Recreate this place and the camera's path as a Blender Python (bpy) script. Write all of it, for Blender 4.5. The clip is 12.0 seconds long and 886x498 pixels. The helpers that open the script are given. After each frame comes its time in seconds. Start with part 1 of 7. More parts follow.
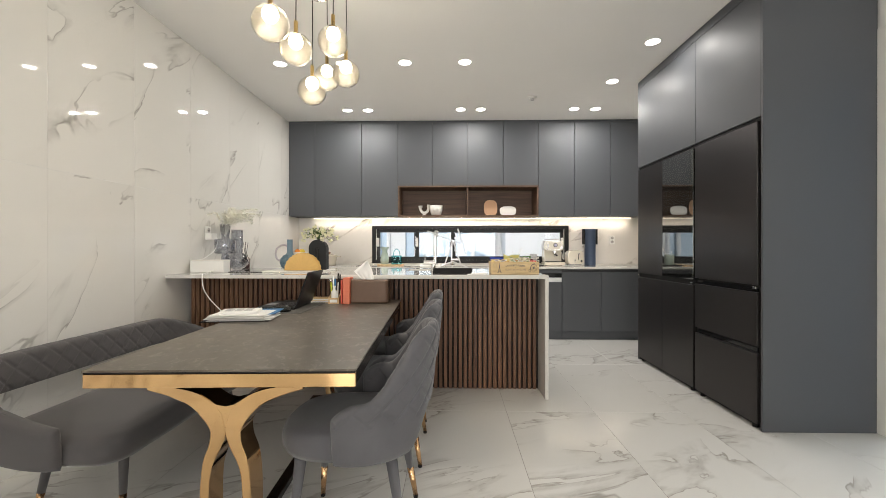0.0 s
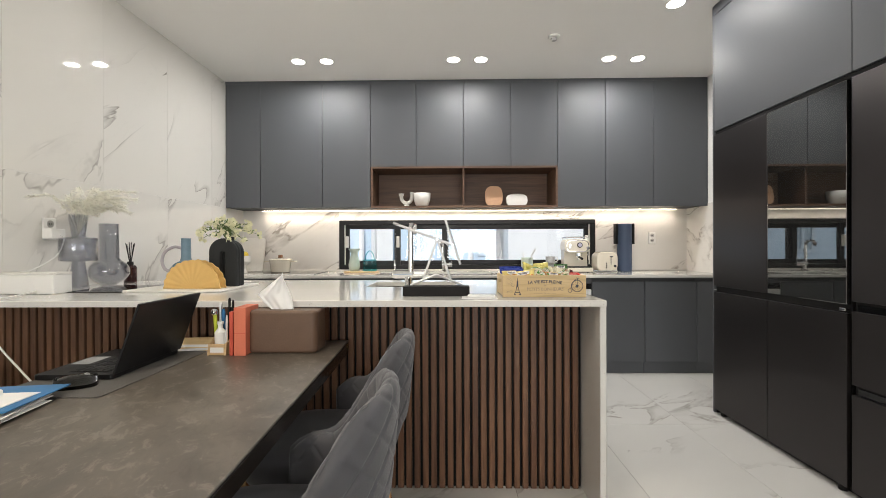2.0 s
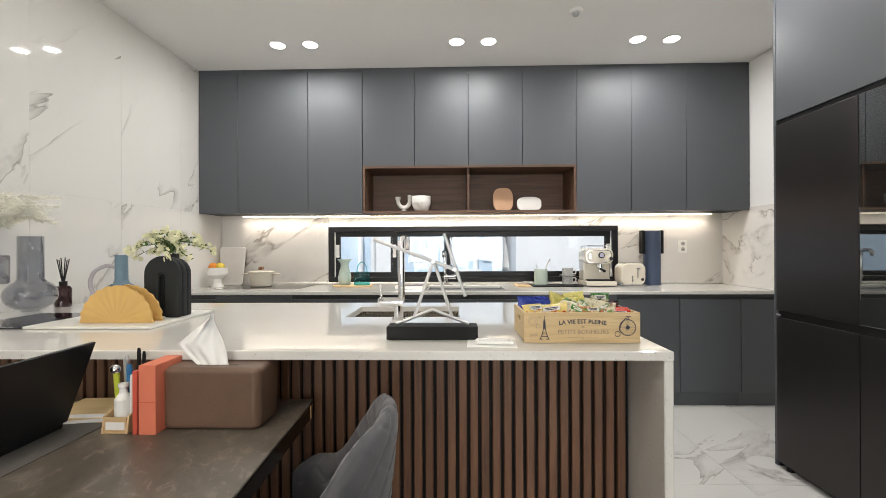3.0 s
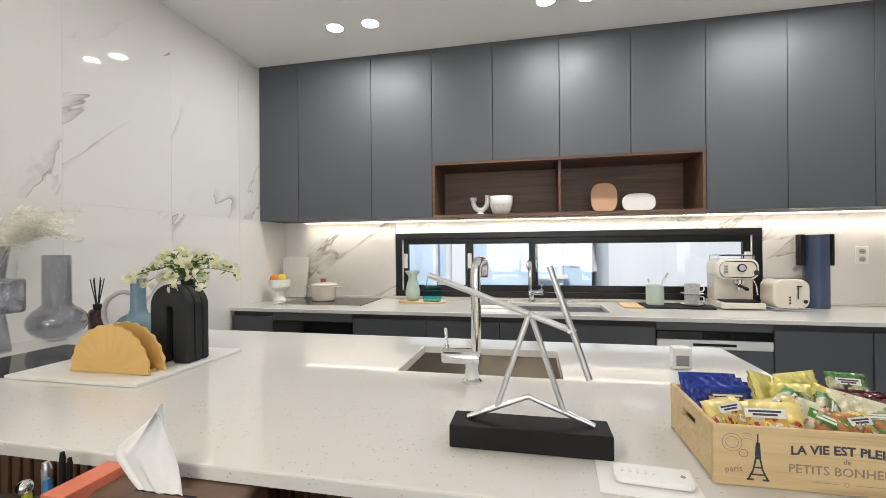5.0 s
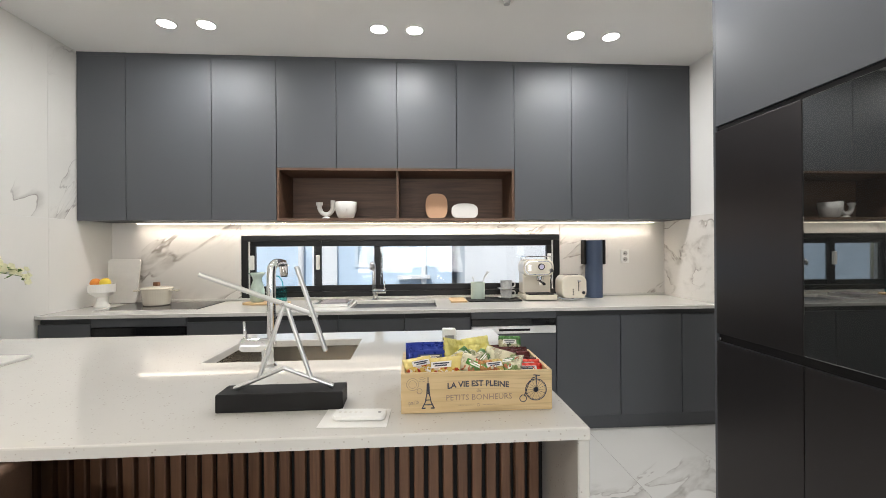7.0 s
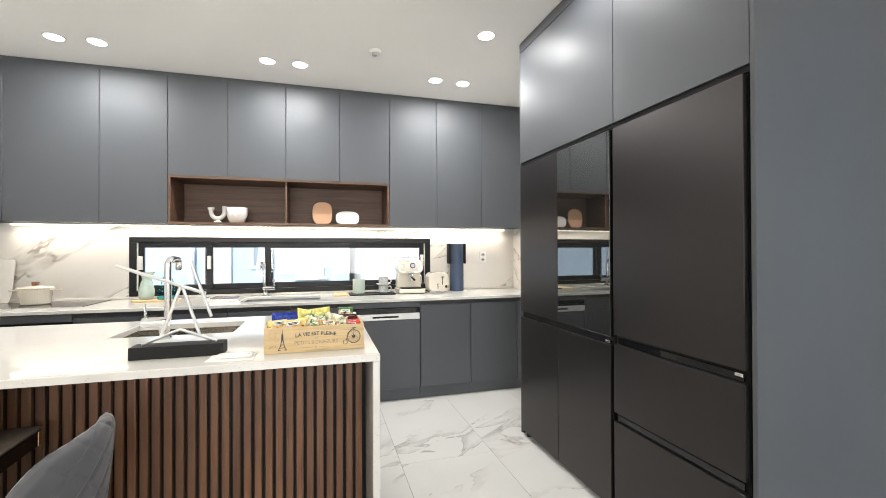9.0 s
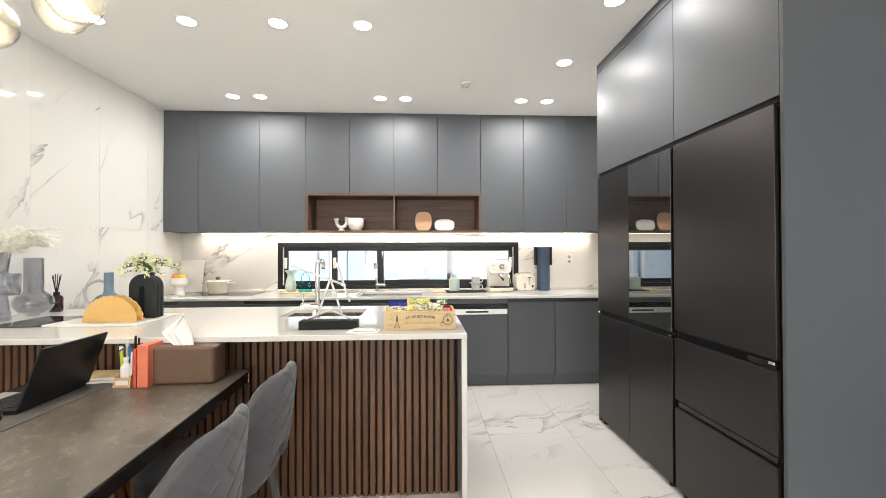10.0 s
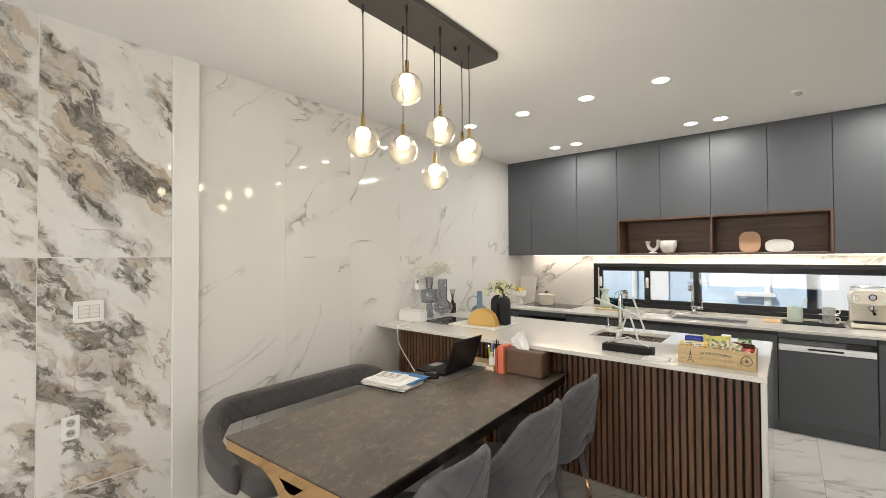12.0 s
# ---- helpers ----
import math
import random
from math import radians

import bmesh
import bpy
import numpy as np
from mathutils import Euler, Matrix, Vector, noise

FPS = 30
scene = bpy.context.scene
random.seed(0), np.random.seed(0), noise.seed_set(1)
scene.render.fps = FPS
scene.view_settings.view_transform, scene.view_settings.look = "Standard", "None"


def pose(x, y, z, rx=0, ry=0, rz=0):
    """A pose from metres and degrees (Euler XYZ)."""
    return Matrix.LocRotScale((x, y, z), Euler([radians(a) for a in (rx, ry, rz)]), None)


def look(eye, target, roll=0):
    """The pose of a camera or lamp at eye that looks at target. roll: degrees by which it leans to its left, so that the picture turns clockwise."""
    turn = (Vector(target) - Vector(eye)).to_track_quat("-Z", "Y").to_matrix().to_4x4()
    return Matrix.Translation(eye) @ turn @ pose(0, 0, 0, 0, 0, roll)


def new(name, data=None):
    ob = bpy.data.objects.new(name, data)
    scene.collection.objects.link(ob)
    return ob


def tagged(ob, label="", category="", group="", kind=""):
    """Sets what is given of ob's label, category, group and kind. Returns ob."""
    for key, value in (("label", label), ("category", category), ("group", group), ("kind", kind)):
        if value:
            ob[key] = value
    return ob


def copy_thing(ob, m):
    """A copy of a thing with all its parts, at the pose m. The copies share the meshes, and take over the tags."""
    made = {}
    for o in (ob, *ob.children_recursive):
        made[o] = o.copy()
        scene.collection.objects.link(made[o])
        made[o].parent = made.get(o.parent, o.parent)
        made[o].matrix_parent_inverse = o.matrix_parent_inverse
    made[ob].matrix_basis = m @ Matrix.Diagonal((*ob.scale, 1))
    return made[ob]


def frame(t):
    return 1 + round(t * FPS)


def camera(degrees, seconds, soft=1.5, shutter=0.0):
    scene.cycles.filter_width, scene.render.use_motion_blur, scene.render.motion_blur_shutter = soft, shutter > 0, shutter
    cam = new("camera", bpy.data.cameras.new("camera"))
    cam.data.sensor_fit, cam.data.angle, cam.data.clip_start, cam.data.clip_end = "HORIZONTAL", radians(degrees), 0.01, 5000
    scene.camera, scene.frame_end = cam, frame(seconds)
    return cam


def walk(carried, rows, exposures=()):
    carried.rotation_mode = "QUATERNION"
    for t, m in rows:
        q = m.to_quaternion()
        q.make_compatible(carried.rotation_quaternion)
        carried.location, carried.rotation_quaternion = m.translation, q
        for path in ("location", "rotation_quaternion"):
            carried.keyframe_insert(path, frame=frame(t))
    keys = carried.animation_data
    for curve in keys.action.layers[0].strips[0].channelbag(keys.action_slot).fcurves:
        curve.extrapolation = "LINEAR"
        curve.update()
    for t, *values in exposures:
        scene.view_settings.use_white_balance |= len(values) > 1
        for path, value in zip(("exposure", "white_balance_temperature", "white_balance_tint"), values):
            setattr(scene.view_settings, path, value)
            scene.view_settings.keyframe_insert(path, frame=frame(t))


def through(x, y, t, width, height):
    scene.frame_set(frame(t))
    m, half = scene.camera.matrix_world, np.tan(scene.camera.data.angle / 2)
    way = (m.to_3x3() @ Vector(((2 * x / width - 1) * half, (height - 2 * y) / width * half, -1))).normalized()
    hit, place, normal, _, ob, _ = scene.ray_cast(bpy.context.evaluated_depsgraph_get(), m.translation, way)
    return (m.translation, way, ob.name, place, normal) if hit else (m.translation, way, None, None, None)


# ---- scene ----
cam = camera(92.8, 12.0, soft=0.7)
PATH = [
    (0, (0.195, 0.098, 1.093), (0.152, 2.098, 1.091), -0.0),
    (0.5, (0.222, 0.469, 1.083), (0.177, 2.468, 1.085), -0.2),
    (1, (0.232, 0.809, 1.09), (0.19, 2.808, 1.087), -0.1),
    (1.5, (0.268, 1.135, 1.088), (0.234, 3.135, 1.086), -0.1),
    (2, (0.258, 1.44, 1.114), (0.227, 3.44, 1.109), -0.2),
    (2.5, (0.288, 1.703, 1.147), (0.248, 3.703, 1.149), -0.2),
    (4.5, (0.171, 2.461, 1.304), (-0.09, 4.444, 1.3), -0.5),
    (5, (0.208, 2.516, 1.278), (-0.207, 4.473, 1.277), -0.5),
    (5.5, (0.285, 2.51, 1.269), (-0.176, 4.456, 1.27), -0.6),
    (6, (0.364, 2.458, 1.272), (-0.09, 4.406, 1.276), -0.6),
    (6.5, (0.433, 2.374, 1.266), (0.194, 4.36, 1.273), -0.6),
    (7, (0.52, 2.278, 1.283), (0.656, 4.273, 1.284), -0.4),
    (7.5, (0.613, 2.171, 1.291), (1.016, 4.13, 1.292), -0.7),
    (9.5, (0.687, 1.372, 1.268), (1.246, 3.293, 1.28), -0.2),
    (10, (0.671, 1.126, 1.289), (0.776, 3.123, 1.307), -0.2),
    (10.5, (0.76, 0.916, 1.353), (0.392, 2.881, 1.378), -0.2),
    (11, (0.871, 0.769, 1.371), (0.09, 2.61, 1.404), -0.1),
    (11.5, (0.937, 0.663, 1.435), (-0.138, 2.349, 1.472), -0.3),
    (12, (0.972, 0.559, 1.506), (-0.289, 2.111, 1.539), -0.3),
]
EXPOSURES = [(0, -0.03, 6750, 10), (2.5, -0.02, 6550, 10), (4.5, -0.05, 6400, 10), (6.5, -0.08, 6400, 10), (7.0, -0.06, 6400, 10), (7.5, 0.22, 6400, 9), (9.5, 0.54, 6450, 9), (10.0, 0.50, 6600, 10), (10.5, 0.36, 6650, 10), (11.2, 0.10, 6700, 10), (12, -0.08, 6800, 10)]
walk(cam, [(t, look(eye, target, roll)) for t, eye, target, roll in PATH], EXPOSURES)

# ---- plan, in metres ----
WX0, WX1 = -1.914, 2.725      # kitchen side walls
WY1 = 5.865                   # kitchen end wall
WY0 = -4.2                    # living room end wall
CEIL = 2.735
UCY, UCZ0 = 5.50, 1.512       # wall cabinet fronts and undersides
BCY, BCZ = 5.15, 0.872        # back worktop edge and height
FRX = 2.04                    # refrigerator wall front
ISL_X1, ISL_Y0, ISL_Y1, ISL_Z = 0.893, 3.157, 4.27, 0.90
SLAT_Y = 3.40
TB_X0, TB_X1, TB_Y0, TB_Y1, TB_Z = -1.0305, -0.1545, 1.436, 3.304, 0.703
DOOR_Y0, DOOR_Y1, DOOR_H = 1.66, 2.588, 2.32   # doorway to the utility room

# ---- world, sun and lamps ----
world = bpy.data.worlds.new("world")
scene.world = world
world.use_nodes = True
wn = world.node_tree.nodes
sky = wn.new("ShaderNodeTexSky")
sky.sky_type, sky.sun_disc = "NISHITA", False
sky.sun_elevation, sky.sun_rotation = radians(36), radians(195)
world.node_tree.links.new(sky.outputs[0], wn["Background"].inputs[0])
wn["Background"].inputs[1].default_value = 0.14


def lamp(name, kind, m, energy, color=(1, 1, 1), **kw):
    d = bpy.data.lights.new(name, kind)
    d.energy, d.color = energy, color
    if kind == "AREA":
        d.shape = kw.get("shape", "DISK")
        d.size = kw.get("size", 0.08)
        d.size_y = kw.get("size_y", 0.08)
        d.spread = radians(kw.get("spread", 180))
    elif kind == "SUN":
        d.angle = radians(kw.get("angle", 0.5))
    else:
        d.shadow_soft_size = kw.get("size", 0.03)
    ob = new(name, d)
    ob.matrix_world = m
    return ob


WARM, NEUTRAL = (1.0, 0.89, 0.76), (1.0, 0.985, 0.965)
lamp("sun", "SUN", look((0, 0, 7), (2.4, 9.2, 0)), 3.1, (1, 0.96, 0.9))
DOWNLIGHTS = [(-1.33, 3.81), (-0.775, 3.81), (-0.22, 3.81), (0.308, 3.81), (1.785, 3.478), (1.765, 4.268),
              (-1.046, 5.078), (-0.80, 5.078), (0.297, 5.072), (0.533, 5.075), (1.627, 5.08), (1.877, 5.086)]
for x, y in DOWNLIGHTS:
    lamp("downlight_lamp", "AREA", pose(x, y, CEIL - 0.012), 6.4 if y > 5 else 4.9 if x > 1 else 1.0, NEUTRAL, size=0.09, spread=178)
lamp("led_lamp", "AREA", pose(0.45, 5.80, UCZ0 - 0.016), 6.8, WARM, shape="RECTANGLE", size=4.25, size_y=0.012, spread=125)
lamp("utility_lamp", "AREA", pose(3.9, 2.95, 2.40), 45.0, (0.80, 0.90, 1.0), shape="RECTANGLE", size=0.12, size_y=1.1)
# Fill light added at the unseen end, tilted up to brighten the ceiling.
lamp("added_fill_lamp", "AREA", look((0.4, WY0 + 0.12, 1.35), (0.4, 0, 5.20)), 175.0, (1.0, 0.985, 0.955), shape="RECTANGLE", size=3.2, size_y=2.1)

# ---- material makers ----


def nodes_of(name, rough, metal=0.0):
    m = bpy.data.materials.new(name)
    m.use_nodes = True
    n, l = m.node_tree.nodes, m.node_tree.links
    b = n["Principled BSDF"]
    b.inputs["Roughness"].default_value = rough
    b.inputs["Metallic"].default_value = metal
    return m, n, l, b


def coords(n, l, scale=(1, 1, 1), rot=(0, 0, 0), spread=0.0):
    tc = n.new("ShaderNodeTexCoord")
    mp = n.new("ShaderNodeMapping")
    mp.vector_type = "TEXTURE"
    mp.inputs["Scale"].default_value = [1 / s for s in scale]
    mp.inputs["Rotation"].default_value = [radians(a) for a in rot]
    if spread:
        oi = n.new("ShaderNodeObjectInfo")
        mu = n.new("ShaderNodeMath")
        mu.operation = "MULTIPLY"
        mu.inputs[1].default_value = spread
        cb = n.new("ShaderNodeCombineXYZ")
        ad = n.new("ShaderNodeVectorMath")
        l.new(oi.outputs["Random"], mu.inputs[0])
        for i in range(3):
            l.new(mu.outputs[0], cb.inputs[i])
        l.new(tc.outputs["Object"], ad.inputs[0])
        l.new(cb.outputs[0], ad.inputs[1])
        l.new(ad.outputs[0], mp.inputs[0])
    else:
        l.new(tc.outputs["Object"], mp.inputs[0])
    return mp.outputs[0]


def noise_of(n, l, vec, scale, detail=4, distortion=0.0, rough=0.55):
    t = n.new("ShaderNodeTexNoise")
    t.inputs["Scale"].default_value = scale
    t.inputs["Detail"].default_value = detail
    t.inputs["Distortion"].default_value = distortion
    t.inputs["Roughness"].default_value = rough
    l.new(vec, t.inputs["Vector"])
    return t.outputs["Fac"]


def remap(n, l, sock, a, b, c=0.0, d=1.0, smooth=False):
    r = n.new("ShaderNodeMapRange")
    r.interpolation_type = "SMOOTHSTEP" if smooth else "LINEAR"
    for i, v in enumerate((a, b, c, d)):
        r.inputs[i + 1].default_value = v
    l.new(sock, r.inputs[0])
    return r.outputs[0]


def calc(n, l, op, a, b=0.0):
    m = n.new("ShaderNodeMath")
    m.operation = op
    for i, v in enumerate((a, b)):
        if isinstance(v, (int, float)):
            m.inputs[i].default_value = v
        else:
            l.new(v, m.inputs[i])
    return m.outputs[0]


def blend(n, l, fac, a, b):
    m = n.new("ShaderNodeMix")
    m.data_type = "RGBA"
    for sock, v in ((m.inputs[0], fac), (m.inputs[6], a), (m.inputs[7], b)):
        if isinstance(v, (int, float)):
            sock.default_value = v
        elif isinstance(v, tuple):
            sock.default_value = (*v, 1)
        else:
            l.new(v, sock)
    return m.outputs[2]


def bumped(n, l, b, height, strength, distance=0.002):
    bp = n.new("ShaderNodeBump")
    bp.inputs["Strength"].default_value = strength
    bp.inputs["Distance"].default_value = distance
    l.new(height, bp.inputs["Height"])
    l.new(bp.outputs[0], b.inputs["Normal"])


def plain(name, col, rough=0.5, metal=0.0, vary=0.08, scale=6.0, bump=0.0, fine=180.0, **kw):
    """A surface with broad and fine variation of colour, gloss and relief."""
    m, n, l, b = nodes_of(name, rough, metal)
    v = coords(n, l, spread=kw.get("spread", 5.0))
    broad, grain = noise_of(n, l, v, scale, 5), noise_of(n, l, v, fine, 2)
    f = calc(n, l, "ADD", calc(n, l, "MULTIPLY", broad, 0.7), calc(n, l, "MULTIPLY", grain, 0.3))
    lo, hi = tuple(c * (1 - vary) for c in col), tuple(min(1, c * (1 + vary)) for c in col)
    l.new(blend(n, l, remap(n, l, f, 0.3, 0.7), lo, hi), b.inputs["Base Color"])
    l.new(remap(n, l, broad, 0.3, 0.7, max(0.02, rough * 0.85), min(1, rough * 1.15)), b.inputs["Roughness"])
    if bump:
        bumped(n, l, b, grain, bump)
    if "gloss" in kw:
        b.inputs["Specular IOR Level"].default_value = kw["gloss"]
    if kw.get("sheen"):
        b.inputs["Sheen Weight"].default_value = kw["sheen"]
        b.inputs["Sheen Roughness"].default_value = 0.4
    if kw.get("coat"):
        b.inputs["Coat Weight"].default_value = kw["coat"]
        b.inputs["Coat Roughness"].default_value = 0.05
    return m


def glowing(name, col, strength):
    m, n, l, b = nodes_of(name, 0.4)
    b.inputs["Base Color"].default_value = (*col, 1)
    b.inputs["Emission Color"].default_value = (*col, 1)
    b.inputs["Emission Strength"].default_value = strength
    return m


def thin_glass(name, tint, gloss=1.0, rough=0.01, wave=0.0):
    """Thin clear or tinted glass: light passes straight through, and the surface mirrors by Fresnel."""
    m, n, l, b = nodes_of(name, rough)
    out = [k for k in n if k.type == "OUTPUT_MATERIAL"][0]
    tr, gl, mx, fr = (n.new("ShaderNode" + k) for k in ("BsdfTransparent", "BsdfGlossy", "MixShader", "LayerWeight"))
    tr.inputs[0].default_value = (*tint, 1)
    gl.inputs["Roughness"].default_value = rough
    edge = calc(n, l, "ADD", calc(n, l, "MULTIPLY", calc(n, l, "POWER", fr.outputs["Facing"], 3.5), 0.75), 0.045)
    if wave:
        bp = n.new("ShaderNodeBump")
        bp.inputs["Strength"].default_value = wave
        bp.inputs["Distance"].default_value = 0.01
        l.new(noise_of(n, l, coords(n, l), 60, 3), bp.inputs["Height"])
        l.new(bp.outputs[0], gl.inputs["Normal"])
    l.new(calc(n, l, "MULTIPLY", edge, gloss), mx.inputs[0])
    l.new(tr.outputs[0], mx.inputs[1])
    l.new(gl.outputs[0], mx.inputs[2])
    l.new(mx.outputs[0], out.inputs[0])
    n.remove(b)
    return m


def leafy(name, col, through, vary=0.2, scale=30):
    """Thin leaves, petals and plumes: matt, and partly lit from behind."""
    m = plain(name, col, 0.8, vary=vary, scale=scale)
    n, l = m.node_tree.nodes, m.node_tree.links
    out = [k for k in n if k.type == "OUTPUT_MATERIAL"][0]
    b = n["Principled BSDF"]
    tr, mx = n.new("ShaderNodeBsdfTranslucent"), n.new("ShaderNodeMixShader")
    l.new(b.inputs["Base Color"].links[0].from_socket, tr.inputs[0])
    mx.inputs[0].default_value = through
    l.new(b.outputs[0], mx.inputs[1])
    l.new(tr.outputs[0], mx.inputs[2])
    l.new(mx.outputs[0], out.inputs[0])
    return m


def marble(name, base, cloud, vein, rot, stretch, scale, width, cover, rough, strength=0.8, spread=23.0, fine=0.5, warp=1.1, knots=7, haze=0.5):
    """Polished porcelain with drifting veins: thin dark lines with a soft grey feather on one side, faint clouds and hair veins."""
    m, n, l, b = nodes_of(name, rough)
    v = coords(n, l, stretch, rot, spread)
    big = noise_of(n, l, v, scale * 0.55, 5, 0.7)
    signed = calc(n, l, "SUBTRACT", noise_of(n, l, v, scale, knots, warp, 0.5), 0.5)
    ridge = calc(n, l, "ABSOLUTE", signed)
    torn = remap(n, l, noise_of(n, l, v, scale * 7.0, 5, 0.6), 0.35, 0.62, 0.15, 1.0, True)
    line = calc(n, l, "MULTIPLY", remap(n, l, ridge, 0.0, width, 1, 0, True), torn)
    side = calc(n, l, "MULTIPLY", remap(n, l, signed, -width, 0.0, 0, 1, True), remap(n, l, signed, 0.0, width * 6.5, 1, 0, True))
    feather = calc(n, l, "MULTIPLY", side, remap(n, l, noise_of(n, l, v, scale * 4.0, 6, 1.0), 0.34, 0.66, 0.1, 1.0, True))
    where = remap(n, l, noise_of(n, l, v, scale * 0.8, 3, 0.4), cover, cover + 0.10, 0, 1, True)
    hair = calc(n, l, "ABSOLUTE", calc(n, l, "SUBTRACT", noise_of(n, l, v, scale * 2.3, 6, 1.6, 0.55), 0.5))
    hair = calc(n, l, "MULTIPLY", remap(n, l, hair, 0, width * 0.6, 1, 0, True), where)
    col = blend(n, l, remap(n, l, big, 0.42, 0.75, 0, 0.35, True), base, cloud)
    col = blend(n, l, calc(n, l, "MULTIPLY", calc(n, l, "MULTIPLY", feather, where), haze), col, tuple(0.45 * c + 0.55 * d for c, d in zip(cloud, vein)))
    col = blend(n, l, calc(n, l, "MULTIPLY", hair, fine * 0.6), col, vein)
    col = blend(n, l, calc(n, l, "MULTIPLY", calc(n, l, "MULTIPLY", line, where), strength), col, vein)
    l.new(col, b.inputs["Base Color"])
    l.new(remap(n, l, big, 0.3, 0.7, rough * 0.85, rough * 1.15), b.inputs["Roughness"])
    return m


def brecciated(name):
    """White porcelain with slanting bands of broken grey, taupe and tan stone, dark seams and thin rust veins."""
    m, n, l, b = nodes_of(name, 0.03)
    v0 = coords(n, l, (1, 1, 1), (0, 0, 0), 31.0)
    drift = n.new("ShaderNodeTexNoise")
    drift.inputs["Scale"].default_value, drift.inputs["Detail"].default_value = 7.0, 8
    l.new(v0, drift.inputs["Vector"])
    mix = n.new("ShaderNodeVectorMath")
    mix.operation = "MULTIPLY_ADD"
    l.new(drift.outputs["Color"], mix.inputs[0])
    mix.inputs[1].default_value = (0.16, 0.16, 0.16)
    l.new(v0, mix.inputs[2])
    turn = n.new("ShaderNodeMapping")
    turn.vector_type = "TEXTURE"
    turn.inputs["Rotation"].default_value = (radians(-47), 0, 0)
    turn.inputs["Scale"].default_value = (1, 2.3, 0.85)
    l.new(mix.outputs[0], turn.inputs[0])
    v = turn.outputs[0]
    stream = noise_of(n, l, v, 3.4, 5, 0.25, 0.5)
    grain = noise_of(n, l, v, 14.0, 10, 0.5, 0.68)
    blot = noise_of(n, l, v, 6.0, 7, 0.6, 0.6)
    crack = n.new("ShaderNodeTexVoronoi")
    crack.feature = "DISTANCE_TO_EDGE"
    crack.inputs["Scale"].default_value = 15.0
    l.new(v, crack.inputs["Vector"])
    cell = n.new("ShaderNodeTexVoronoi")
    cell.inputs["Scale"].default_value = 15.0
    l.new(v, cell.inputs["Vector"])
    shard = n.new("ShaderNodeSeparateColor")
    l.new(cell.outputs["Color"], shard.inputs[0])
    band = remap(n, l, calc(n, l, "ADD", stream, calc(n, l, "MULTIPLY", calc(n, l, "SUBTRACT", blot, 0.5), 0.36)), 0.475, 0.555, 0, 1, True)
    core = remap(n, l, calc(n, l, "ADD", stream, calc(n, l, "MULTIPLY", calc(n, l, "SUBTRACT", grain, 0.5), 0.95)), 0.58, 0.66, 0, 1, True)
    col = blend(n, l, remap(n, l, blot, 0.42, 0.68, 0, 0.55, True), (0.76, 0.745, 0.71), (0.60, 0.585, 0.55))
    inside = blend(n, l, remap(n, l, grain, 0.36, 0.64, 0, 1), (0.60, 0.575, 0.535), (0.30, 0.28, 0.255))
    inside = blend(n, l, calc(n, l, "MULTIPLY", remap(n, l, shard.outputs[1], 0.52, 0.60, 0, 0.8), remap(n, l, blot, 0.40, 0.6, 0.2, 1.0)), inside, (0.52, 0.42, 0.31))
    inside = blend(n, l, remap(n, l, shard.outputs[0], 0.74, 0.80, 0, 0.7), inside, (0.70, 0.68, 0.64))
    seam = calc(n, l, "MULTIPLY", remap(n, l, crack.outputs["Distance"], 0.0, 0.045, 1, 0, True), remap(n, l, grain, 0.42, 0.60, 0, 0.85, True))
    inside = blend(n, l, seam, inside, (0.16, 0.145, 0.13))
    col = blend(n, l, calc(n, l, "MULTIPLY", band, 0.9), col, inside)
    deep = blend(n, l, remap(n, l, noise_of(n, l, v, 22.0, 6, 0.8, 0.65), 0.40, 0.62, 0, 1), (0.095, 0.085, 0.072), (0.33, 0.30, 0.26))
    col = blend(n, l, calc(n, l, "MULTIPLY", core, 0.92), col, deep)
    rust = calc(n, l, "ABSOLUTE", calc(n, l, "SUBTRACT", noise_of(n, l, v, 3.1, 5, 0.5, 0.5), 0.47))
    rust = calc(n, l, "MULTIPLY", remap(n, l, rust, 0, 0.012, 1, 0, True), remap(n, l, blot, 0.44, 0.58, 0.0, 0.8, True))
    col = blend(n, l, rust, col, (0.36, 0.27, 0.185))
    l.new(col, b.inputs["Base Color"])
    return m


def timber(name, lo, hi, axis=2, scale=1.0, rough=0.45, bump=0.15):
    """Grain drawn out along one axis, with pores and board-to-board shifts."""
    m, n, l, b = nodes_of(name, rough)
    st = [14 * scale] * 3
    st[axis] = 0.9 * scale
    v = coords(n, l, tuple(st), spread=41.0)
    g = noise_of(n, l, v, 1.6, 7, 0.9, 0.62)
    st2 = [90 * scale] * 3
    st2[axis] = 3.0 * scale
    p = noise_of(n, l, coords(n, l, tuple(st2), spread=17.0), 1.3, 3)
    oi = n.new("ShaderNodeObjectInfo")
    f = calc(n, l, "ADD", remap(n, l, g, 0.28, 0.72, 0, 0.8), remap(n, l, oi.outputs["Random"], 0, 1, -0.08, 0.18))
    col = blend(n, l, f, lo, hi)
    col = blend(n, l, remap(n, l, p, 0.55, 0.72, 0, 0.5), col, tuple(c * 0.55 for c in lo))
    l.new(col, b.inputs["Base Color"])
    bumped(n, l, b, p, bump, 0.001)
    return m


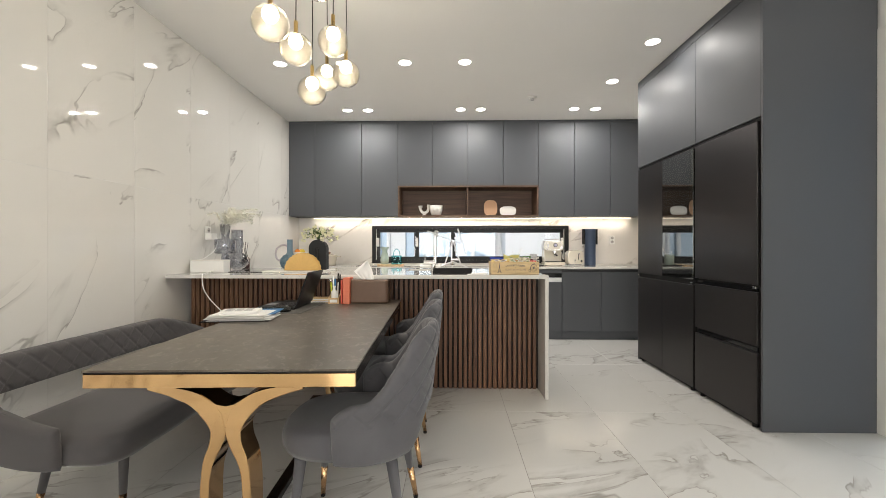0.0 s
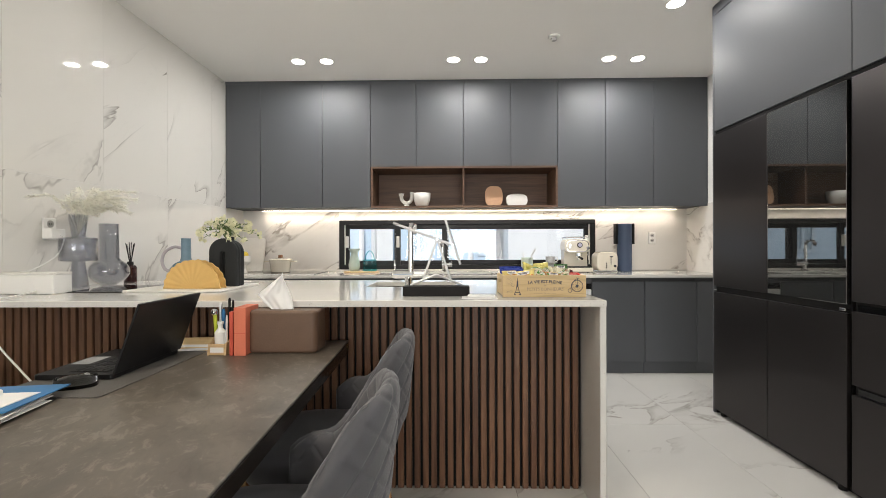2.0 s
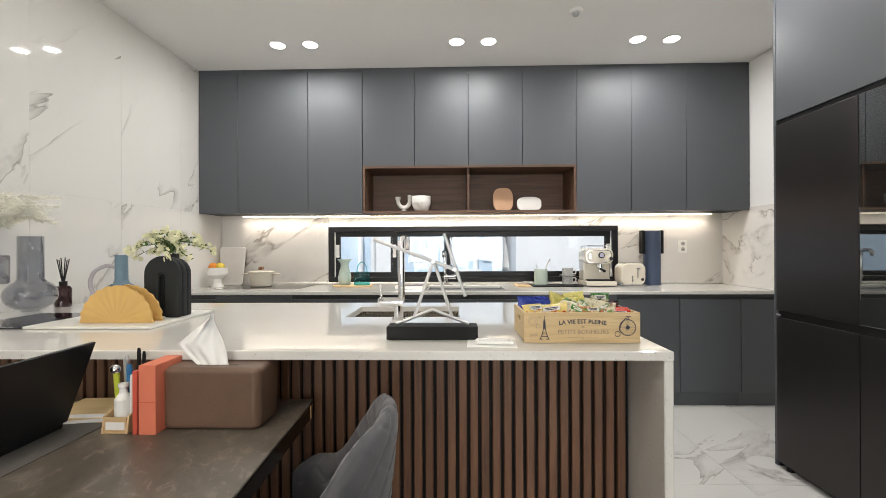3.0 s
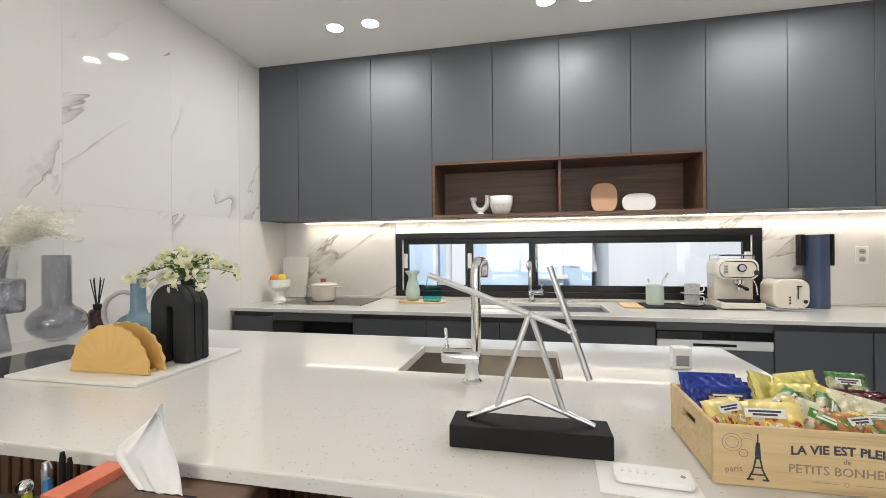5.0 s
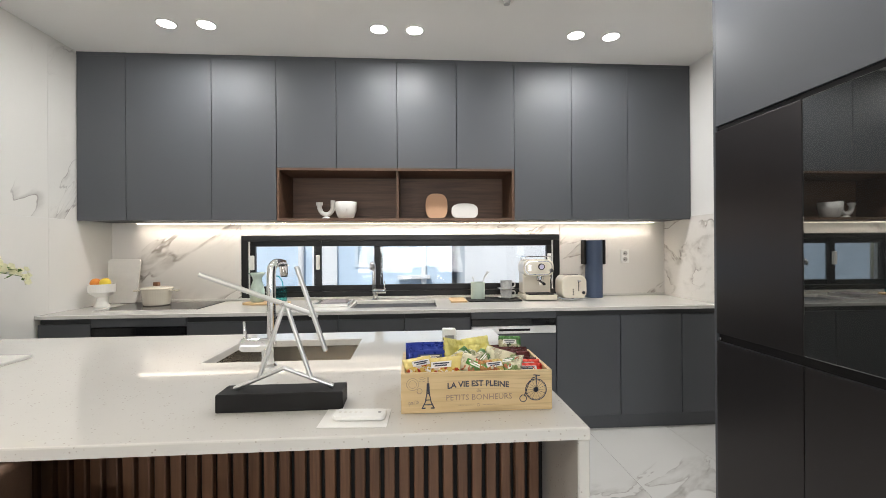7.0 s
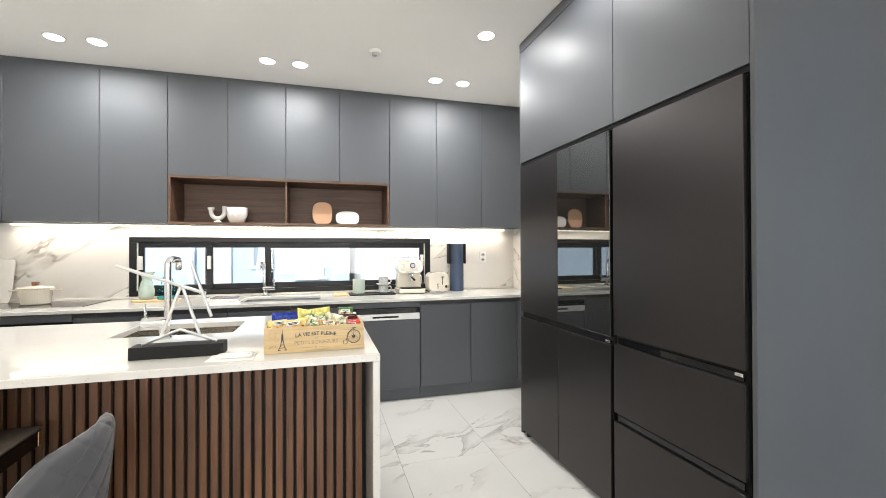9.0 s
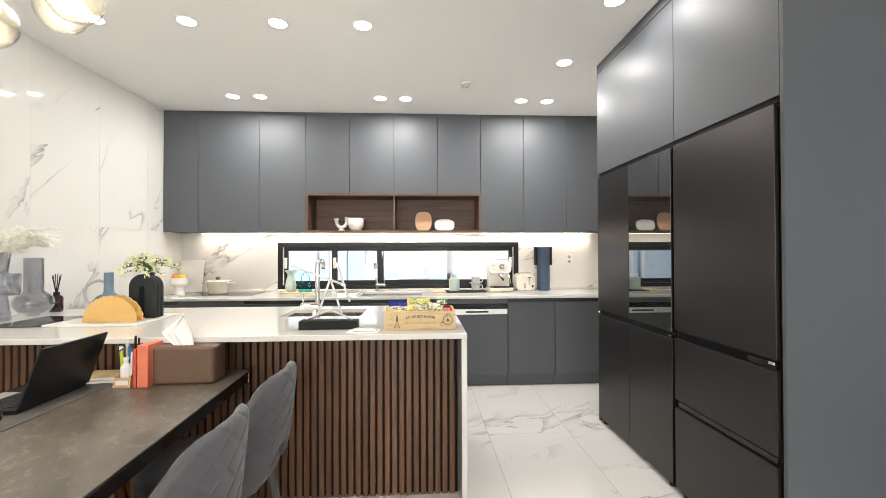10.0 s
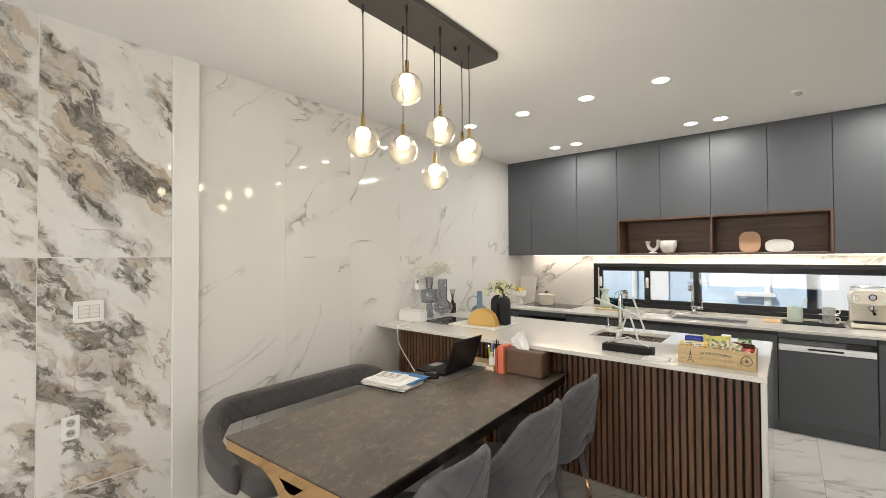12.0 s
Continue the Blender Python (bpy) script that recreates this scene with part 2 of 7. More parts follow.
def terrazzo(name, base):
    """Pale quartz with fine grey and brown flecks."""
    m, n, l, b = nodes_of(name, 0.055)
    v = coords(n, l)
    vo = n.new("ShaderNodeTexVoronoi")
    vo.inputs["Scale"].default_value = 95
    l.new(v, vo.inputs["Vector"])
    dot = remap(n, l, vo.outputs["Distance"], 0.10, 0.26, 1, 0, True)
    pick = remap(n, l, noise_of(n, l, v, 45, 2), 0.50, 0.56, 0, 1, True)
    col = blend(n, l, remap(n, l, noise_of(n, l, v, 3, 5), 0.3, 0.7), tuple(c * 0.965 for c in base), base)
    col = blend(n, l, calc(n, l, "MULTIPLY", calc(n, l, "MULTIPLY", dot, pick), 0.75), col, (0.42, 0.38, 0.33))
    l.new(col, b.inputs["Base Color"])
    return m


def stone_top(name):
    """Matt grey-brown sintered stone with pale scuffs."""
    m, n, l, b = nodes_of(name, 0.38)
    v = coords(n, l, (1, 0.6, 1), (0, 0, 24))
    a, c, d = noise_of(n, l, v, 4, 8, 0.8, 0.65), noise_of(n, l, v, 26, 9, 0.6, 0.72), noise_of(n, l, v, 150, 3)
    col = blend(n, l, remap(n, l, a, 0.35, 0.65), (0.080, 0.067, 0.054), (0.150, 0.128, 0.104))
    col = blend(n, l, remap(n, l, c, 0.52, 0.64, 0, 0.75, True), col, (0.212, 0.184, 0.152))
    col = blend(n, l, remap(n, l, c, 0.33, 0.46, 0.5, 0), col, (0.060, 0.043, 0.035))
    l.new(col, b.inputs["Base Color"])
    l.new(remap(n, l, a, 0.3, 0.7, 0.30, 0.44), b.inputs["Roughness"])
    bumped(n, l, b, d, 0.12, 0.001)
    return m


# ---- materials ----
M_WALL_MARBLE = marble("wall_marble", (0.76, 0.745, 0.71), (0.67, 0.655, 0.625), (0.29, 0.275, 0.255), (44, 0, 0), (1, 0.55, 1.45), 1.25, 0.012, 0.51, 0.028, strength=0.75, fine=0.10, warp=1.7, knots=4, haze=0.75)
M_BACK_MARBLE = marble("splash_marble", (0.76, 0.735, 0.70), (0.67, 0.64, 0.60), (0.29, 0.26, 0.23), (0, -33, 0), (0.5, 1, 1.6), 2.1, 0.016, 0.44, 0.08, strength=0.85, spread=9.0, fine=0.12, warp=0.55, knots=4, haze=0.8)
M_FLOOR_MARBLE = marble("floor_marble", (0.71, 0.70, 0.67), (0.61, 0.60, 0.57), (0.33, 0.305, 0.275), (0, 0, 28), (0.6, 1.35, 1), 1.6, 0.014, 0.465, 0.12, strength=0.7, fine=0.06, warp=1.8, knots=4, haze=0.75)
M_DARK_MARBLE = brecciated("feature_marble")
M_GROUT = plain("grout", (0.30, 0.285, 0.265), 0.9)
M_GROUT_WALL = plain("pale_grout", (0.70, 0.69, 0.665), 0.6)
M_PAINT = plain("ceiling_paint", (0.86, 0.85, 0.83), 0.9, vary=0.015, scale=1.2, bump=0.03, fine=300)
M_WHITE = plain("white_lacquer", (0.80, 0.79, 0.76), 0.35, vary=0.02, scale=2)
M_CAB = plain("grey_cabinet_lacquer", (0.080, 0.085, 0.095), 0.50, vary=0.04, scale=1.5, bump=0.02, fine=500)
M_CAB_DARK = plain("grey_cabinet_edge", (0.045, 0.047, 0.05), 0.55)
M_WALNUT = timber("walnut_veneer", (0.078, 0.039, 0.023), (0.185, 0.100, 0.058), 0, 1.0, 0.5)
M_SLAT = timber("walnut_slat", (0.088, 0.040, 0.020), (0.225, 0.110, 0.056), 2, 1.0, 0.5)
M_BLACK = plain("black_matt", (0.010, 0.0095, 0.0095), 0.6, gloss=0.25)
M_QUARTZ = terrazzo("quartz_top", (0.69, 0.675, 0.64))
M_FRIDGE = plain("fridge_graphite_steel", (0.052, 0.047, 0.047), 0.34, 0.75, vary=0.03, scale=1.0, bump=0.02, fine=700)
M_BLACK_GLASS = plain("black_glass", (0.008, 0.008, 0.009), 0.03, vary=0.0)
M_MIRROR = plain("mirror_black_glass", (0.25, 0.255, 0.25), 0.015, 0.95, vary=0.0)
M_VELVET = plain("grey_velvet", (0.104, 0.103, 0.112), 0.85, vary=0.22, scale=9, bump=0.25, fine=700, sheen=0.25)
M_VELVET_BENCH = plain("grey_bench_velvet", (0.080, 0.075, 0.077), 0.85, vary=0.22, scale=7, bump=0.25, fine=700, sheen=0.25)
M_GOLD = plain("polished_gold", (0.68, 0.44, 0.22), 0.07, 1.0, vary=0.04)
M_ROSE = plain("rose_gold_tip", (0.72, 0.45, 0.24), 0.25, 1.0)
M_BRASS = plain("brass_satin", (0.83, 0.60, 0.25), 0.28, 1.0)
M_CHROME = plain("chrome", (0.82, 0.82, 0.83), 0.06, 1.0, vary=0.02)
M_STEEL = plain("brushed_steel", (0.78, 0.76, 0.73), 0.32, 1.0, vary=0.06, bump=0.05, fine=400)
M_SINK = plain("sink_steel", (0.80, 0.76, 0.70), 0.18, 1.0, vary=0.08, bump=0.05, fine=400)
M_ALU = plain("satin_aluminium", (0.72, 0.72, 0.72), 0.32, 1.0, vary=0.03)
M_STONE = stone_top("table_stone")
M_DARK_BRONZE = plain("dark_bronze", (0.035, 0.025, 0.020), 0.2, 0.6)
M_FRAME = plain("black_aluminium_frame", (0.011, 0.011, 0.012), 0.38, 0.1, gloss=0.35)
M_PANE = thin_glass("window_glass", (0.96, 0.98, 1.0))
M_FACADE = plain("pale_facade_render", (0.54, 0.66, 0.77), 0.85, vary=0.07, scale=1.5, bump=0.1, fine=40)
M_FACADE_W = plain("white_facade_render", (0.80, 0.80, 0.79), 0.85, vary=0.04, scale=1.0)
M_FACADE_TRIM = plain("facade_window_frame", (0.62, 0.70, 0.77), 0.6)
M_FAR_GLASS = plain("far_glass", (0.34, 0.43, 0.50), 0.15)
M_LAMP_ON = glowing("downlight_glow", (1.0, 0.97, 0.92), 14.0)
M_LED_ON = glowing("led_glow", (1.0, 0.88, 0.72), 7.0)
M_TUBE_ON = glowing("tube_glow", (0.95, 0.98, 1.0), 8.0)
M_UTILITY = plain("utility_wall_paint", (0.70, 0.74, 0.77), 0.8, vary=0.02)
M_SLATE = plain("utility_floor_tile", (0.10, 0.105, 0.11), 0.35, vary=0.2, scale=4)

# ---- mesh makers ----


def link(name, bm, material, parent=None, label="", smooth=False):
    me = bpy.data.meshes.new(name)
    bm.normal_update()
    bm.to_mesh(me)
    bm.free()
    me.materials.append(material)
    if smooth:
        for p in me.polygons:
            p.use_smooth = True
    ob = new(name, me)
    if parent:
        ob.parent = parent
    if label:
        ob["label"] = label
    return ob


def part(name, bm, material, parent, label="", smooth=False, world=False):
    """One mesh under a thing or a part. world: the mesh is in room coordinates, its thing stands unturned."""
    if world:
        off, p = Vector(), parent
        while p:
            off += p.location
            p = p.parent
        bmesh.ops.translate(bm, verts=bm.verts, vec=-off)
    return link(name, bm, material, parent, label, smooth)


def thing(name, loc, label, category, group="", rz=0.0, kind=""):
    ob = new(name)
    ob.location = loc
    ob.rotation_euler = (0, 0, radians(rz))
    ob.empty_display_size = 0.05
    return tagged(ob, label, category, group, kind)


def box(x0, x1, y0, y1, z0, z1, bev=0.0, seg=1):
    bm = bmesh.new()
    bmesh.ops.create_cube(bm, size=1)
    for v in bm.verts:
        v.co = Vector(((x0 + x1) / 2 + v.co.x * (x1 - x0), (y0 + y1) / 2 + v.co.y * (y1 - y0), (z0 + z1) / 2 + v.co.z * (z1 - z0)))
    if bev:
        bmesh.ops.bevel(bm, geom=bm.edges[:], offset=bev, segments=seg, affect="EDGES", profile=0.6)
    return bm


def join(*bms):
    out = bmesh.new()
    for b in bms:
        me = bpy.data.meshes.new("joint")
        b.to_mesh(me)
        b.free()
        out.from_mesh(me)
        bpy.data.meshes.remove(me)
    return out


def moved(bm, m):
    bmesh.ops.transform(bm, matrix=m, verts=bm.verts)
    return bm


def lathe(profile, seg=32, x=0.0, y=0.0, z=0.0):
    """A turned body from (radius, height) pairs."""
    bm = bmesh.new()
    rings = []
    for r, h in profile:
        if r < 1e-5:
            rings.append([bm.verts.new((x, y, z + h))])
        else:
            rings.append([bm.verts.new((x + r * math.cos(a), y + r * math.sin(a), z + h)) for a in (2 * math.pi * i / seg for i in range(seg))])
    for a, b in zip(rings, rings[1:]):
        for i in range(seg):
            j = (i + 1) % seg
            q = [a[i % len(a)], a[j % len(a)], b[j % len(b)], b[i % len(b)]]
            u = []
            for v in q:
                if v not in u:
                    u.append(v)
            if len(u) > 2:
                bm.faces.new(u)
    for r in (rings[0], rings[-1]):
        if len(r) > 2:
            bm.faces.new(r)
    bmesh.ops.recalc_face_normals(bm, faces=bm.faces)
    return bm


def tube(points, radius, seg=10, closed=False):
    """A round bar along points; radius is one number or one for each point."""
    bm = bmesh.new()
    pts = [Vector(p) for p in points]
    radii = radius if isinstance(radius, (list, tuple)) else [radius] * len(pts)
    rings, side = [], None
    for i, p in enumerate(pts):
        a = pts[i - 1] if (i or closed) else p
        b = pts[(i + 1) % len(pts)] if (i < len(pts) - 1 or closed) else p
        d = (b - a).normalized()
        if side is None:
            side = d.orthogonal().normalized()
        side = (side - d * side.dot(d)).normalized()
        up = d.cross(side)
        rings.append([bm.verts.new(p + (side * math.cos(t) + up * math.sin(t)) * radii[i]) for t in (2 * math.pi * k / seg for k in range(seg))])
    pairs = list(zip(rings, rings[1:])) + ([(rings[-1], rings[0])] if closed else [])
    for a, b in pairs:
        for k in range(seg):
            bm.faces.new((a[k], a[(k + 1) % seg], b[(k + 1) % seg], b[k]))
    if not closed:
        bm.faces.new(rings[0][::-1])
        bm.faces.new(rings[-1])
    bmesh.ops.recalc_face_normals(bm, faces=bm.faces)
    return bm


def slab(outline, z0, z1, bev=0.0, seg=2):
    """An upright prism over a plan outline."""
    bm = bmesh.new()
    lo = [bm.verts.new((x, y, z0)) for x, y in outline]
    hi = [bm.verts.new((x, y, z1)) for x, y in outline]
    bm.faces.new(lo[::-1])
    top = bm.faces.new(hi)
    n = len(lo)
    for i in range(n):
        bm.faces.new((lo[i], lo[(i + 1) % n], hi[(i + 1) % n], hi[i]))
    bmesh.ops.recalc_face_normals(bm, faces=bm.faces)
    if bev:
        bmesh.ops.bevel(bm, geom=[e for e in bm.edges if abs(e.verts[0].co.z - e.verts[1].co.z) < 1e-6], offset=bev, segments=seg, affect="EDGES", profile=0.5)
    return bm


def round_rect(w, d, r, steps=6):
    pts = []
    for cx, cy, a0 in ((w / 2 - r, d / 2 - r, 0), (-w / 2 + r, d / 2 - r, 90), (-w / 2 + r, -d / 2 + r, 180), (w / 2 - r, -d / 2 + r, 270)):
        for i in range(steps + 1):
            a = radians(a0 + 90 * i / steps)
            pts.append((cx + r * math.cos(a), cy + r * math.sin(a)))
    return pts


def spline(points, n=8):
    """A smooth run of points through the given ones."""
    P = [Vector(p) for p in points]
    out = []
    for i in range(len(P) - 1):
        a, b, c, d = P[max(i - 1, 0)], P[i], P[i + 1], P[min(i + 2, len(P) - 1)]
        for k in range(n):
            t = k / n
            out.append(0.5 * ((2 * b) + (c - a) * t + (2 * a - 5 * b + 4 * c - d) * t * t + (3 * b - a - 3 * c + d) * t ** 3))
    out.append(P[-1])
    return out


HANG = random.Random(21)


def hung(bm):
    """A door leaf hung a fraction of a degree out of true."""
    c = sum((v.co for v in bm.verts), Vector()) / len(bm.verts)
    m = pose(0, 0, 0, HANG.uniform(-0.22, 0.22), 0, HANG.uniform(-0.28, 0.28))
    for v in bm.verts:
        v.co = c + m.to_3x3() @ (v.co - c)
    return bm


def structure(name, bm, material, label, category):
    return tagged(link(name, bm, material), label, category, kind="structure")


# ---- the room ----
structure("floor", box(WX0 - 0.2, 5.2, WY0 - 0.2, WY1 + 0.2, -0.15, -0.0012), M_GROUT, "pale screed and grout under polished marble-look floor tiles", "floor")
structure("ceiling", box(WX0 - 0.2, WX1 + 0.15, WY0 - 0.2, WY1 + 0.2, CEIL, CEIL + 0.2), M_PAINT, "smooth matt white painted ceiling with recessed downlights", "ceiling")
structure("wall_west", box(WX0 - 0.2, WX0 - 0.0012, WY0 - 0.2, WY1 + 0.2, 0, CEIL), M_GROUT_WALL, "long wall clad in large polished marble-look porcelain tiles", "wall")
WIN = (-0.90, 1.775, 0.892, 1.405)
structure("wall_north", join(
    box(WX0, WIN[0], WY1 + 0.006, WY1 + 0.2, 0, CEIL), box(WIN[1], WX1 + 0.15, WY1 + 0.006, WY1 + 0.2, 0, CEIL),
    box(WIN[0], WIN[1], WY1 + 0.006, WY1 + 0.2, 0, WIN[2]), box(WIN[0], WIN[1], WY1 + 0.006, WY1 + 0.2, WIN[3], CEIL)),
    M_PAINT, "kitchen end wall with a long low window and marble-look splashback", "wall")
structure("wall_east", join(
    box(WX1, WX1 + 0.15, DOOR_Y1, WY1 + 0.006, 0, CEIL), box(WX1, WX1 + 0.15, WY0, DOOR_Y0, 0, CEIL),
    box(WX1, WX1 + 0.15, DOOR_Y0, DOOR_Y1, DOOR_H, CEIL)), M_PAINT, "plain white painted wall with a doorway to the utility room", "wall")
# Unseen closing wall; its opening is assumed, to go with the fill lamp.
structure("wall_south", join(
    box(WX0, -1.3, WY0 - 0.2, WY0, 0, CEIL), box(2.1, WX1 + 0.15, WY0 - 0.2, WY0, 0, CEIL),
    box(-1.3, 2.1, WY0 - 0.2, WY0, 0, 0.25), box(-1.3, 2.1, WY0 - 0.2, WY0, 2.45, CEIL)), M_PAINT, "unseen white painted living room end wall with an assumed wide window", "wall")

# utility room behind the doorway
structure("utility_wall", join(
    box(4.95, 5.1, 0.9, 4.5, 0, 2.6), box(WX1 + 0.15, 5.1, 4.35, 4.5, 0, 2.6), box(WX1 + 0.15, 5.1, 0.9, 1.05, 0, 2.6)), M_UTILITY, "cool white painted walls of the utility room", "wall")
structure("utility_ceiling", box(WX1 + 0.15, 5.1, 0.9, 4.5, 2.45, 2.6), M_UTILITY, "plain white utility room ceiling", "ceiling")
structure("utility_floor", box(WX1 + 0.10, 4.95, 1.05, 4.35, -0.006, 0.004), M_SLATE, "dark slate-grey tiled utility room floor", "floor")
door = thing("door_1", (WX1, DOOR_Y1, 0), "white painted door casing round an open doorway", "door frame", kind="structure")
for name, b in (("casing", box(WX1 - 0.018, WX1 - 0.001, DOOR_Y1 - 0.004, DOOR_Y1 + 0.066, 0, DOOR_H + 0.07, 0.004)),
                ("casing", box(WX1 - 0.018, WX1 - 0.001, DOOR_Y0 - 0.066, DOOR_Y0 + 0.004, 0, DOOR_H + 0.07, 0.004)),
                ("casing", box(WX1 - 0.018, WX1 - 0.001, DOOR_Y0 + 0.005, DOOR_Y1 - 0.005, DOOR_H - 0.004, DOOR_H + 0.07, 0.004)),
                ("jamb", box(WX1 - 0.012, WX1 + 0.165, DOOR_Y1 - 0.028, DOOR_Y1 - 0.005, 0, DOOR_H, 0.003)),
                ("jamb", box(WX1 - 0.012, WX1 + 0.165, DOOR_Y0 + 0.005, DOOR_Y0 + 0.028, 0, DOOR_H, 0.003)),
                ("jamb", box(WX1 - 0.012, WX1 + 0.165, DOOR_Y0 + 0.029, DOOR_Y1 - 0.029, DOOR_H - 0.028, DOOR_H - 0.005, 0.003))):
    part(name, b, M_WHITE, door, world=True)
tube_light = thing("ceiling_light", (3.9, 2.95, 2.45), "bright white LED batten on the utility room ceiling", "ceiling light")
part("body", box(3.83, 3.97, 2.38, 3.52, 2.425, 2.45, 0.004), M_WHITE, tube_light, world=True)
part("diffuser", box(3.84, 3.96, 2.39, 3.51, 2.405, 2.425, 0.008), M_TUBE_ON, tube_light, world=True)
for y0 in (2.0, 2.55, 3.10, 3.65):
    u = thing("base_cabinet", (4.66, y0 + 0.27, 0), "glossy white utility room base cabinet", "cabinet", "utility cabinets")
    part("body", box(4.40, 4.94, y0, y0 + 0.54, 0.10, 0.83), M_WHITE, u, world=True)
    part("door", box(4.375, 4.397, y0 + 0.003, y0 + 0.537, 0.11, 0.825, 0.002), M_WHITE, u, world=True)
    part("plinth", box(4.44, 4.90, y0, y0 + 0.54, 0.004, 0.10), M_WHITE, u, world=True)
tagged(link("utility_worktop", box(4.365, 4.945, 1.99, 4.20, 0.832, 0.865, 0.004), M_QUARTZ), "pale stone worktop on the utility room cabinets", "worktop")
rack = thing("dish_rack", (4.60, 3.72, 0.866), "dark wire dish rack with two oval tiers on the worktop", "dish rack")
for h in (0.06, 0.20, 0.34):
    part("tier", tube([(0.16 * math.cos(a), 0.12 * math.sin(a), h) for a in (i * math.pi / 12 for i in range(24))], 0.005, 6, True), M_BLACK, rack)
for a in (45, 135, 225, 315):
    part("post", tube([(0.16 * math.cos(radians(a)), 0.12 * math.sin(radians(a)), 0), (0.16 * math.cos(radians(a)), 0.12 * math.sin(radians(a)), 0.36)], 0.005, 6), M_BLACK, rack)

# trim and baseboards
structure("trim", box(WX0 - 0.005, WX0 + 0.022, 1.507, 1.650, 0, CEIL - 0.001, 0.002), M_WHITE, "white vertical trim board between two marble claddings", "trim")
structure("baseboard", box(WX1 - 0.013, WX1 - 0.001, WY0 + 0.01, DOOR_Y0 - 0.07, 0.001, 0.08, 0.002), M_WHITE, "white baseboard along the plain wall", "baseboard")


# ---- windows ----
def sash(parent, x0, x1, y, z0=WIN[2] + 0.045, z1=WIN[3] - 0.045, w=0.045):
    s = part("sash", join(box(x0, x1, y, y + 0.035, z0, z0 + w, 0.002), box(x0, x1, y, y + 0.035, z1 - w, z1, 0.002),
                          box(x0, x0 + w, y, y + 0.035, z0 + w, z1 - w, 0.002), box(x1 - w, x1, y, y + 0.035, z0 + w, z1 - w, 0.002)), M_FRAME, parent, world=True)
    g = part("pane", box(x0 + w, x1 - w, y + 0.014, y + 0.020, z0 + w, z1 - w), M_PANE, s, world=True)
    g.visible_shadow = False


win = thing("window_1", (0.44, WY1, WIN[2]), "long low window with a black aluminium frame and sliding panes", "window", kind="structure")
for b in (box(WIN[0] - 0.0, WIN[1], WY1 - 0.012, WY1 + 0.13, WIN[3] - 0.045, WIN[3], 0.003), box(WIN[0], WIN[1], WY1 - 0.012, WY1 + 0.13, WIN[2], WIN[2] + 0.045, 0.003),
          box(WIN[0], WIN[0] + 0.05, WY1 - 0.012, WY1 + 0.13, WIN[2] + 0.045, WIN[3] - 0.045, 0.003), box(WIN[1] - 0.05, WIN[1], WY1 - 0.012, WY1 + 0.13, WIN[2] + 0.045, WIN[3] - 0.045, 0.003)):
    part("frame", b, M_FRAME, win, world=True)
sash(win, -0.845, -0.26, WY1 + 0.02)
sash(win, -0.33, 0.25, WY1 + 0.06)
sash(win, 0.18, 1.72, WY1 + 0.02, w=0.05)
part("liner", box(-0.848, -0.838, WY1 + 0.003, WY1 + 0.012, WIN[2] + 0.05, WIN[3] - 0.05), M_WHITE, win, "white weather strip", world=True)
part("liner", box(1.712, 1.720, WY1 + 0.003, WY1 + 0.012, WIN[2] + 0.05, WIN[3] - 0.05), M_WHITE, win, "white weather strip", world=True)
for x in (-0.82, -0.285, 1.69):
    part("handle", box(x - 0.016, x + 0.016, WY1 - 0.005, WY1 + 0.019, 1.12, 1.24, 0.006, 2), M_WHITE, win, "white latch handle", world=True)
# Assumed window, never in view, added round the fill lamp.
win2 = thing("window_2", (0.4, WY0, 0.25), "assumed wide living room window with a white frame, out of view", "window", kind="structure")
for b in (box(-1.3, 2.1, WY0 - 0.14, WY0 - 0.02, 0.25, 0.31), box(-1.3, 2.1, WY0 - 0.14, WY0 - 0.02, 2.39, 2.45), box(-1.3, -1.24, WY0 - 0.14, WY0 - 0.02, 0.31, 2.39),
          box(2.04, 2.1, WY0 - 0.14, WY0 - 0.02, 0.31, 2.39), box(0.37, 0.43, WY0 - 0.14, WY0 - 0.02, 0.31, 2.39)):
    part("frame", b, M_WHITE, win2, world=True)
for x0, x1 in ((-1.24, 0.37), (0.43, 2.04)):
    part("pane", box(x0, x1, WY0 - 0.09, WY0 - 0.084, 0.31, 2.39), M_PANE, win2, world=True).visible_shadow = False

# ---- outside ----
structure("ground", box(-60, 60, -60, 80, -3.4, -3.2), plain("outdoor_concrete", (0.30, 0.30, 0.29), 0.9, vary=0.15, scale=0.6), "grey concrete ground between the houses", "ground")


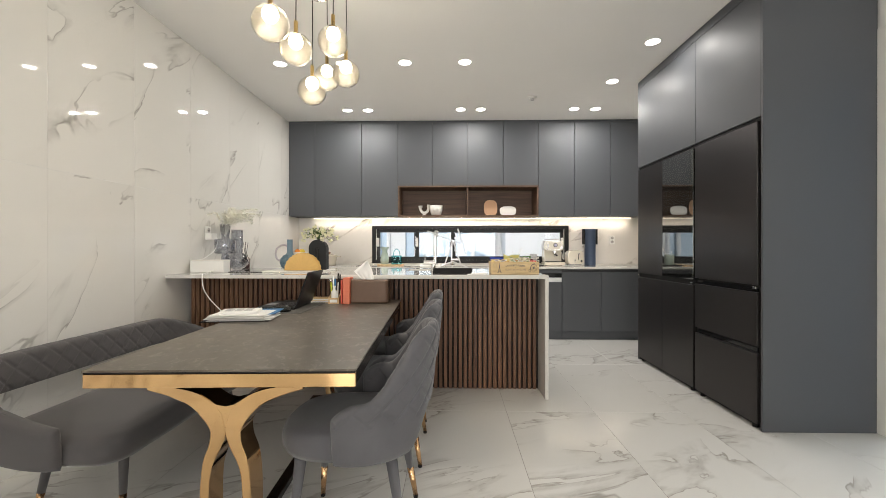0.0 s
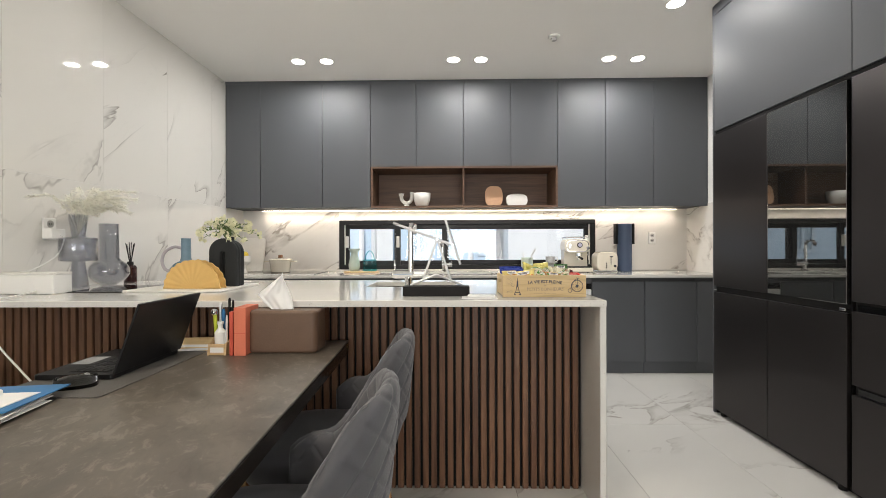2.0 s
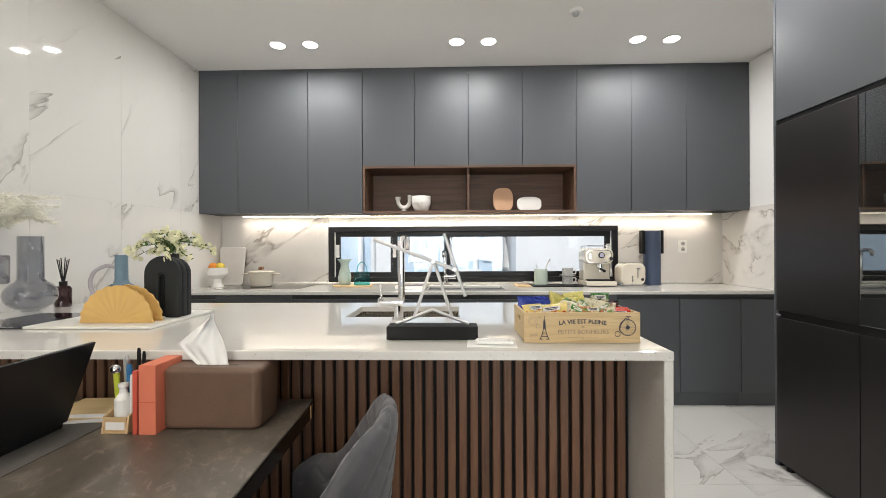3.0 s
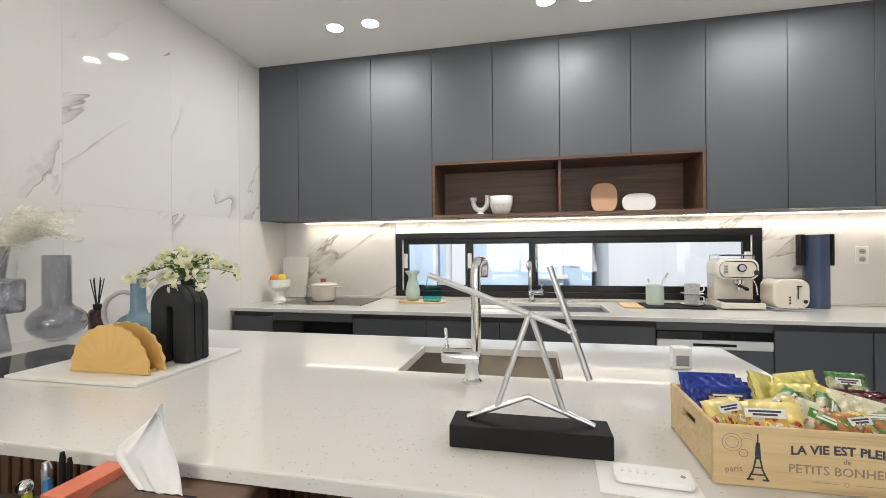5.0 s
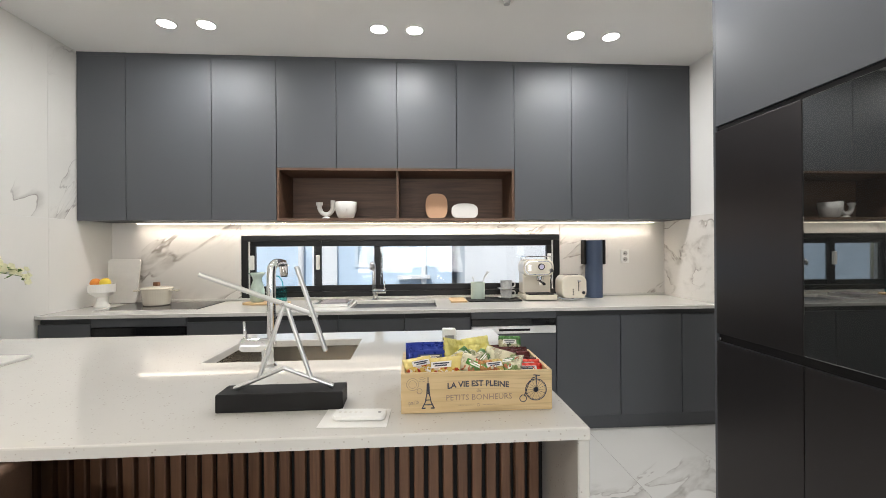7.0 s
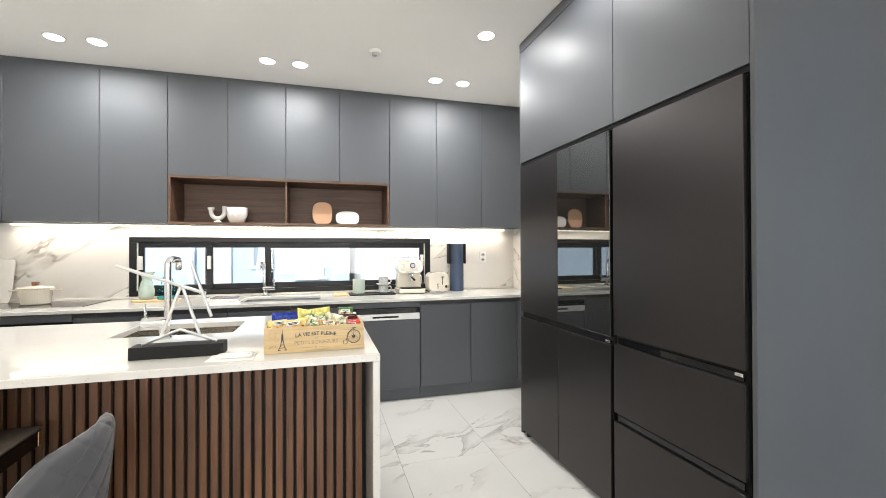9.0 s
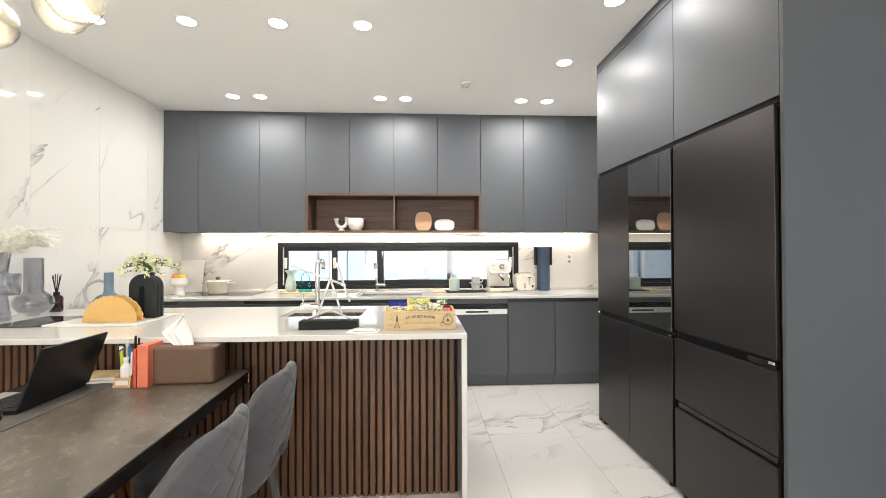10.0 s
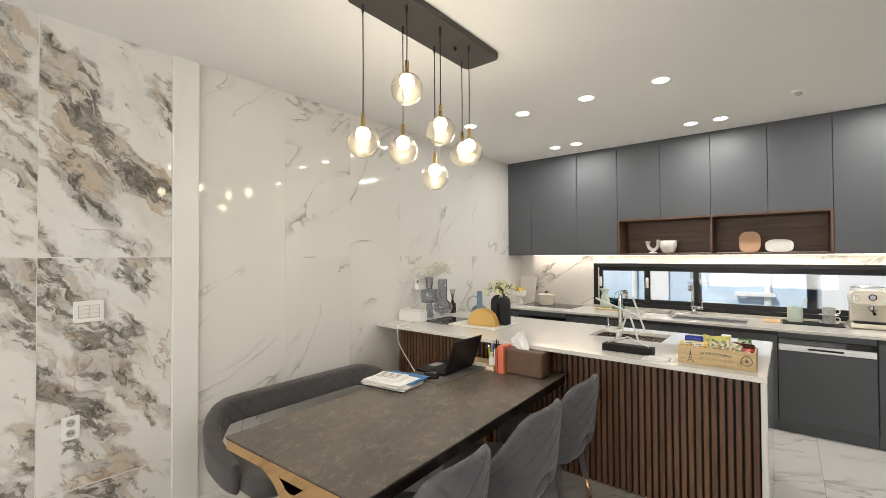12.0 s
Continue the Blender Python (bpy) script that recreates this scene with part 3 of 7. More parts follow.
def house(x0, x1, y0, y1, top, material, label, openings):
    h = thing("house", ((x0 + x1) / 2, (y0 + y1) / 2, -3.2), label, "house")
    part("wall", box(x0, x1, y0, y1, -3.2, top), material, h, world=True)
    part("roof", box(x0 - 0.15, x1 + 0.15, y0 - 0.15, y1 + 0.15, top, top + 0.25, 0.02), M_FACADE_W, h, world=True)
    for x, z, w, d in openings:
        wdw = part("window", join(box(x, x + w, y0 - 0.05, y0 + 0.02, z, z + 0.06), box(x, x + w, y0 - 0.05, y0 + 0.02, z + d - 0.06, z + d),
                                  box(x, x + 0.06, y0 - 0.05, y0 + 0.02, z + 0.06, z + d - 0.06), box(x + w - 0.06, x + w, y0 - 0.05, y0 + 0.02, z + 0.06, z + d - 0.06),
                                  box(x + w / 2 - 0.03, x + w / 2 + 0.03, y0 - 0.05, y0 + 0.02, z + 0.06, z + d - 0.06)), M_FACADE_TRIM, h, world=True)
        part("pane", box(x + 0.06, x + w - 0.06, y0 - 0.03, y0 - 0.01, z + 0.06, z + d - 0.06), M_FAR_GLASS, wdw, world=True)
    return h


h1 = house(-6.0, 1.25, 10.5, 17, 6.0, M_FACADE, "pale blue-grey rendered house beside the kitchen window", [(-3.9, 1.0, 0.5, 0.6), (-0.62, 0.95, 0.42, 0.5), (0.16, 1.35, 0.36, 0.42), (0.86, 0.95, 0.20, 0.55)])
for x, m_ in ((-1.62, M_FACADE_W), (-1.36, M_FACADE_W), (0.70, M_FACADE_W)):
    part("drainpipe", tube([(x, 10.44, -3.2), (x, 10.44, 6.0)], 0.055, 10), m_, h1, world=True)
part("pilaster", box(-1.30, -0.95, 10.42, 10.499, -3.2, 5.99), M_FACADE_W, h1, "white rendered pier", world=True)
for x, z in ((0.20, 0.72), (-0.55, 0.50)):
    part("ledge", box(x, x + 0.62, 10.28, 10.499, z, z + 0.07, 0.01), M_FACADE_W, h1, world=True)
# Sun blocker, out of view: shades the living room window.
house(-9.0, 9.0, -18, -11.5, 8.5, M_FACADE, "unseen house block added to keep the sun off the living room window", [])
# White block in place of the burnt-out sky at the window's right.
house(1.42, 9.0, 9.8, 17, 6.5, M_FACADE_W, "white house block standing in for the overexposed sky beside the blue house", [(6.0, 0.9, 0.9, 0.9)])

# ---- wall cabinets ----
NI_X0, NI_X1, NI_Z = -0.500, 1.297, 1.885


def wall_cabinet(x0, x1, z0, z1, doors):
    c = thing("wall_cabinet", ((x0 + x1) / 2, WY1 - 0.18, z0), "matt slate-grey wall cabinet with flat handleless doors", "cabinet", "wall cabinets")
    part("body", box(x0, x1, UCY + 0.022, WY1, z0, CEIL - 0.03), M_CAB_DARK, c, world=True)
    w = (x1 - x0) / doors
    for i in range(doors):
        part("door", hung(box(x0 + i * w + 0.0012, x0 + (i + 1) * w - 0.0012, UCY, UCY + 0.020, z0 - 0.004, z1, 0.0012)), M_CAB, c, world=True)
    return c


for x0, x1, k in ((-1.910, -1.573, 1), (-1.571, -0.969, 1), (-0.967, -0.502, 1), (1.299, 1.752, 1), (1.754, 2.205, 1), (2.207, 2.722, 1)):
    wall_cabinet(x0, x1, UCZ0, CEIL - 0.028, k)
for x0, x1 in ((-0.500, -0.061), (-0.059, 0.395), (0.397, 0.849), (0.851, 1.297)):
    wall_cabinet(x0, x1, NI_Z + 0.020, CEIL - 0.028, 1)
structure("trim_cornice", box(WX0 + 0.002, WX1 - 0.002, UCY + 0.004, UCY + 0.03, CEIL - 0.026, CEIL - 0.001), M_CAB, "grey filler strip above the wall cabinets", "trim")

shelf = thing("open_shelf", (0.398, WY1 - 0.18, UCZ0), "walnut open shelf box set into the grey wall cabinets", "shelf")
for nm, b in (("bottom", box(NI_X0, NI_X1, UCY - 0.002, WY1 - 0.001, UCZ0 - 0.010, UCZ0 + 0.010, 0.001)), ("top", box(NI_X0, NI_X1, UCY - 0.002, WY1 - 0.001, NI_Z - 0.004, NI_Z + 0.015, 0.001)),
              ("side", box(NI_X0, NI_X0 + 0.019, UCY - 0.002, WY1 - 0.001, UCZ0 + 0.0105, NI_Z - 0.0045, 0.001)), ("side", box(NI_X1 - 0.019, NI_X1, UCY - 0.002, WY1 - 0.001, UCZ0 + 0.0105, NI_Z - 0.0045, 0.001)),
              ("divider", box(0.386, 0.404, UCY + 0.02, WY1 - 0.012, UCZ0 + 0.0105, NI_Z - 0.0045, 0.001)), ("back", box(NI_X0 + 0.02, NI_X1 - 0.02, WY1 - 0.012, WY1 - 0.001, UCZ0 + 0.0105, NI_Z - 0.0045))):
    part(nm, b, M_WALNUT, shelf, world=True)
led = thing("led_strip", (0.45, 5.80, UCZ0), "warm glowing LED strip under the wall cabinets", "light")
part("channel", box(-1.68, 2.58, 5.785, 5.815, UCZ0 - 0.008, UCZ0 - 0.0045), M_ALU, led, world=True)
part("diffuser", box(-1.68, 2.58, 5.788, 5.812, UCZ0 - 0.013, UCZ0 - 0.008), M_LED_ON, led, world=True)

# ---- base cabinets ----


def base_cabinet(x0, x1, label="matt slate-grey base cabinet with a handleless door and finger groove", doors=1):
    c = thing("base_cabinet", ((x0 + x1) / 2, 5.5, 0), label, "cabinet", "back base cabinets")
    part("body", box(x0, x1, BCY + 0.045, WY1 - 0.002, 0.10, BCZ - 0.024), M_CAB_DARK, c, world=True)
    w = (x1 - x0) / doors
    for i in range(doors):
        part("door", hung(box(x0 + i * w + 0.0015, x0 + (i + 1) * w - 0.0015, BCY + 0.022, BCY + 0.043, 0.105, BCZ - 0.062, 0.002)), M_CAB, c, world=True)
    part("plinth", box(x0, x1, BCY + 0.052, BCY + 0.07, 0.001, 0.10), M_CAB, c, world=True)
    return c


for x0, x1, k in ((-1.91, -1.585, 1), (-0.985, -0.47, 1), (-0.468, 0.0, 1), (0.002, 0.45, 1), (0.452, 0.905, 1), (1.511, 1.972, 1), (1.974, 2.425, 1), (2.427, 2.722, 1)):
    base_cabinet(x0, x1, doors=k)
dw = thing("dishwasher", (1.207, 5.5, 0), "built-in dishwasher with black panel, steel strip and grey door", "dishwasher")
part("body", box(0.908, 1.508, BCY + 0.045, WY1 - 0.002, 0.10, BCZ - 0.024), M_CAB_DARK, dw, world=True)
part("filler", box(0.910, 1.506, BCY + 0.022, BCY + 0.043, BCZ - 0.075, BCZ - 0.03, 0.002), M_CAB, dw, world=True)
part("control_panel", box(0.912, 1.504, BCY + 0.018, BCY + 0.043, BCZ - 0.125, BCZ - 0.078, 0.002), M_BLACK_GLASS, dw, "black control panel", world=True)
part("handle_strip", box(0.912, 1.504, BCY + 0.014, BCY + 0.043, BCZ - 0.178, BCZ - 0.127, 0.003), plain("silver_plastic", (0.80, 0.80, 0.79), 0.35, 0.3), dw, "silver handle strip", world=True)
part("display", box(1.10, 1.32, BCY + 0.012, BCY + 0.0138, BCZ - 0.160, BCZ - 0.145), M_BLACK, dw, world=True)
part("door", box(0.910, 1.506, BCY + 0.022, BCY + 0.043, 0.105, BCZ - 0.181, 0.002), M_CAB, dw, world=True)
part("plinth", box(0.908, 1.508, BCY + 0.052, BCY + 0.07, 0.001, 0.10), M_CAB, dw, world=True)
ov = thing("oven", (-1.285, 5.5, 0), "built-in black glass oven under the induction hob", "oven")
part("body", box(-1.583, -0.987, BCY + 0.045, WY1 - 0.002, 0.10, BCZ - 0.024), M_CAB_DARK, ov, world=True)
part("filler", box(-1.582, -0.988, BCY + 0.022, BCY + 0.043, BCZ - 0.085, BCZ - 0.03, 0.002), M_CAB, ov, world=True)
part("control_panel", box(-1.580, -0.990, BCY + 0.016, BCY + 0.043, BCZ - 0.185, BCZ - 0.088, 0.002), M_BLACK_GLASS, ov, world=True)
part("door", box(-1.580, -0.990, BCY + 0.016, BCY + 0.043, 0.22, BCZ - 0.188, 0.003), M_BLACK_GLASS, ov, world=True)
part("handle", tube([(-1.53, BCY - 0.012, BCZ - 0.225), (-1.04, BCY - 0.012, BCZ - 0.225)], 0.009, 10), M_STEEL, ov, "steel bar handle", True, world=True)
part("plinth", box(-1.583, -0.987, BCY + 0.052, BCY + 0.07, 0.001, 0.21), M_CAB, ov, world=True)


def counter_with_sink(name, x0, x1, y0, y1, z, thick, sx0, sx1, sy0, sy1, label):
    """A stone top with a hole for the bowl, and the steel bowl as a part."""
    t = thing(name, ((x0 + x1) / 2, (y0 + y1) / 2, z - thick), label, "worktop")
    xs, ys = (x0, sx0, sx1, x1), (y0, sy0, sy1, y1)
    bm = bmesh.new()
    lo = [[bm.verts.new((x, y, z - thick)) for y in ys] for x in xs]
    hi = [[bm.verts.new((x, y, z)) for y in ys] for x in xs]
    for i in range(3):
        for j in range(3):
            if (i, j) == (1, 1):
                ring = [(1, 1), (2, 1), (2, 2), (1, 2)]
                for (a, b), (c, d) in zip(ring, ring[1:] + ring[:1]):
                    bm.faces.new((hi[a][b], hi[c][d], lo[c][d], lo[a][b]))
                continue
            bm.faces.new((hi[i][j], hi[i + 1][j], hi[i + 1][j + 1], hi[i][j + 1]))
            bm.faces.new((lo[i][j], lo[i][j + 1], lo[i + 1][j + 1], lo[i + 1][j]))
    for i in range(3):
        bm.faces.new((hi[i][0], lo[i][0], lo[i + 1][0], hi[i + 1][0]))
        bm.faces.new((hi[i][3], hi[i + 1][3], lo[i + 1][3], lo[i][3]))
        bm.faces.new((hi[0][i], hi[0][i + 1], lo[0][i + 1], lo[0][i]))
        bm.faces.new((hi[3][i], lo[3][i], lo[3][i + 1], hi[3][i + 1]))
    bmesh.ops.recalc_face_normals(bm, faces=bm.faces)
    sharp = [e for e in bm.edges if len(e.link_faces) == 2 and e.calc_face_angle(0) > 1.0 and e.verts[0].co.z + e.verts[1].co.z > 2 * z - 1e-4]
    bmesh.ops.bevel(bm, geom=sharp, offset=0.004, segments=2, affect="EDGES", profile=0.5)
    part("top", bm, M_QUARTZ, t, world=True)
    d, g = 0.18, 0.003
    bowl = join(box(sx0 - 0.02, sx1 + 0.02, sy0 - 0.02, sy1 + 0.02, z - d - g, z - d), box(sx0 - 0.02, sx0 + g, sy0 - 0.02, sy1 + 0.02, z - d, z - thick), box(sx1 - g, sx1 + 0.02, sy0 - 0.02, sy1 + 0.02, z - d, z - thick),
                box(sx0 + g, sx1 - g, sy0 - 0.02, sy0 + g, z - d, z - thick), box(sx0 + g, sx1 - g, sy1 - g, sy1 + 0.02, z - d, z - thick))
    s = part("sink", bowl, M_SINK, t, "brushed steel undermount sink", world=True)
    part("drain", lathe([(0, 0), (0.05, 0), (0.055, 0.004), (0.0, 0.003)], 24, (sx0 + sx1) / 2, (sy0 + sy1) / 2, z - d + 0.001), M_CHROME, s, world=True)
    return t


counter_with_sink("worktop", WX0 + 0.002, WX1 - 0.002, BCY, WY1 - 0.001, BCZ, 0.024, 0.06, 0.68, 5.30, 5.70, "pale speckled quartz worktop along the end wall with a steel sink")
structure("upstand", box(WX0 + 0.004, WX1 - 0.004, WY1 - 0.021, WY1 - 0.0125, BCZ + 0.0005, BCZ + 0.018, 0.002), M_QUARTZ, "low quartz upstand behind the worktop", "trim")

# ---- island ----
counter_with_sink("island_worktop", WX0 + 0.001, ISL_X1, ISL_Y0, ISL_Y1, ISL_Z, 0.026, -0.207, 0.292, 3.775, 4.115, "pale speckled quartz island worktop with an undermount sink")
isl = thing("island", (-0.5, 3.82, 0), "kitchen island with walnut slat front and a quartz end panel", "kitchen island")
part("end_panel", box(ISL_X1 - 0.027, ISL_X1, ISL_Y0, ISL_Y1, 0.0005, ISL_Z - 0.0265, 0.003), M_QUARTZ, isl, "quartz waterfall end panel", world=True)
part("back_board", box(-1.875, ISL_X1 - 0.028, SLAT_Y + 0.012, SLAT_Y + 0.03, 0.001, ISL_Z - 0.027), M_BLACK, isl, "black backing board", world=True)
part("body", join(box(-1.875, -0.26, SLAT_Y + 0.031, ISL_Y1 - 0.03, 0.08, ISL_Z - 0.027), box(-0.26, 0.345, SLAT_Y + 0.031, ISL_Y1 - 0.03, 0.08, 0.66), box(0.345, ISL_X1 - 0.028, SLAT_Y + 0.031, ISL_Y1 - 0.03, 0.08, ISL_Z - 0.027)), M_CAB_DARK, isl, world=True)
for i in range(5):
    x0 = -1.873 + i * 0.548
    part("door", box(x0 + 0.002, x0 + 0.546, ISL_Y1 - 0.028, ISL_Y1 - 0.008, 0.105, ISL_Z - 0.075, 0.002), M_CAB, isl, world=True)
part("plinth", box(-1.875, ISL_X1 - 0.028, ISL_Y1 - 0.07, ISL_Y1 - 0.05, 0.001, 0.08), M_CAB_DARK, isl, world=True)

# ---- refrigerators and their housing ----
hs = thing("fridge_housing", (2.38, 3.48, 0), "matt slate-grey tall housing round the refrigerators", "cabinet")
part("side_panel", box(FRX, WX1 - 0.022, 2.642, 2.660, 0.001, CEIL - 0.002, 0.001), M_CAB, hs, world=True)
part("side_panel", box(FRX, WX1 - 0.002, 4.306, 4.324, 0.001, CEIL - 0.002, 0.001), M_CAB, hs, world=True)
part("filler", box(FRX - 0.001, FRX + 0.02, 2.6605, 4.3055, 2.668, CEIL - 0.002), M_CAB, hs, world=True)
part("box", box(FRX + 0.024, WX1 - 0.002, 2.661, 4.305, 1.895, 2.70), M_CAB_DARK, hs, world=True)
for y0, y1 in ((2.6615, 3.334), (3.337, 4.3045)):
    part("door", box(FRX, FRX + 0.021, y0, y1, 1.888, 2.665, 0.0015), M_CAB, hs, world=True)
part("gap_liner", join(box(FRX + 0.035, FRX + 0.05, 2.661, 4.305, 0.001, 1.886), box(FRX + 0.01, FRX + 0.034, 2.661, 4.305, 1.866, 1.886), box(FRX + 0.012, FRX + 0.034, 2.661, 2.668, 0.002, 1.865), box(FRX + 0.012, FRX + 0.034, 4.298, 4.305, 0.002, 1.865)), M_BLACK, hs, "black shadow gap", world=True)


def fridge_door(f, y0, y1, z0, z1, m, label=""):
    return part("door", box(FRX - 0.012, FRX + 0.008, y0, y1, z0, z1, 0.003, 2), m, f, label, world=True)


fr = thing("refrigerator", (2.36, 3.82, 0), "four-door graphite refrigerator with one mirror-black glass door", "refrigerator")
part("body", box(FRX + 0.0095, FRX + 0.034, 3.345, 4.296, 0.03, 1.860), M_BLACK, fr, world=True)
fridge_door(fr, 3.822, 4.294, 0.855, 1.858, M_FRIDGE)
fridge_door(fr, 3.348, 3.818, 0.855, 1.858, M_MIRROR, "mirror-black glass door")
fridge_door(fr, 3.822, 4.294, 0.035, 0.815, M_FRIDGE)
fridge_door(fr, 3.348, 3.818, 0.035, 0.815, M_FRIDGE)
part("hinge", box(FRX - 0.016, FRX + 0.006, 4.26, 4.29, 0.826, 0.838, 0.002), M_CHROME, fr, "small chrome hinge cap", world=True)
part("hinge", box(FRX - 0.016, FRX + 0.006, 3.352, 3.382, 0.826, 0.838, 0.002), M_CHROME, fr, "small chrome hinge cap", world=True)
for y in (3.40, 4.24):
    part("foot", lathe([(0.018, 0), (0.018, 0.03)], 12, FRX + 0.02, y, 0.0005), M_BLACK, fr, world=True)
kf = thing("refrigerator", (2.36, 3.0, 0), "graphite single-door refrigerator with two lower drawers", "refrigerator")
part("body", box(FRX + 0.0095, FRX + 0.034, 2.672, 3.328, 0.03, 1.860), M_BLACK, kf, world=True)
fridge_door(kf, 2.675, 3.325, 0.872, 1.858, M_FRIDGE)
for z0, z1 in ((0.505, 0.828), (0.035, 0.462)):
    d = part("drawer", box(FRX - 0.012, FRX + 0.008, 2.675, 3.325, z0, z1, 0.003, 2), M_FRIDGE, kf, world=True)
    part("grip", box(FRX + 0.002, FRX + 0.009, 2.69, 3.31, z1 + 0.004, z1 + 0.030), M_BLACK_GLASS, d, "glossy recessed grip", world=True)
part("hinge", box(FRX - 0.016, FRX + 0.006, 2.68, 2.71, 0.850, 0.862, 0.002), M_CHROME, kf, "small chrome hinge cap", world=True)
for y in (2.73, 3.27):
    part("foot", lathe([(0.018, 0), (0.018, 0.03)], 12, FRX + 0.02, y, 0.0005), M_BLACK, kf, world=True)

# ---- ceiling fittings ----
dl = thing("downlight", (0, 0, CEIL), "round recessed white downlight, switched on", "downlight", "ceiling downlights")
part("trim_ring", lathe([(0.052, -0.001), (0.064, -0.001), (0.064, -0.005), (0.058, -0.007), (0.052, -0.005), (0.052, -0.001)], 32), M_WHITE, dl, smooth=True)
part("lens", lathe([(0, -0.002), (0.0515, -0.002), (0.0515, -0.006), (0, -0.007)], 32), M_LAMP_ON, dl, "glowing white lens")
for i, (x, y) in enumerate(DOWNLIGHTS):
    if i:
        copy_thing(dl, pose(x, y, CEIL))
dl.location = (*DOWNLIGHTS[0], CEIL)
det = thing("smoke_detector", (1.065, 4.69, CEIL), "small round white smoke detector on the ceiling", "smoke detector")
part("base", lathe([(0, -0.001), (0.045, -0.001), (0.045, -0.012), (0.036, -0.018), (0, -0.018)], 28), M_WHITE, det, smooth=False)
part("sensor", lathe([(0, -0.018), (0.022, -0.018), (0.018, -0.036), (0, -0.036)], 20), plain("sensor_grey", (0.45, 0.45, 0.45), 0.4), det, "grey sensor cap")

# ---- pendant cluster ----
M_AMBER = thin_glass("amber_glass", (1.0, 0.955, 0.85), 2.6, 0.05, 0.6)
M_BULB = glowing("bulb_glow", (1.0, 0.92, 0.77), 21.0)
M_CORD = plain("black_cord", (0.012, 0.012, 0.012), 0.7)
M_PLATE = plain("canopy_dark_bronze", (0.055, 0.047, 0.044), 0.4, 0.3)
pend = thing("pendant_light", (-0.483, 2.27, CEIL), "cluster pendant with amber glass globes hanging from a dark canopy plate", "pendant light")
part("canopy", moved(slab(round_rect(0.25, 0.98, 0.04), -0.034, -0.001, 0.003), pose(0, 0, 0)), M_PLATE, pend, "dark bronze canopy plate")
part("screw", lathe([(0, -0.05), (0.008, -0.05), (0.008, -0.034)], 12, 0.0, 0.20), M_BLACK, pend)
GLOBES = [(-0.09, -0.405, 2.045, 0.077), (0.068, -0.27, 2.30, 0.077), (-0.076, -0.15, 2.055, 0.077), (0.068, -0.02, 2.155, 0.077), (-0.085, 0.115, 1.955, 0.077), (0.07, 0.235, 2.095, 0.077), (-0.08, 0.37, 2.13, 0.077)]
globe_bm = lathe([(0.010, 0.076)] + [(0.077 * math.sin(radians(a)), 0.077 * math.cos(radians(a))) for a in range(12, 180, 8)] + [(0, -0.077)], 40)
for gx, gy, gz, r in GLOBES:
    z = gz - CEIL
    part("cord", tube([(gx, gy, -0.034), (gx + 0.002, gy, z * 0.5), (gx, gy, z + r + 0.05)], 0.0028, 6), M_CORD, pend)
    part("grip", tube([(gx, gy, -0.034), (gx, gy, -0.06), (gx, gy, -0.075)], [0.007, 0.007, 0.003], 8), M_CORD, pend)
    part("stem", lathe([(0, z + r + 0.058), (0.010, z + r + 0.058), (0.010, z + r - 0.004), (0.013, z + r - 0.006), (0.0, z + r - 0.012)], 16, gx, gy), M_BRASS, pend, "brass stem", True)
    g = part("globe", moved(globe_bm.copy(), pose(gx, gy, z)), M_AMBER, pend, "amber glass globe", True)
    g.visible_shadow = False
    bulb = part("bulb", lathe([(0, 0.034), (0.014, 0.034), (0.026, 0.026), (0.034, 0.006), (0.032, -0.012), (0.020, -0.028), (0, -0.033)], 20, gx, gy, z + 0.036), M_BULB, pend, "glowing warm bulb", True)
    bulb.visible_shadow = False
    lamp("pendant_lamp", "AREA", pose(-0.483 + gx, 2.27 + gy, gz + 0.004), 0.85, WARM, size=0.028)

# ---- dining table ----
table = thing("dining_table", (-0.5925, 2.37, 0), "dining table with grey-brown stone top and polished gold curved legs", "table", rz=2.4)
part("tabletop", box(TB_X0, TB_X1, TB_Y0, TB_Y1, TB_Z - 0.007, TB_Z, 0.002), M_STONE, table, "matt grey-brown stone top", world=True)
part("subtop", box(TB_X0 + 0.004, TB_X1 - 0.004, TB_Y0 + 0.004, TB_Y1 - 0.004, TB_Z - 0.0125, TB_Z - 0.0075), M_BLACK, table, world=True)
for y0, y1 in ((TB_Y0 + 0.004, TB_Y0 + 0.024), (TB_Y1 - 0.024, TB_Y1 - 0.004)):
    part("end_rail", box(TB_X0 + 0.002, TB_X1 - 0.002, y0, y1, TB_Z - 0.059, TB_Z - 0.013, 0.002), M_GOLD, table, "polished gold end rail", world=True)
for x0, x1 in ((TB_X0 + 0.004, TB_X0 + 0.024), (TB_X1 - 0.024, TB_X1 - 0.004)):
    part("side_rail", box(x0, x1, TB_Y0 + 0.026, TB_Y1 - 0.026, TB_Z - 0.059, TB_Z - 0.013, 0.002), M_DARK_BRONZE, table, "dark bronze side rail", world=True)


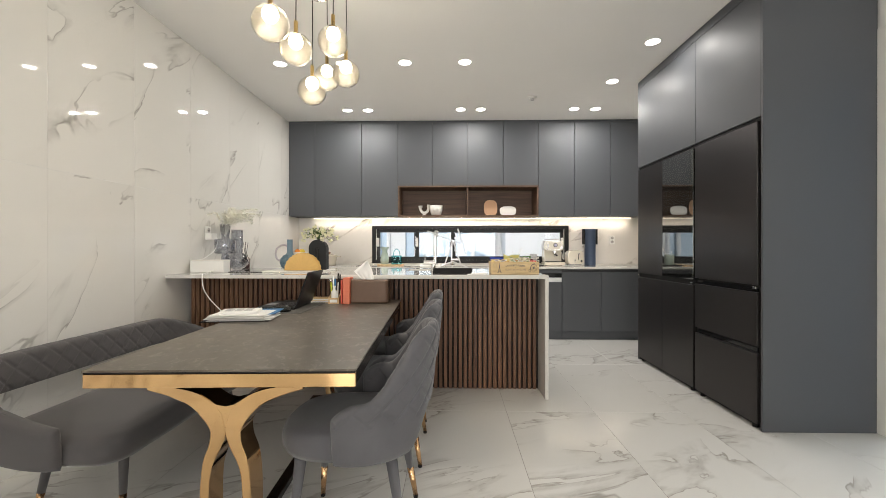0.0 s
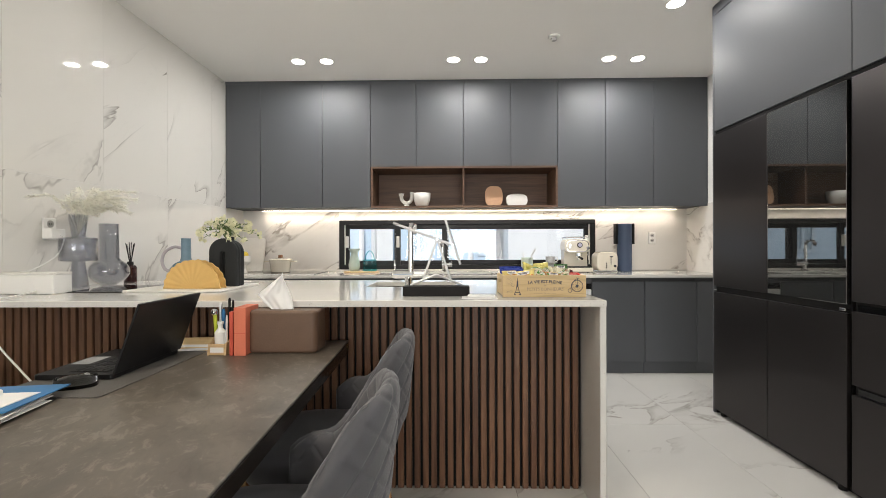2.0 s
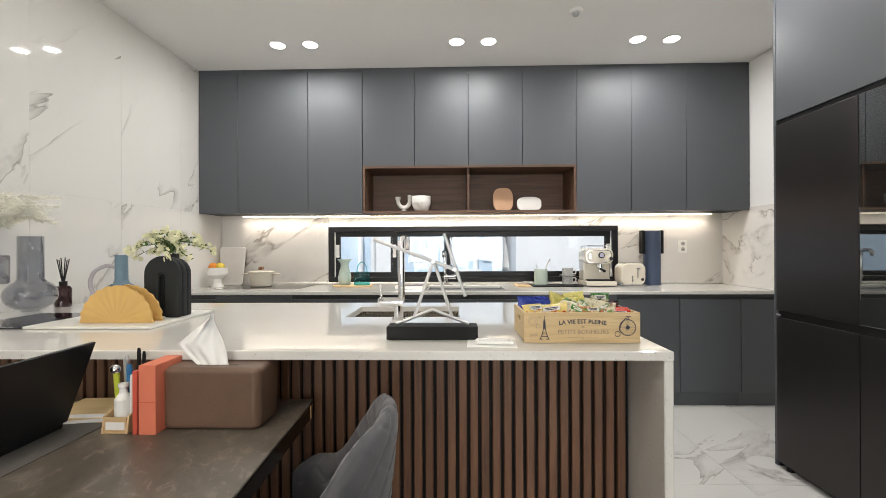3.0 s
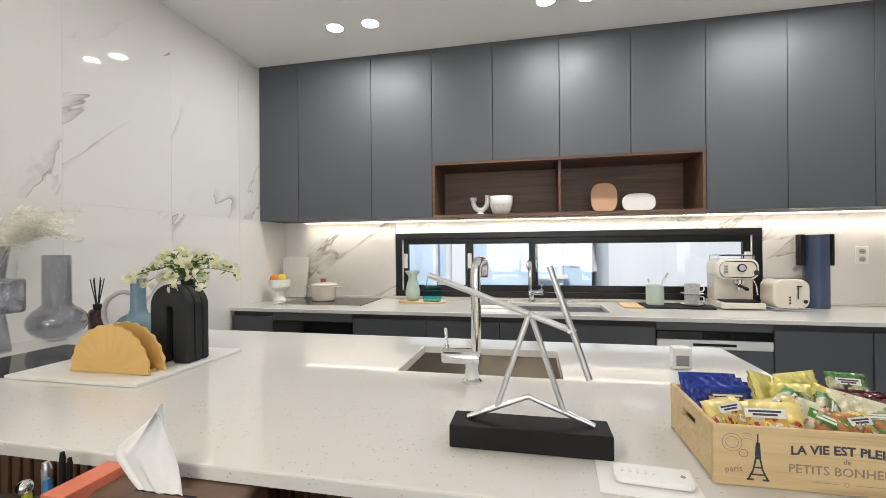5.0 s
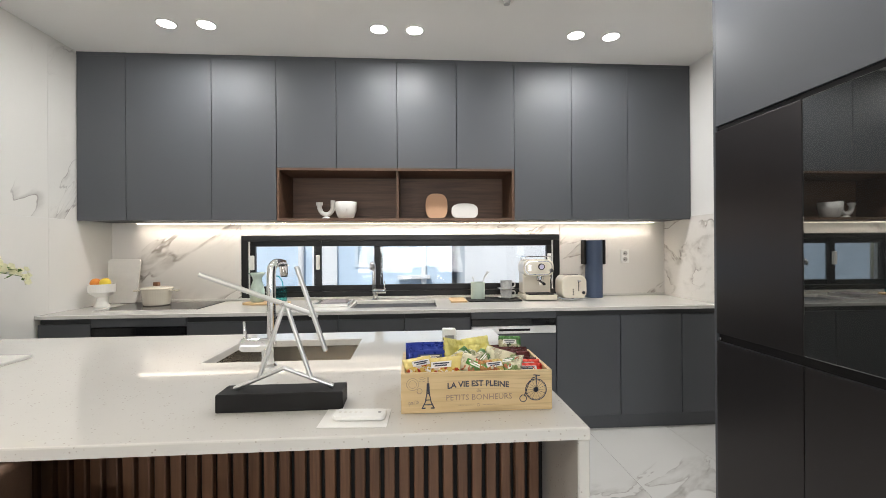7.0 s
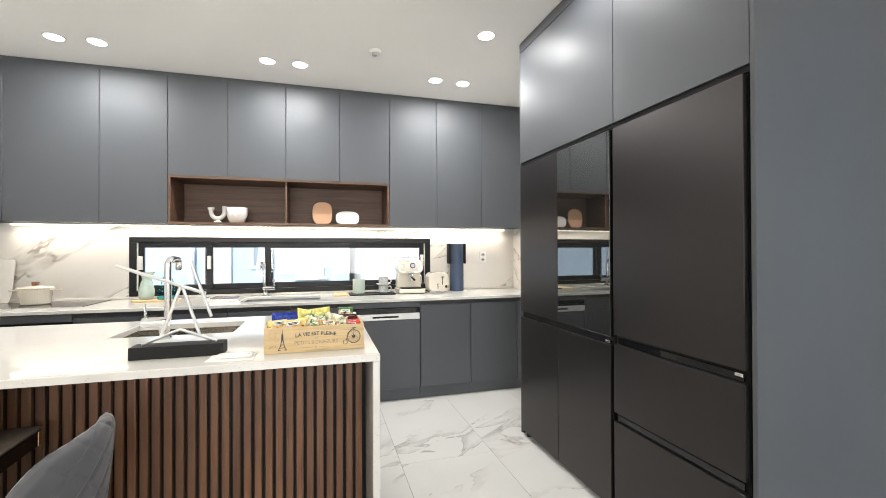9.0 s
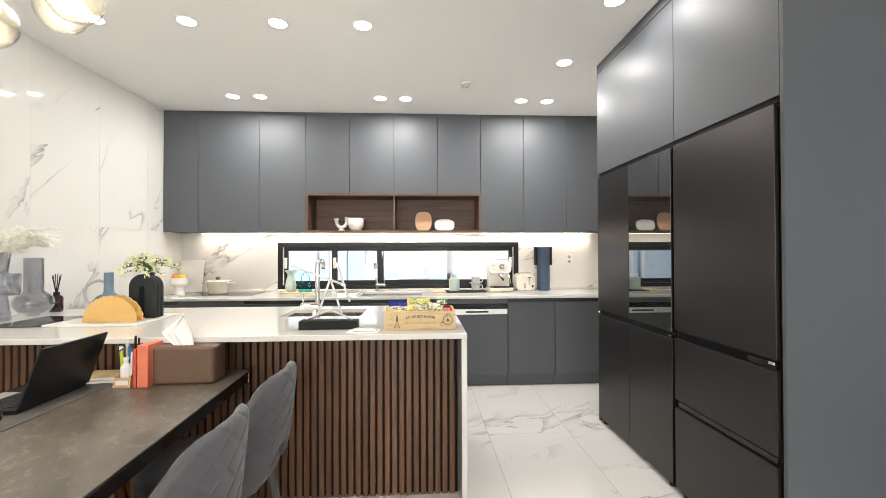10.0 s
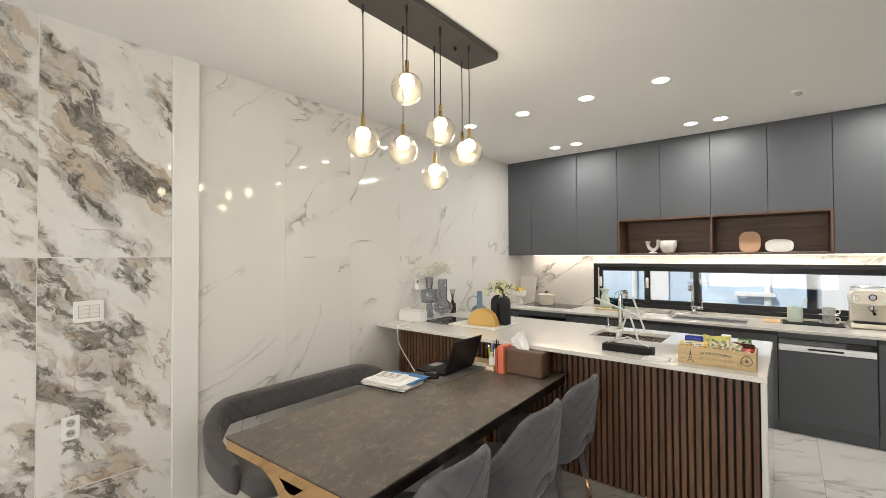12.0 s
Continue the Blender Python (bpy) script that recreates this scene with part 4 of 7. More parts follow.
def ribbon_leg(side, y0, y1):
    """One swept half of a leg: a flat bar that runs in from the rail to a neck and bows out again to the floor."""
    bar = [(0.255, 0.634, 0.008), (0.185, 0.622, 0.016), (0.105, 0.595, 0.025), (0.052, 0.552, 0.032), (0.0275, 0.505, 0.0265), (0.0255, 0.475, 0.0245), (0.036, 0.435, 0.020),
           (0.055, 0.390, 0.0175), (0.066, 0.335, 0.0145), (0.070, 0.245, 0.0145), (0.065, 0.13, 0.0155), (0.050, 0.022, 0.020)]
    line = spline([p[:2] for p in bar], 6)
    wide = [bar[min(i // 6, 10)][2] * (1 - i % 6 / 6) + bar[min(i // 6 + 1, 11)][2] * (i % 6 / 6) for i in range(len(line))]
    bm = bmesh.new()
    rows = []
    for i, p in enumerate(line):
        d = (line[min(i + 1, len(line) - 1)] - line[max(i - 1, 0)]).normalized()
        nrm = Vector((-d.y, d.x)) * wide[i]
        q = [(p + nrm), (p - nrm)]
        rows.append([bm.verts.new((-0.5925 + side * k.x, y, k.y)) for k, y in ((q[0], y0), (q[1], y0), (q[1], y1), (q[0], y1))])
    for a, b in zip(rows, rows[1:]):
        for k in range(4):
            bm.faces.new((a[k], a[(k + 1) % 4], b[(k + 1) % 4], b[k]))
    bm.faces.new(rows[0])
    bm.faces.new(rows[-1][::-1])
    bmesh.ops.recalc_face_normals(bm, faces=bm.faces)
    bmesh.ops.bevel(bm, geom=[e for e in bm.edges if abs(e.verts[0].co.y - e.verts[1].co.y) < 1e-6 and e.calc_face_angle(0) > 1], offset=0.002, segments=1, affect="EDGES")
    return bm


for y0 in (1.475, 3.06):
    for s in (1, -1):
        part("leg", ribbon_leg(s, y0, y0 + 0.10), M_GOLD, table, "curved polished gold leg", world=True)
    neck = [(-0.060, 0.597), (-0.030, 0.577), (0, 0.571), (0.030, 0.577), (0.060, 0.597), (0.050, 0.55), (0.030, 0.50), (0.024, 0.462), (0, 0.486), (-0.024, 0.462), (-0.030, 0.50), (-0.050, 0.55)]
    part("neck", moved(slab(neck, -(y0 + 0.0995), -(y0 + 0.0005)), pose(-0.5925, 0, 0, 90, 0, 0)), M_GOLD, table, world=True)
    part("base_plate", box(-0.79, -0.395, y0 - 0.01, y0 + 0.11, 0.001, 0.022, 0.004), M_DARK_BRONZE, table, "dark bronze base plate", world=True)
part("floor_rail", box(-0.6175, -0.5675, 1.586, 3.049, 0.001, 0.035, 0.004), M_DARK_BRONZE, table, "dark bronze floor rail", world=True)

# ---- dining chairs ----


def diamond(u, v, size):
    a, b = (u + v) / size % 1.0, (u - v) / size % 1.0
    d = min(a, 1 - a, b, 1 - b)
    return math.exp(-(d / 0.075) ** 2)


def shell(center, height, foot, thick, lean, n_u, n_v, depth, quilt_size, span):
    """A padded wrap-round back: center(u) gives the plan point and outward normal, height(u) its top, foot(u) its lower edge."""
    bm = bmesh.new()
    outer, inner = [], []
    for i in range(n_u + 1):
        u = i / n_u
        p, nrm, run = center(u)
        top, low = height(u), foot(u)
        ro, ri = [], []
        for j in range(n_v + 1):
            v = j / n_v
            z = low + (top - low) * v
            bulge = thick * 0.5 * (max(0.0, 1 - (2 * v - 1) ** 8) ** 0.5) * (max(0.0, 1 - (2 * u - 1) ** 24) ** 0.5)
            q = depth * diamond(run, z, quilt_size) if z > 0.50 else 0.0
            base = p + nrm * lean * (z - 0.40)
            ro.append(bm.verts.new((*(base + nrm * (bulge - q)), z)))
            ri.append(bm.verts.new((*(base - nrm * (bulge - q)), z)))
        outer.append(ro)
        inner.append(ri)
    for g, flip in ((outer, False), (inner, True)):
        for i in range(n_u):
            for j in range(n_v):
                f = (g[i][j], g[i + 1][j], g[i + 1][j + 1], g[i][j + 1])
                bm.faces.new(f[::-1] if flip else f)
    bmesh.ops.remove_doubles(bm, verts=bm.verts, dist=1e-5)
    bmesh.ops.recalc_face_normals(bm, faces=bm.faces)
    return bm


def cushion(outline, z0, z1, crown=0.015, inset=0.03):
    """A padded seat over an outline: rounded rim and a slightly domed top."""
    bm = bmesh.new()
    c = Vector((sum(p[0] for p in outline) / len(outline), sum(p[1] for p in outline) / len(outline)))
    prof = [(0.80, z0), (0.95, z0 + 0.004), (1.0, z0 + 0.03), (1.0, z1 - 0.035), (0.97, z1 - 0.012), (0.91, z1), (0.72, z1 + crown * 0.6), (0.4, z1 + crown * 0.95), (0.12, z1 + crown)]
    rings = [[bm.verts.new((*(c + (Vector(p) - c) * k), z)) for p in outline] for k, z in prof]
    for a, b in zip(rings, rings[1:]):
        for i in range(len(a)):
            bm.faces.new((a[i], a[(i + 1) % len(a)], b[(i + 1) % len(a)], b[i]))
    bm.faces.new(rings[0][::-1])
    bm.faces.new(rings[-1])
    bmesh.ops.recalc_face_normals(bm, faces=bm.faces)
    return bm


def splayed_leg(thing_ob, x, y, dx, dy, z1, mat, tip=0.135):
    k = tip / z1
    a, b = Vector((x, y, z1)), Vector((x + dx, y + dy, 0.012))
    mid = b.lerp(a, k)
    leg = part("leg", tube([a, mid], [0.022, 0.0145], 14), mat, thing_ob, smooth=True)
    part("tip", tube([mid, b], [0.0147, 0.010], 14), M_ROSE, leg, "rose gold leg tip", True)
    part("glide", lathe([(0.010, 0.0), (0.011, 0.012)], 10, b.x, b.y), M_BLACK, leg)


def chair_center(u):
    a = radians(-103 + 206 * u)
    rx, ry = 0.235, 0.252
    p = Vector((rx * math.cos(a), ry * math.sin(a)))
    nrm = Vector((math.cos(a) / rx, math.sin(a) / ry)).normalized()
    return p, nrm, radians(-103 + 206 * u) * 0.245


def chair_top(u):
    a = abs(-103 + 206 * u)
    s = min(1, max(0, (a - 26) / 52))
    s = s * s * (3 - 2 * s)
    end = min(1, max(0, (a - 80) / 23))
    return 0.815 * (1 - s) + 0.575 * s - 0.012 * (a / 26) ** 2 * (a < 26) - 0.012 * (a >= 26) * (1 - s) - 0.055 * end ** 2


def chair_foot(u):
    a = abs(-103 + 206 * u)
    return 0.36 + 0.135 * math.exp(-(a / 26) ** 4)


chair = thing("dining_chair", (0, 0, 0), "grey velvet dining chair with quilted wrap-round back and gold-tipped legs", "chair", "chairs at the table")
part("seat", cushion([(-0.038 + 0.252 * math.copysign(abs(math.cos(a)) ** 0.75, math.cos(a)), 0.235 * math.copysign(abs(math.sin(a)) ** 0.75, math.sin(a))) for a in (2 * math.pi * i / 48 for i in range(48))], 0.355, 0.455), M_VELVET, chair, smooth=True)
part("backrest", shell(chair_center, chair_top, chair_foot, 0.052, 0.10, 190, 76, 0.0048, 0.092, 0), M_VELVET, chair, "diamond-quilted velvet backrest", True)
for sx, dx in ((-0.19, -0.03), (0.13, 0.06)):
    for s in (1, -1):
        splayed_leg(chair, sx, s * 0.155, dx, s * 0.04, 0.365, M_VELVET)
CHAIRS = [(-0.155, 1.755, 0), (-0.155, 2.40, 0), (-0.165, 2.95, 0)]
for x, y, r in CHAIRS[1:]:
    copy_thing(chair, pose(x, y, 0, 0, 0, r))
chair.matrix_world = pose(*CHAIRS[0][:2], 0, 0, 0, CHAIRS[0][2])

# ---- bench ----
BX, BY0, BY1 = -1.33, 1.565, 2.94
BL = BY1 - BY0


def bench_center(u):
    """Round the near end, along the wall and round the far end."""
    r, ext = 0.28, 0.22
    straight = BL - 2 * r
    arc = r * math.pi / 2
    total = 2 * ext + 2 * arc + straight
    s = u * total
    x1 = -0.37
    if s < ext:
        return Vector((x1 + r + ext - s, -BL / 2)), Vector((0, -1)), s
    s1 = s - ext
    if s1 < arc:
        a = s1 / r
        c = Vector((x1 + r, -BL / 2 + r))
        d = Vector((-math.sin(a), -math.cos(a)))
        return c + d * r, d, s
    s2 = s1 - arc
    if s2 < straight:
        return Vector((x1, -BL / 2 + r + s2)), Vector((-1, 0)), s
    s3 = s2 - straight
    if s3 < arc:
        a = s3 / r
        c = Vector((x1 + r, BL / 2 - r))
        d = Vector((-math.cos(a), math.sin(a)))
        return c + d * r, d, s
    return Vector((x1 + r + s3 - arc, BL / 2)), Vector((0, 1)), s


def bench_top(u):
    s = min(1, min(u, 1 - u) / 0.27)
    return 0.455 + 0.19 * (s * s * (3 - 2 * s))


bench = thing("bench", (BX, (BY0 + BY1) / 2, 0), "long grey velvet bench with a quilted curved back beside the table", "bench")
part("seat", cushion([(0.015 + p[0], p[1]) for p in round_rect(0.56, BL - 0.05, 0.10, 8)], 0.285, 0.395, 0.012), M_VELVET_BENCH, bench, smooth=True)
part("backrest", shell(bench_center, bench_top, lambda u: 0.30 + 0.185 * min(1, min(u, 1 - u) / 0.25) ** 2, 0.085, 0.06, 300, 40, 0.0055, 0.105, 0), M_VELVET_BENCH, bench, "diamond-quilted curved backrest", True)
for sx in (-0.16, 0.14):
    for sy in (-0.40, 0.40):
        splayed_leg(bench, sx, sy, math.copysign(0.03, sx), math.copysign(0.05, sy), 0.30, M_VELVET_BENCH, 0.07)

# ---- small makers ----
M_CERAMIC = plain("white_ceramic", (0.78, 0.76, 0.72), 0.45, vary=0.04, scale=20)
M_PLASTIC = plain("white_plastic", (0.84, 0.835, 0.81), 0.4, vary=0.03)
# Grey that paints the shade in socket wells and between switch keys.
M_RECESS_SHADE = plain("recess_shade_grey", (0.46, 0.45, 0.43), 0.5)
M_CREAM = plain("cream_enamel", (0.72, 0.66, 0.55), 0.22, vary=0.03, coat=0.3)
M_SMOKE = thin_glass("smoky_glass", (0.79, 0.80, 0.83), 2.2, 0.01, 0.05)
M_TEAL = thin_glass("teal_glass", (0.32, 0.80, 0.82), 1.2, 0.05, 0.1)
M_BROWN_GLASS = plain("brown_bottle_glass", (0.035, 0.010, 0.010), 0.06, coat=0.5)
M_BLACK_CLAY = plain("black_clay", (0.016, 0.018, 0.019), 0.6, vary=0.15, scale=15, bump=0.1, gloss=0.35)
M_YELLOW = plain("ochre_yellow_metal", (0.66, 0.42, 0.14), 0.5, vary=0.05, scale=12)
M_BLUE_CLAY = plain("blue_glazed_clay", (0.13, 0.21, 0.27), 0.3, vary=0.2, scale=9)
M_GREY_CLAY = plain("pale_mauve_handle", (0.42, 0.39, 0.41), 0.5)
M_NAVY = plain("navy_cylinder", (0.045, 0.070, 0.125), 0.45, vary=0.05)
M_SAGE = plain("sage_green_ceramic", (0.48, 0.56, 0.49), 0.5, vary=0.05)
M_CELADON = plain("celadon_glass", (0.42, 0.50, 0.44), 0.25, vary=0.08)
M_PINE = timber("pine_crate", (0.57, 0.41, 0.21), (0.73, 0.57, 0.33), 0, 1.4, 0.6)
M_BEECH = timber("light_beech", (0.55, 0.37, 0.19), (0.68, 0.48, 0.27), 0, 2.0, 0.55)
M_LEATHER = plain("brown_leather", (0.135, 0.080, 0.052), 0.45, vary=0.12, scale=14, bump=0.3, fine=260)
M_PAPER = plain("white_paper", (0.80, 0.79, 0.77), 0.85, vary=0.02)
M_TISSUE = plain("tissue_paper", (0.84, 0.84, 0.83), 0.95, vary=0.02)
M_RED = plain("coral_red_cover", (0.62, 0.10, 0.06), 0.55)
M_CORAL = plain("coral_orange_cover", (0.68, 0.19, 0.11), 0.55)
M_INK = plain("dark_print_ink", (0.05, 0.055, 0.08), 0.8)
M_INK_PALE = plain("worn_print_ink", (0.30, 0.22, 0.17), 0.8)
M_LAPTOP = plain("black_laptop_shell", (0.011, 0.011, 0.012), 0.42, gloss=0.3)
M_FELT = plain("grey_felt_mat", (0.10, 0.093, 0.085), 0.9, bump=0.3, fine=400)
M_BLUE_PAPER = plain("blue_folder", (0.03, 0.16, 0.36), 0.5)
M_LEAF = leafy("leaf_green", (0.12, 0.19, 0.06), 0.35, 0.3)
M_PETAL = leafy("cream_petal", (0.82, 0.81, 0.58), 0.4, 0.1, 40)
M_PAMPAS = leafy("dried_pampas", (0.94, 0.93, 0.86), 0.5, 0.06)
M_CLAY_PINK = plain("terracotta_pink", (0.60, 0.36, 0.22), 0.7, vary=0.05)
M_LATCH = plain("grey_plastic", (0.30, 0.30, 0.30), 0.5)


def lettering(name, body, size, m, material, parent, label="", depth=0.0004, arc=0.0, weight=0.0):
    """Writing as a thin mesh in Blender's built-in font, centred, optionally bent upward in the middle."""
    cu = bpy.data.curves.new(name, "FONT")
    cu.body, cu.size, cu.align_x, cu.align_y, cu.extrude, cu.resolution_u, cu.offset = body, size, "CENTER", "CENTER", depth, 2, weight
    tmp = bpy.data.objects.new(name, cu)
    scene.collection.objects.link(tmp)
    me = bpy.data.meshes.new_from_object(tmp.evaluated_get(bpy.context.evaluated_depsgraph_get()))
    bpy.data.objects.remove(tmp)
    bm = bmesh.new()
    bm.from_mesh(me)
    bpy.data.meshes.remove(me)
    for v in bm.verts:
        v.co.y -= arc * v.co.x ** 2
    return part(name, moved(bm, m), material, parent, label)


# ---- sockets and switch ----
def socket(loc, rz, label, gangs=2):
    s = thing("wall_socket", loc, label, "wall socket", rz=rz)
    part("plate", moved(slab(round_rect(0.072, 0.118, 0.006, 3), 0.0, 0.012, 0.002, 1), pose(0, 0, 0, 90, 0, 0)), M_PLASTIC, s)
    for k in range(gangs):
        z = 0.026 - 0.052 * k
        ring = part("outlet", moved(lathe([(0.0, 0.0124), (0.0165, 0.0124), (0.0175, 0.0140), (0.0195, 0.0140), (0.0195, 0.012)], 24), pose(0, 0, z, 90, 0, 0)), M_RECESS_SHADE, s, smooth=False)
        for dx in (-0.0065, 0.0065):
            part("hole", moved(lathe([(0, 0.0126), (0.0038, 0.0126), (0.0038, 0.0131), (0, 0.0131)], 8), pose(dx, 0, z, 90, 0, 0)), M_BLACK, ring)
    return s


socket((2.355, WY1 - 0.0125, 1.21), 0, "white double wall socket on the marble splashback")
socket((WX0 + 0.0005, 1.045, 0.628), 90, "white double wall socket on the dark-veined marble")
socket((WX0 + 0.0005, 3.69, 1.225), 90, "white double wall socket above the island with an adapter plugged in")
sw = thing("light_switch", (WX0 + 0.0005, 1.115, 1.221), "white multi-key light switch plate on the marble wall", "light switch", rz=90)
part("plate", moved(slab(round_rect(0.128, 0.112, 0.006, 3), 0, 0.011, 0.002, 1), pose(0, 0, 0, 90, 0, 0)), M_PLASTIC, sw)
# Grey sheet behind the keys: painted shade for the gaps.
part("key_frame", box(-0.046, 0.045, -0.0118, -0.0111, -0.034, 0.034), M_RECESS_SHADE, sw, "grey sheet standing in for the shaded gap round the keys")
for i in range(2):
    for j in range(3):
        part("key", box(-0.042 + i * 0.043, -0.002 + i * 0.043, -0.0145, -0.0119, -0.030 + j * 0.021, -0.011 + j * 0.021, 0.001), M_CERAMIC, sw)
pl = thing("power_adapter", (WX0 + 0.012, 3.69, 1.20), "white power adapter plugged into the wall socket", "power adapter")
part("body", box(0.0, 0.055, -0.05, 0.035, -0.03, 0.025, 0.008, 3), M_PLASTIC, pl)
part("cord", tube(spline([(0.05, 0.0, -0.01), (0.085, -0.01, -0.03), (0.08, -0.05, -0.12), (0.04, -0.14, -0.19), (0.045, -0.20, -0.195)], 6), 0.0032, 8), M_PLASTIC, pl, smooth=True)

# ---- on the island ----
IZ = ISL_Z + 0.0005
cb = thing("cable_box", (-1.755, 3.46, IZ), "white rectangular cable tidy box on the island", "cable box")
part("body", box(-0.135, 0.135, -0.05, 0.05, 0, 0.092, 0.006, 2), M_PLASTIC, cb)
part("lid", box(-0.137, 0.137, -0.052, 0.052, 0.0925, 0.103, 0.004, 2), M_CERAMIC, cb)
tagged(link("charging_cable", tube(spline([(-1.70, 3.405, 0.915), (-1.66, 3.25, 0.9055), (-1.625, 3.136, 0.905), (-1.615, 3.118, 0.86), (-1.60, 3.11, 0.80), (-1.55, 3.10, 0.73), (-1.47, 3.09, 0.655), (-1.39, 3.08, 0.585), (-1.28, 3.05, 0.52), (-1.15, 3.00, 0.51), (-1.06, 2.93, 0.60), (-1.040, 2.89, 0.69), (-1.015, 2.88, 0.7075), (-0.985, 2.88, 0.7015)], 6), 0.0038, 8), M_PLASTIC, smooth=True), "white charging cable hanging from the island down to the table", "cable")

pv = thing("glass_vase", (-1.775, 3.72, IZ), "smoky glass vase with stacked cone and cylinder holding dried pampas", "vase")
part("glass", lathe([(0.0, 0.0), (0.046, 0.0), (0.046, 0.004), (0.029, 0.14), (0.031, 0.146), (0.080, 0.149), (0.085, 0.156), (0.085, 0.268), (0.080, 0.276), (0.036, 0.279), (0.030, 0.286), (0.046, 0.402), (0.043, 0.402), (0.0265, 0.288), (0.033, 0.275), (0.079, 0.272), (0.081, 0.265), (0.081, 0.159), (0.078, 0.153), (0.028, 0.150), (0.025, 0.140), (0.041, 0.008), (0, 0.008)], 48), M_SMOKE, pv, smooth=True).visible_shadow = False
pp = thing("dried_pampas", (-1.775, 3.72, IZ + 0.29), "pale cream dried pampas grass standing in the glass vase", "dried plant")
rnd = random.Random(5)
bm_stem, bm_plume = [], []
for k in range(24):
    a, lean = rnd.uniform(-0.9, 2.6) - 0.6, rnd.uniform(0.07, 0.23)
    dx, dy = math.cos(a) * lean, math.sin(a) * lean
    dx = max(dx, -0.10)
    h = rnd.uniform(0.16, 0.27)
    line = spline([(0, 0, 0), (dx * 0.25, dy * 0.25, h * 0.55), (dx * 0.7, dy * 0.7, h * 0.95), (dx * 1.25, dy * 1.25, h * rnd.uniform(0.75, 1.05))], 8)
    bm_stem.append(tube(line, 0.0013, 5))
    for i in range(10, len(line)):
        for _ in range(12):
            p = line[i]
            d = Vector((rnd.gauss(dx, 0.07), rnd.gauss(dy, 0.07), rnd.gauss(-0.01, 0.05))).normalized() * rnd.uniform(0.018, 0.042)
            w = d.cross(Vector((rnd.gauss(0, 1), rnd.gauss(0, 1), 1))).normalized() * rnd.uniform(0.0018, 0.0042)
            bm_plume.append((p, p + d * 0.5 + w, p + d, p + d * 0.5 - w))


def flakes(quads):
    bm = bmesh.new()
    for q in quads:
        bm.faces.new([bm.verts.new(v) for v in q])
    return bm


part("stem", join(*bm_stem), M_PAMPAS, pp)
part("plume", flakes(bm_plume), M_PAMPAS, pp)

rv = thing("glass_vase", (-1.785, 3.94, IZ), "smoky round-bodied glass vase with a tall straight neck", "vase")
body = [(0.103 * math.sin(radians(a)), 0.080 - 0.080 * math.cos(radians(a))) for a in range(24, 152, 8)]
part("glass", lathe([(0, 0.0)] + [(0.040, 0.001)] + body + [(0.050, 0.158), (0.050, 0.365), (0.0465, 0.365), (0.0465, 0.157)] + [(r * 0.96, 0.080 + (h - 0.080) * 0.96) for r, h in reversed(body)] + [(0.036, 0.006), (0, 0.006)], 48), M_SMOKE, rv, smooth=True).visible_shadow = False
rd = thing("reed_diffuser", (-1.79, 4.115, IZ), "brown glass reed diffuser bottle with black reeds", "reed diffuser")
part("bottle", lathe([(0, 0), (0.034, 0), (0.036, 0.006), (0.036, 0.095), (0.028, 0.108), (0.015, 0.113), (0.015, 0.130), (0, 0.130)], 28), M_BROWN_GLASS, rd, smooth=False)
part("collar", lathe([(0.016, 0.112), (0.0175, 0.113), (0.0175, 0.132), (0.016, 0.133), (0, 0.133)], 20), M_BLACK, rd)
for k in range(6):
    a = k * 1.05
    part("reed", tube([(0.004 * math.cos(a), 0.004 * math.sin(a), 0.125), (0.022 * math.cos(a), 0.028 * math.sin(a), 0.245 + 0.006 * (k % 3))], 0.0022, 6), M_BLACK, rd)
hob = thing("induction_hob", (-1.49, 3.67, IZ), "small black glass induction hob set in the island top", "hob")
part("glass", box(-0.155, 0.14, -0.19, 0.20, 0, 0.0045, 0.0015), M_BLACK_GLASS, hob)
part("control_strip", box(-0.10, 0.09, -0.175, -0.165, 0.0046, 0.0050), M_LATCH, hob)
tagged(link("serving_board", box(-1.344, -0.862, 3.478, 3.905, IZ, IZ + 0.011, 0.003, 2), M_CERAMIC), "thin white rectangular serving board on the island", "board")
BZ = IZ + 0.0115


def scallop_plate(r, t):
    """A half disc with a shallow scalloped rim and fan-like flutes."""
    bm = bmesh.new()
    rim, n = [], 72
    for face_y, sgn in ((-t / 2, -1), (t / 2, 1)):
        grid = []
        for i in range(n + 1):
            a = math.pi * i / n
            flute = 0.5 + 0.5 * math.cos(a * 24)
            rr = r * (1 - 0.028 * (1 - flute))
            row = []
            for j in range(1, 7):
                k = j / 6
                row.append(bm.verts.new((rr * k * math.cos(a), face_y + sgn * 0.0016 * flute * k, rr * k * math.sin(a))))
            grid.append(row)
        o = bm.verts.new((0, face_y, 0))
        for i in range(n):
            bm.faces.new((o, grid[i][0], grid[i + 1][0]))
            for j in range(5):
                bm.faces.new((grid[i][j], grid[i][j + 1], grid[i + 1][j + 1], grid[i + 1][j]))
        rim.append(grid)
    for i in range(n):
        bm.faces.new((rim[0][i][5], rim[1][i][5], rim[1][i + 1][5], rim[0][i + 1][5]))
    for i in (0, n):
        for j in range(5):
            bm.faces.new((rim[0][i][j], rim[1][i][j], rim[1][i][j + 1], rim[0][i][j + 1]))
    bmesh.ops.recalc_face_normals(bm, faces=bm.faces)
    return bm


nh = thing("napkin_holder", (-1.045, 3.58, BZ), "ochre yellow scallop-edged fan-shaped napkin holder on the board", "napkin holder")
part("plate", moved(scallop_plate(0.146, 0.006), pose(0, -0.026, 0.001)), M_YELLOW, nh)
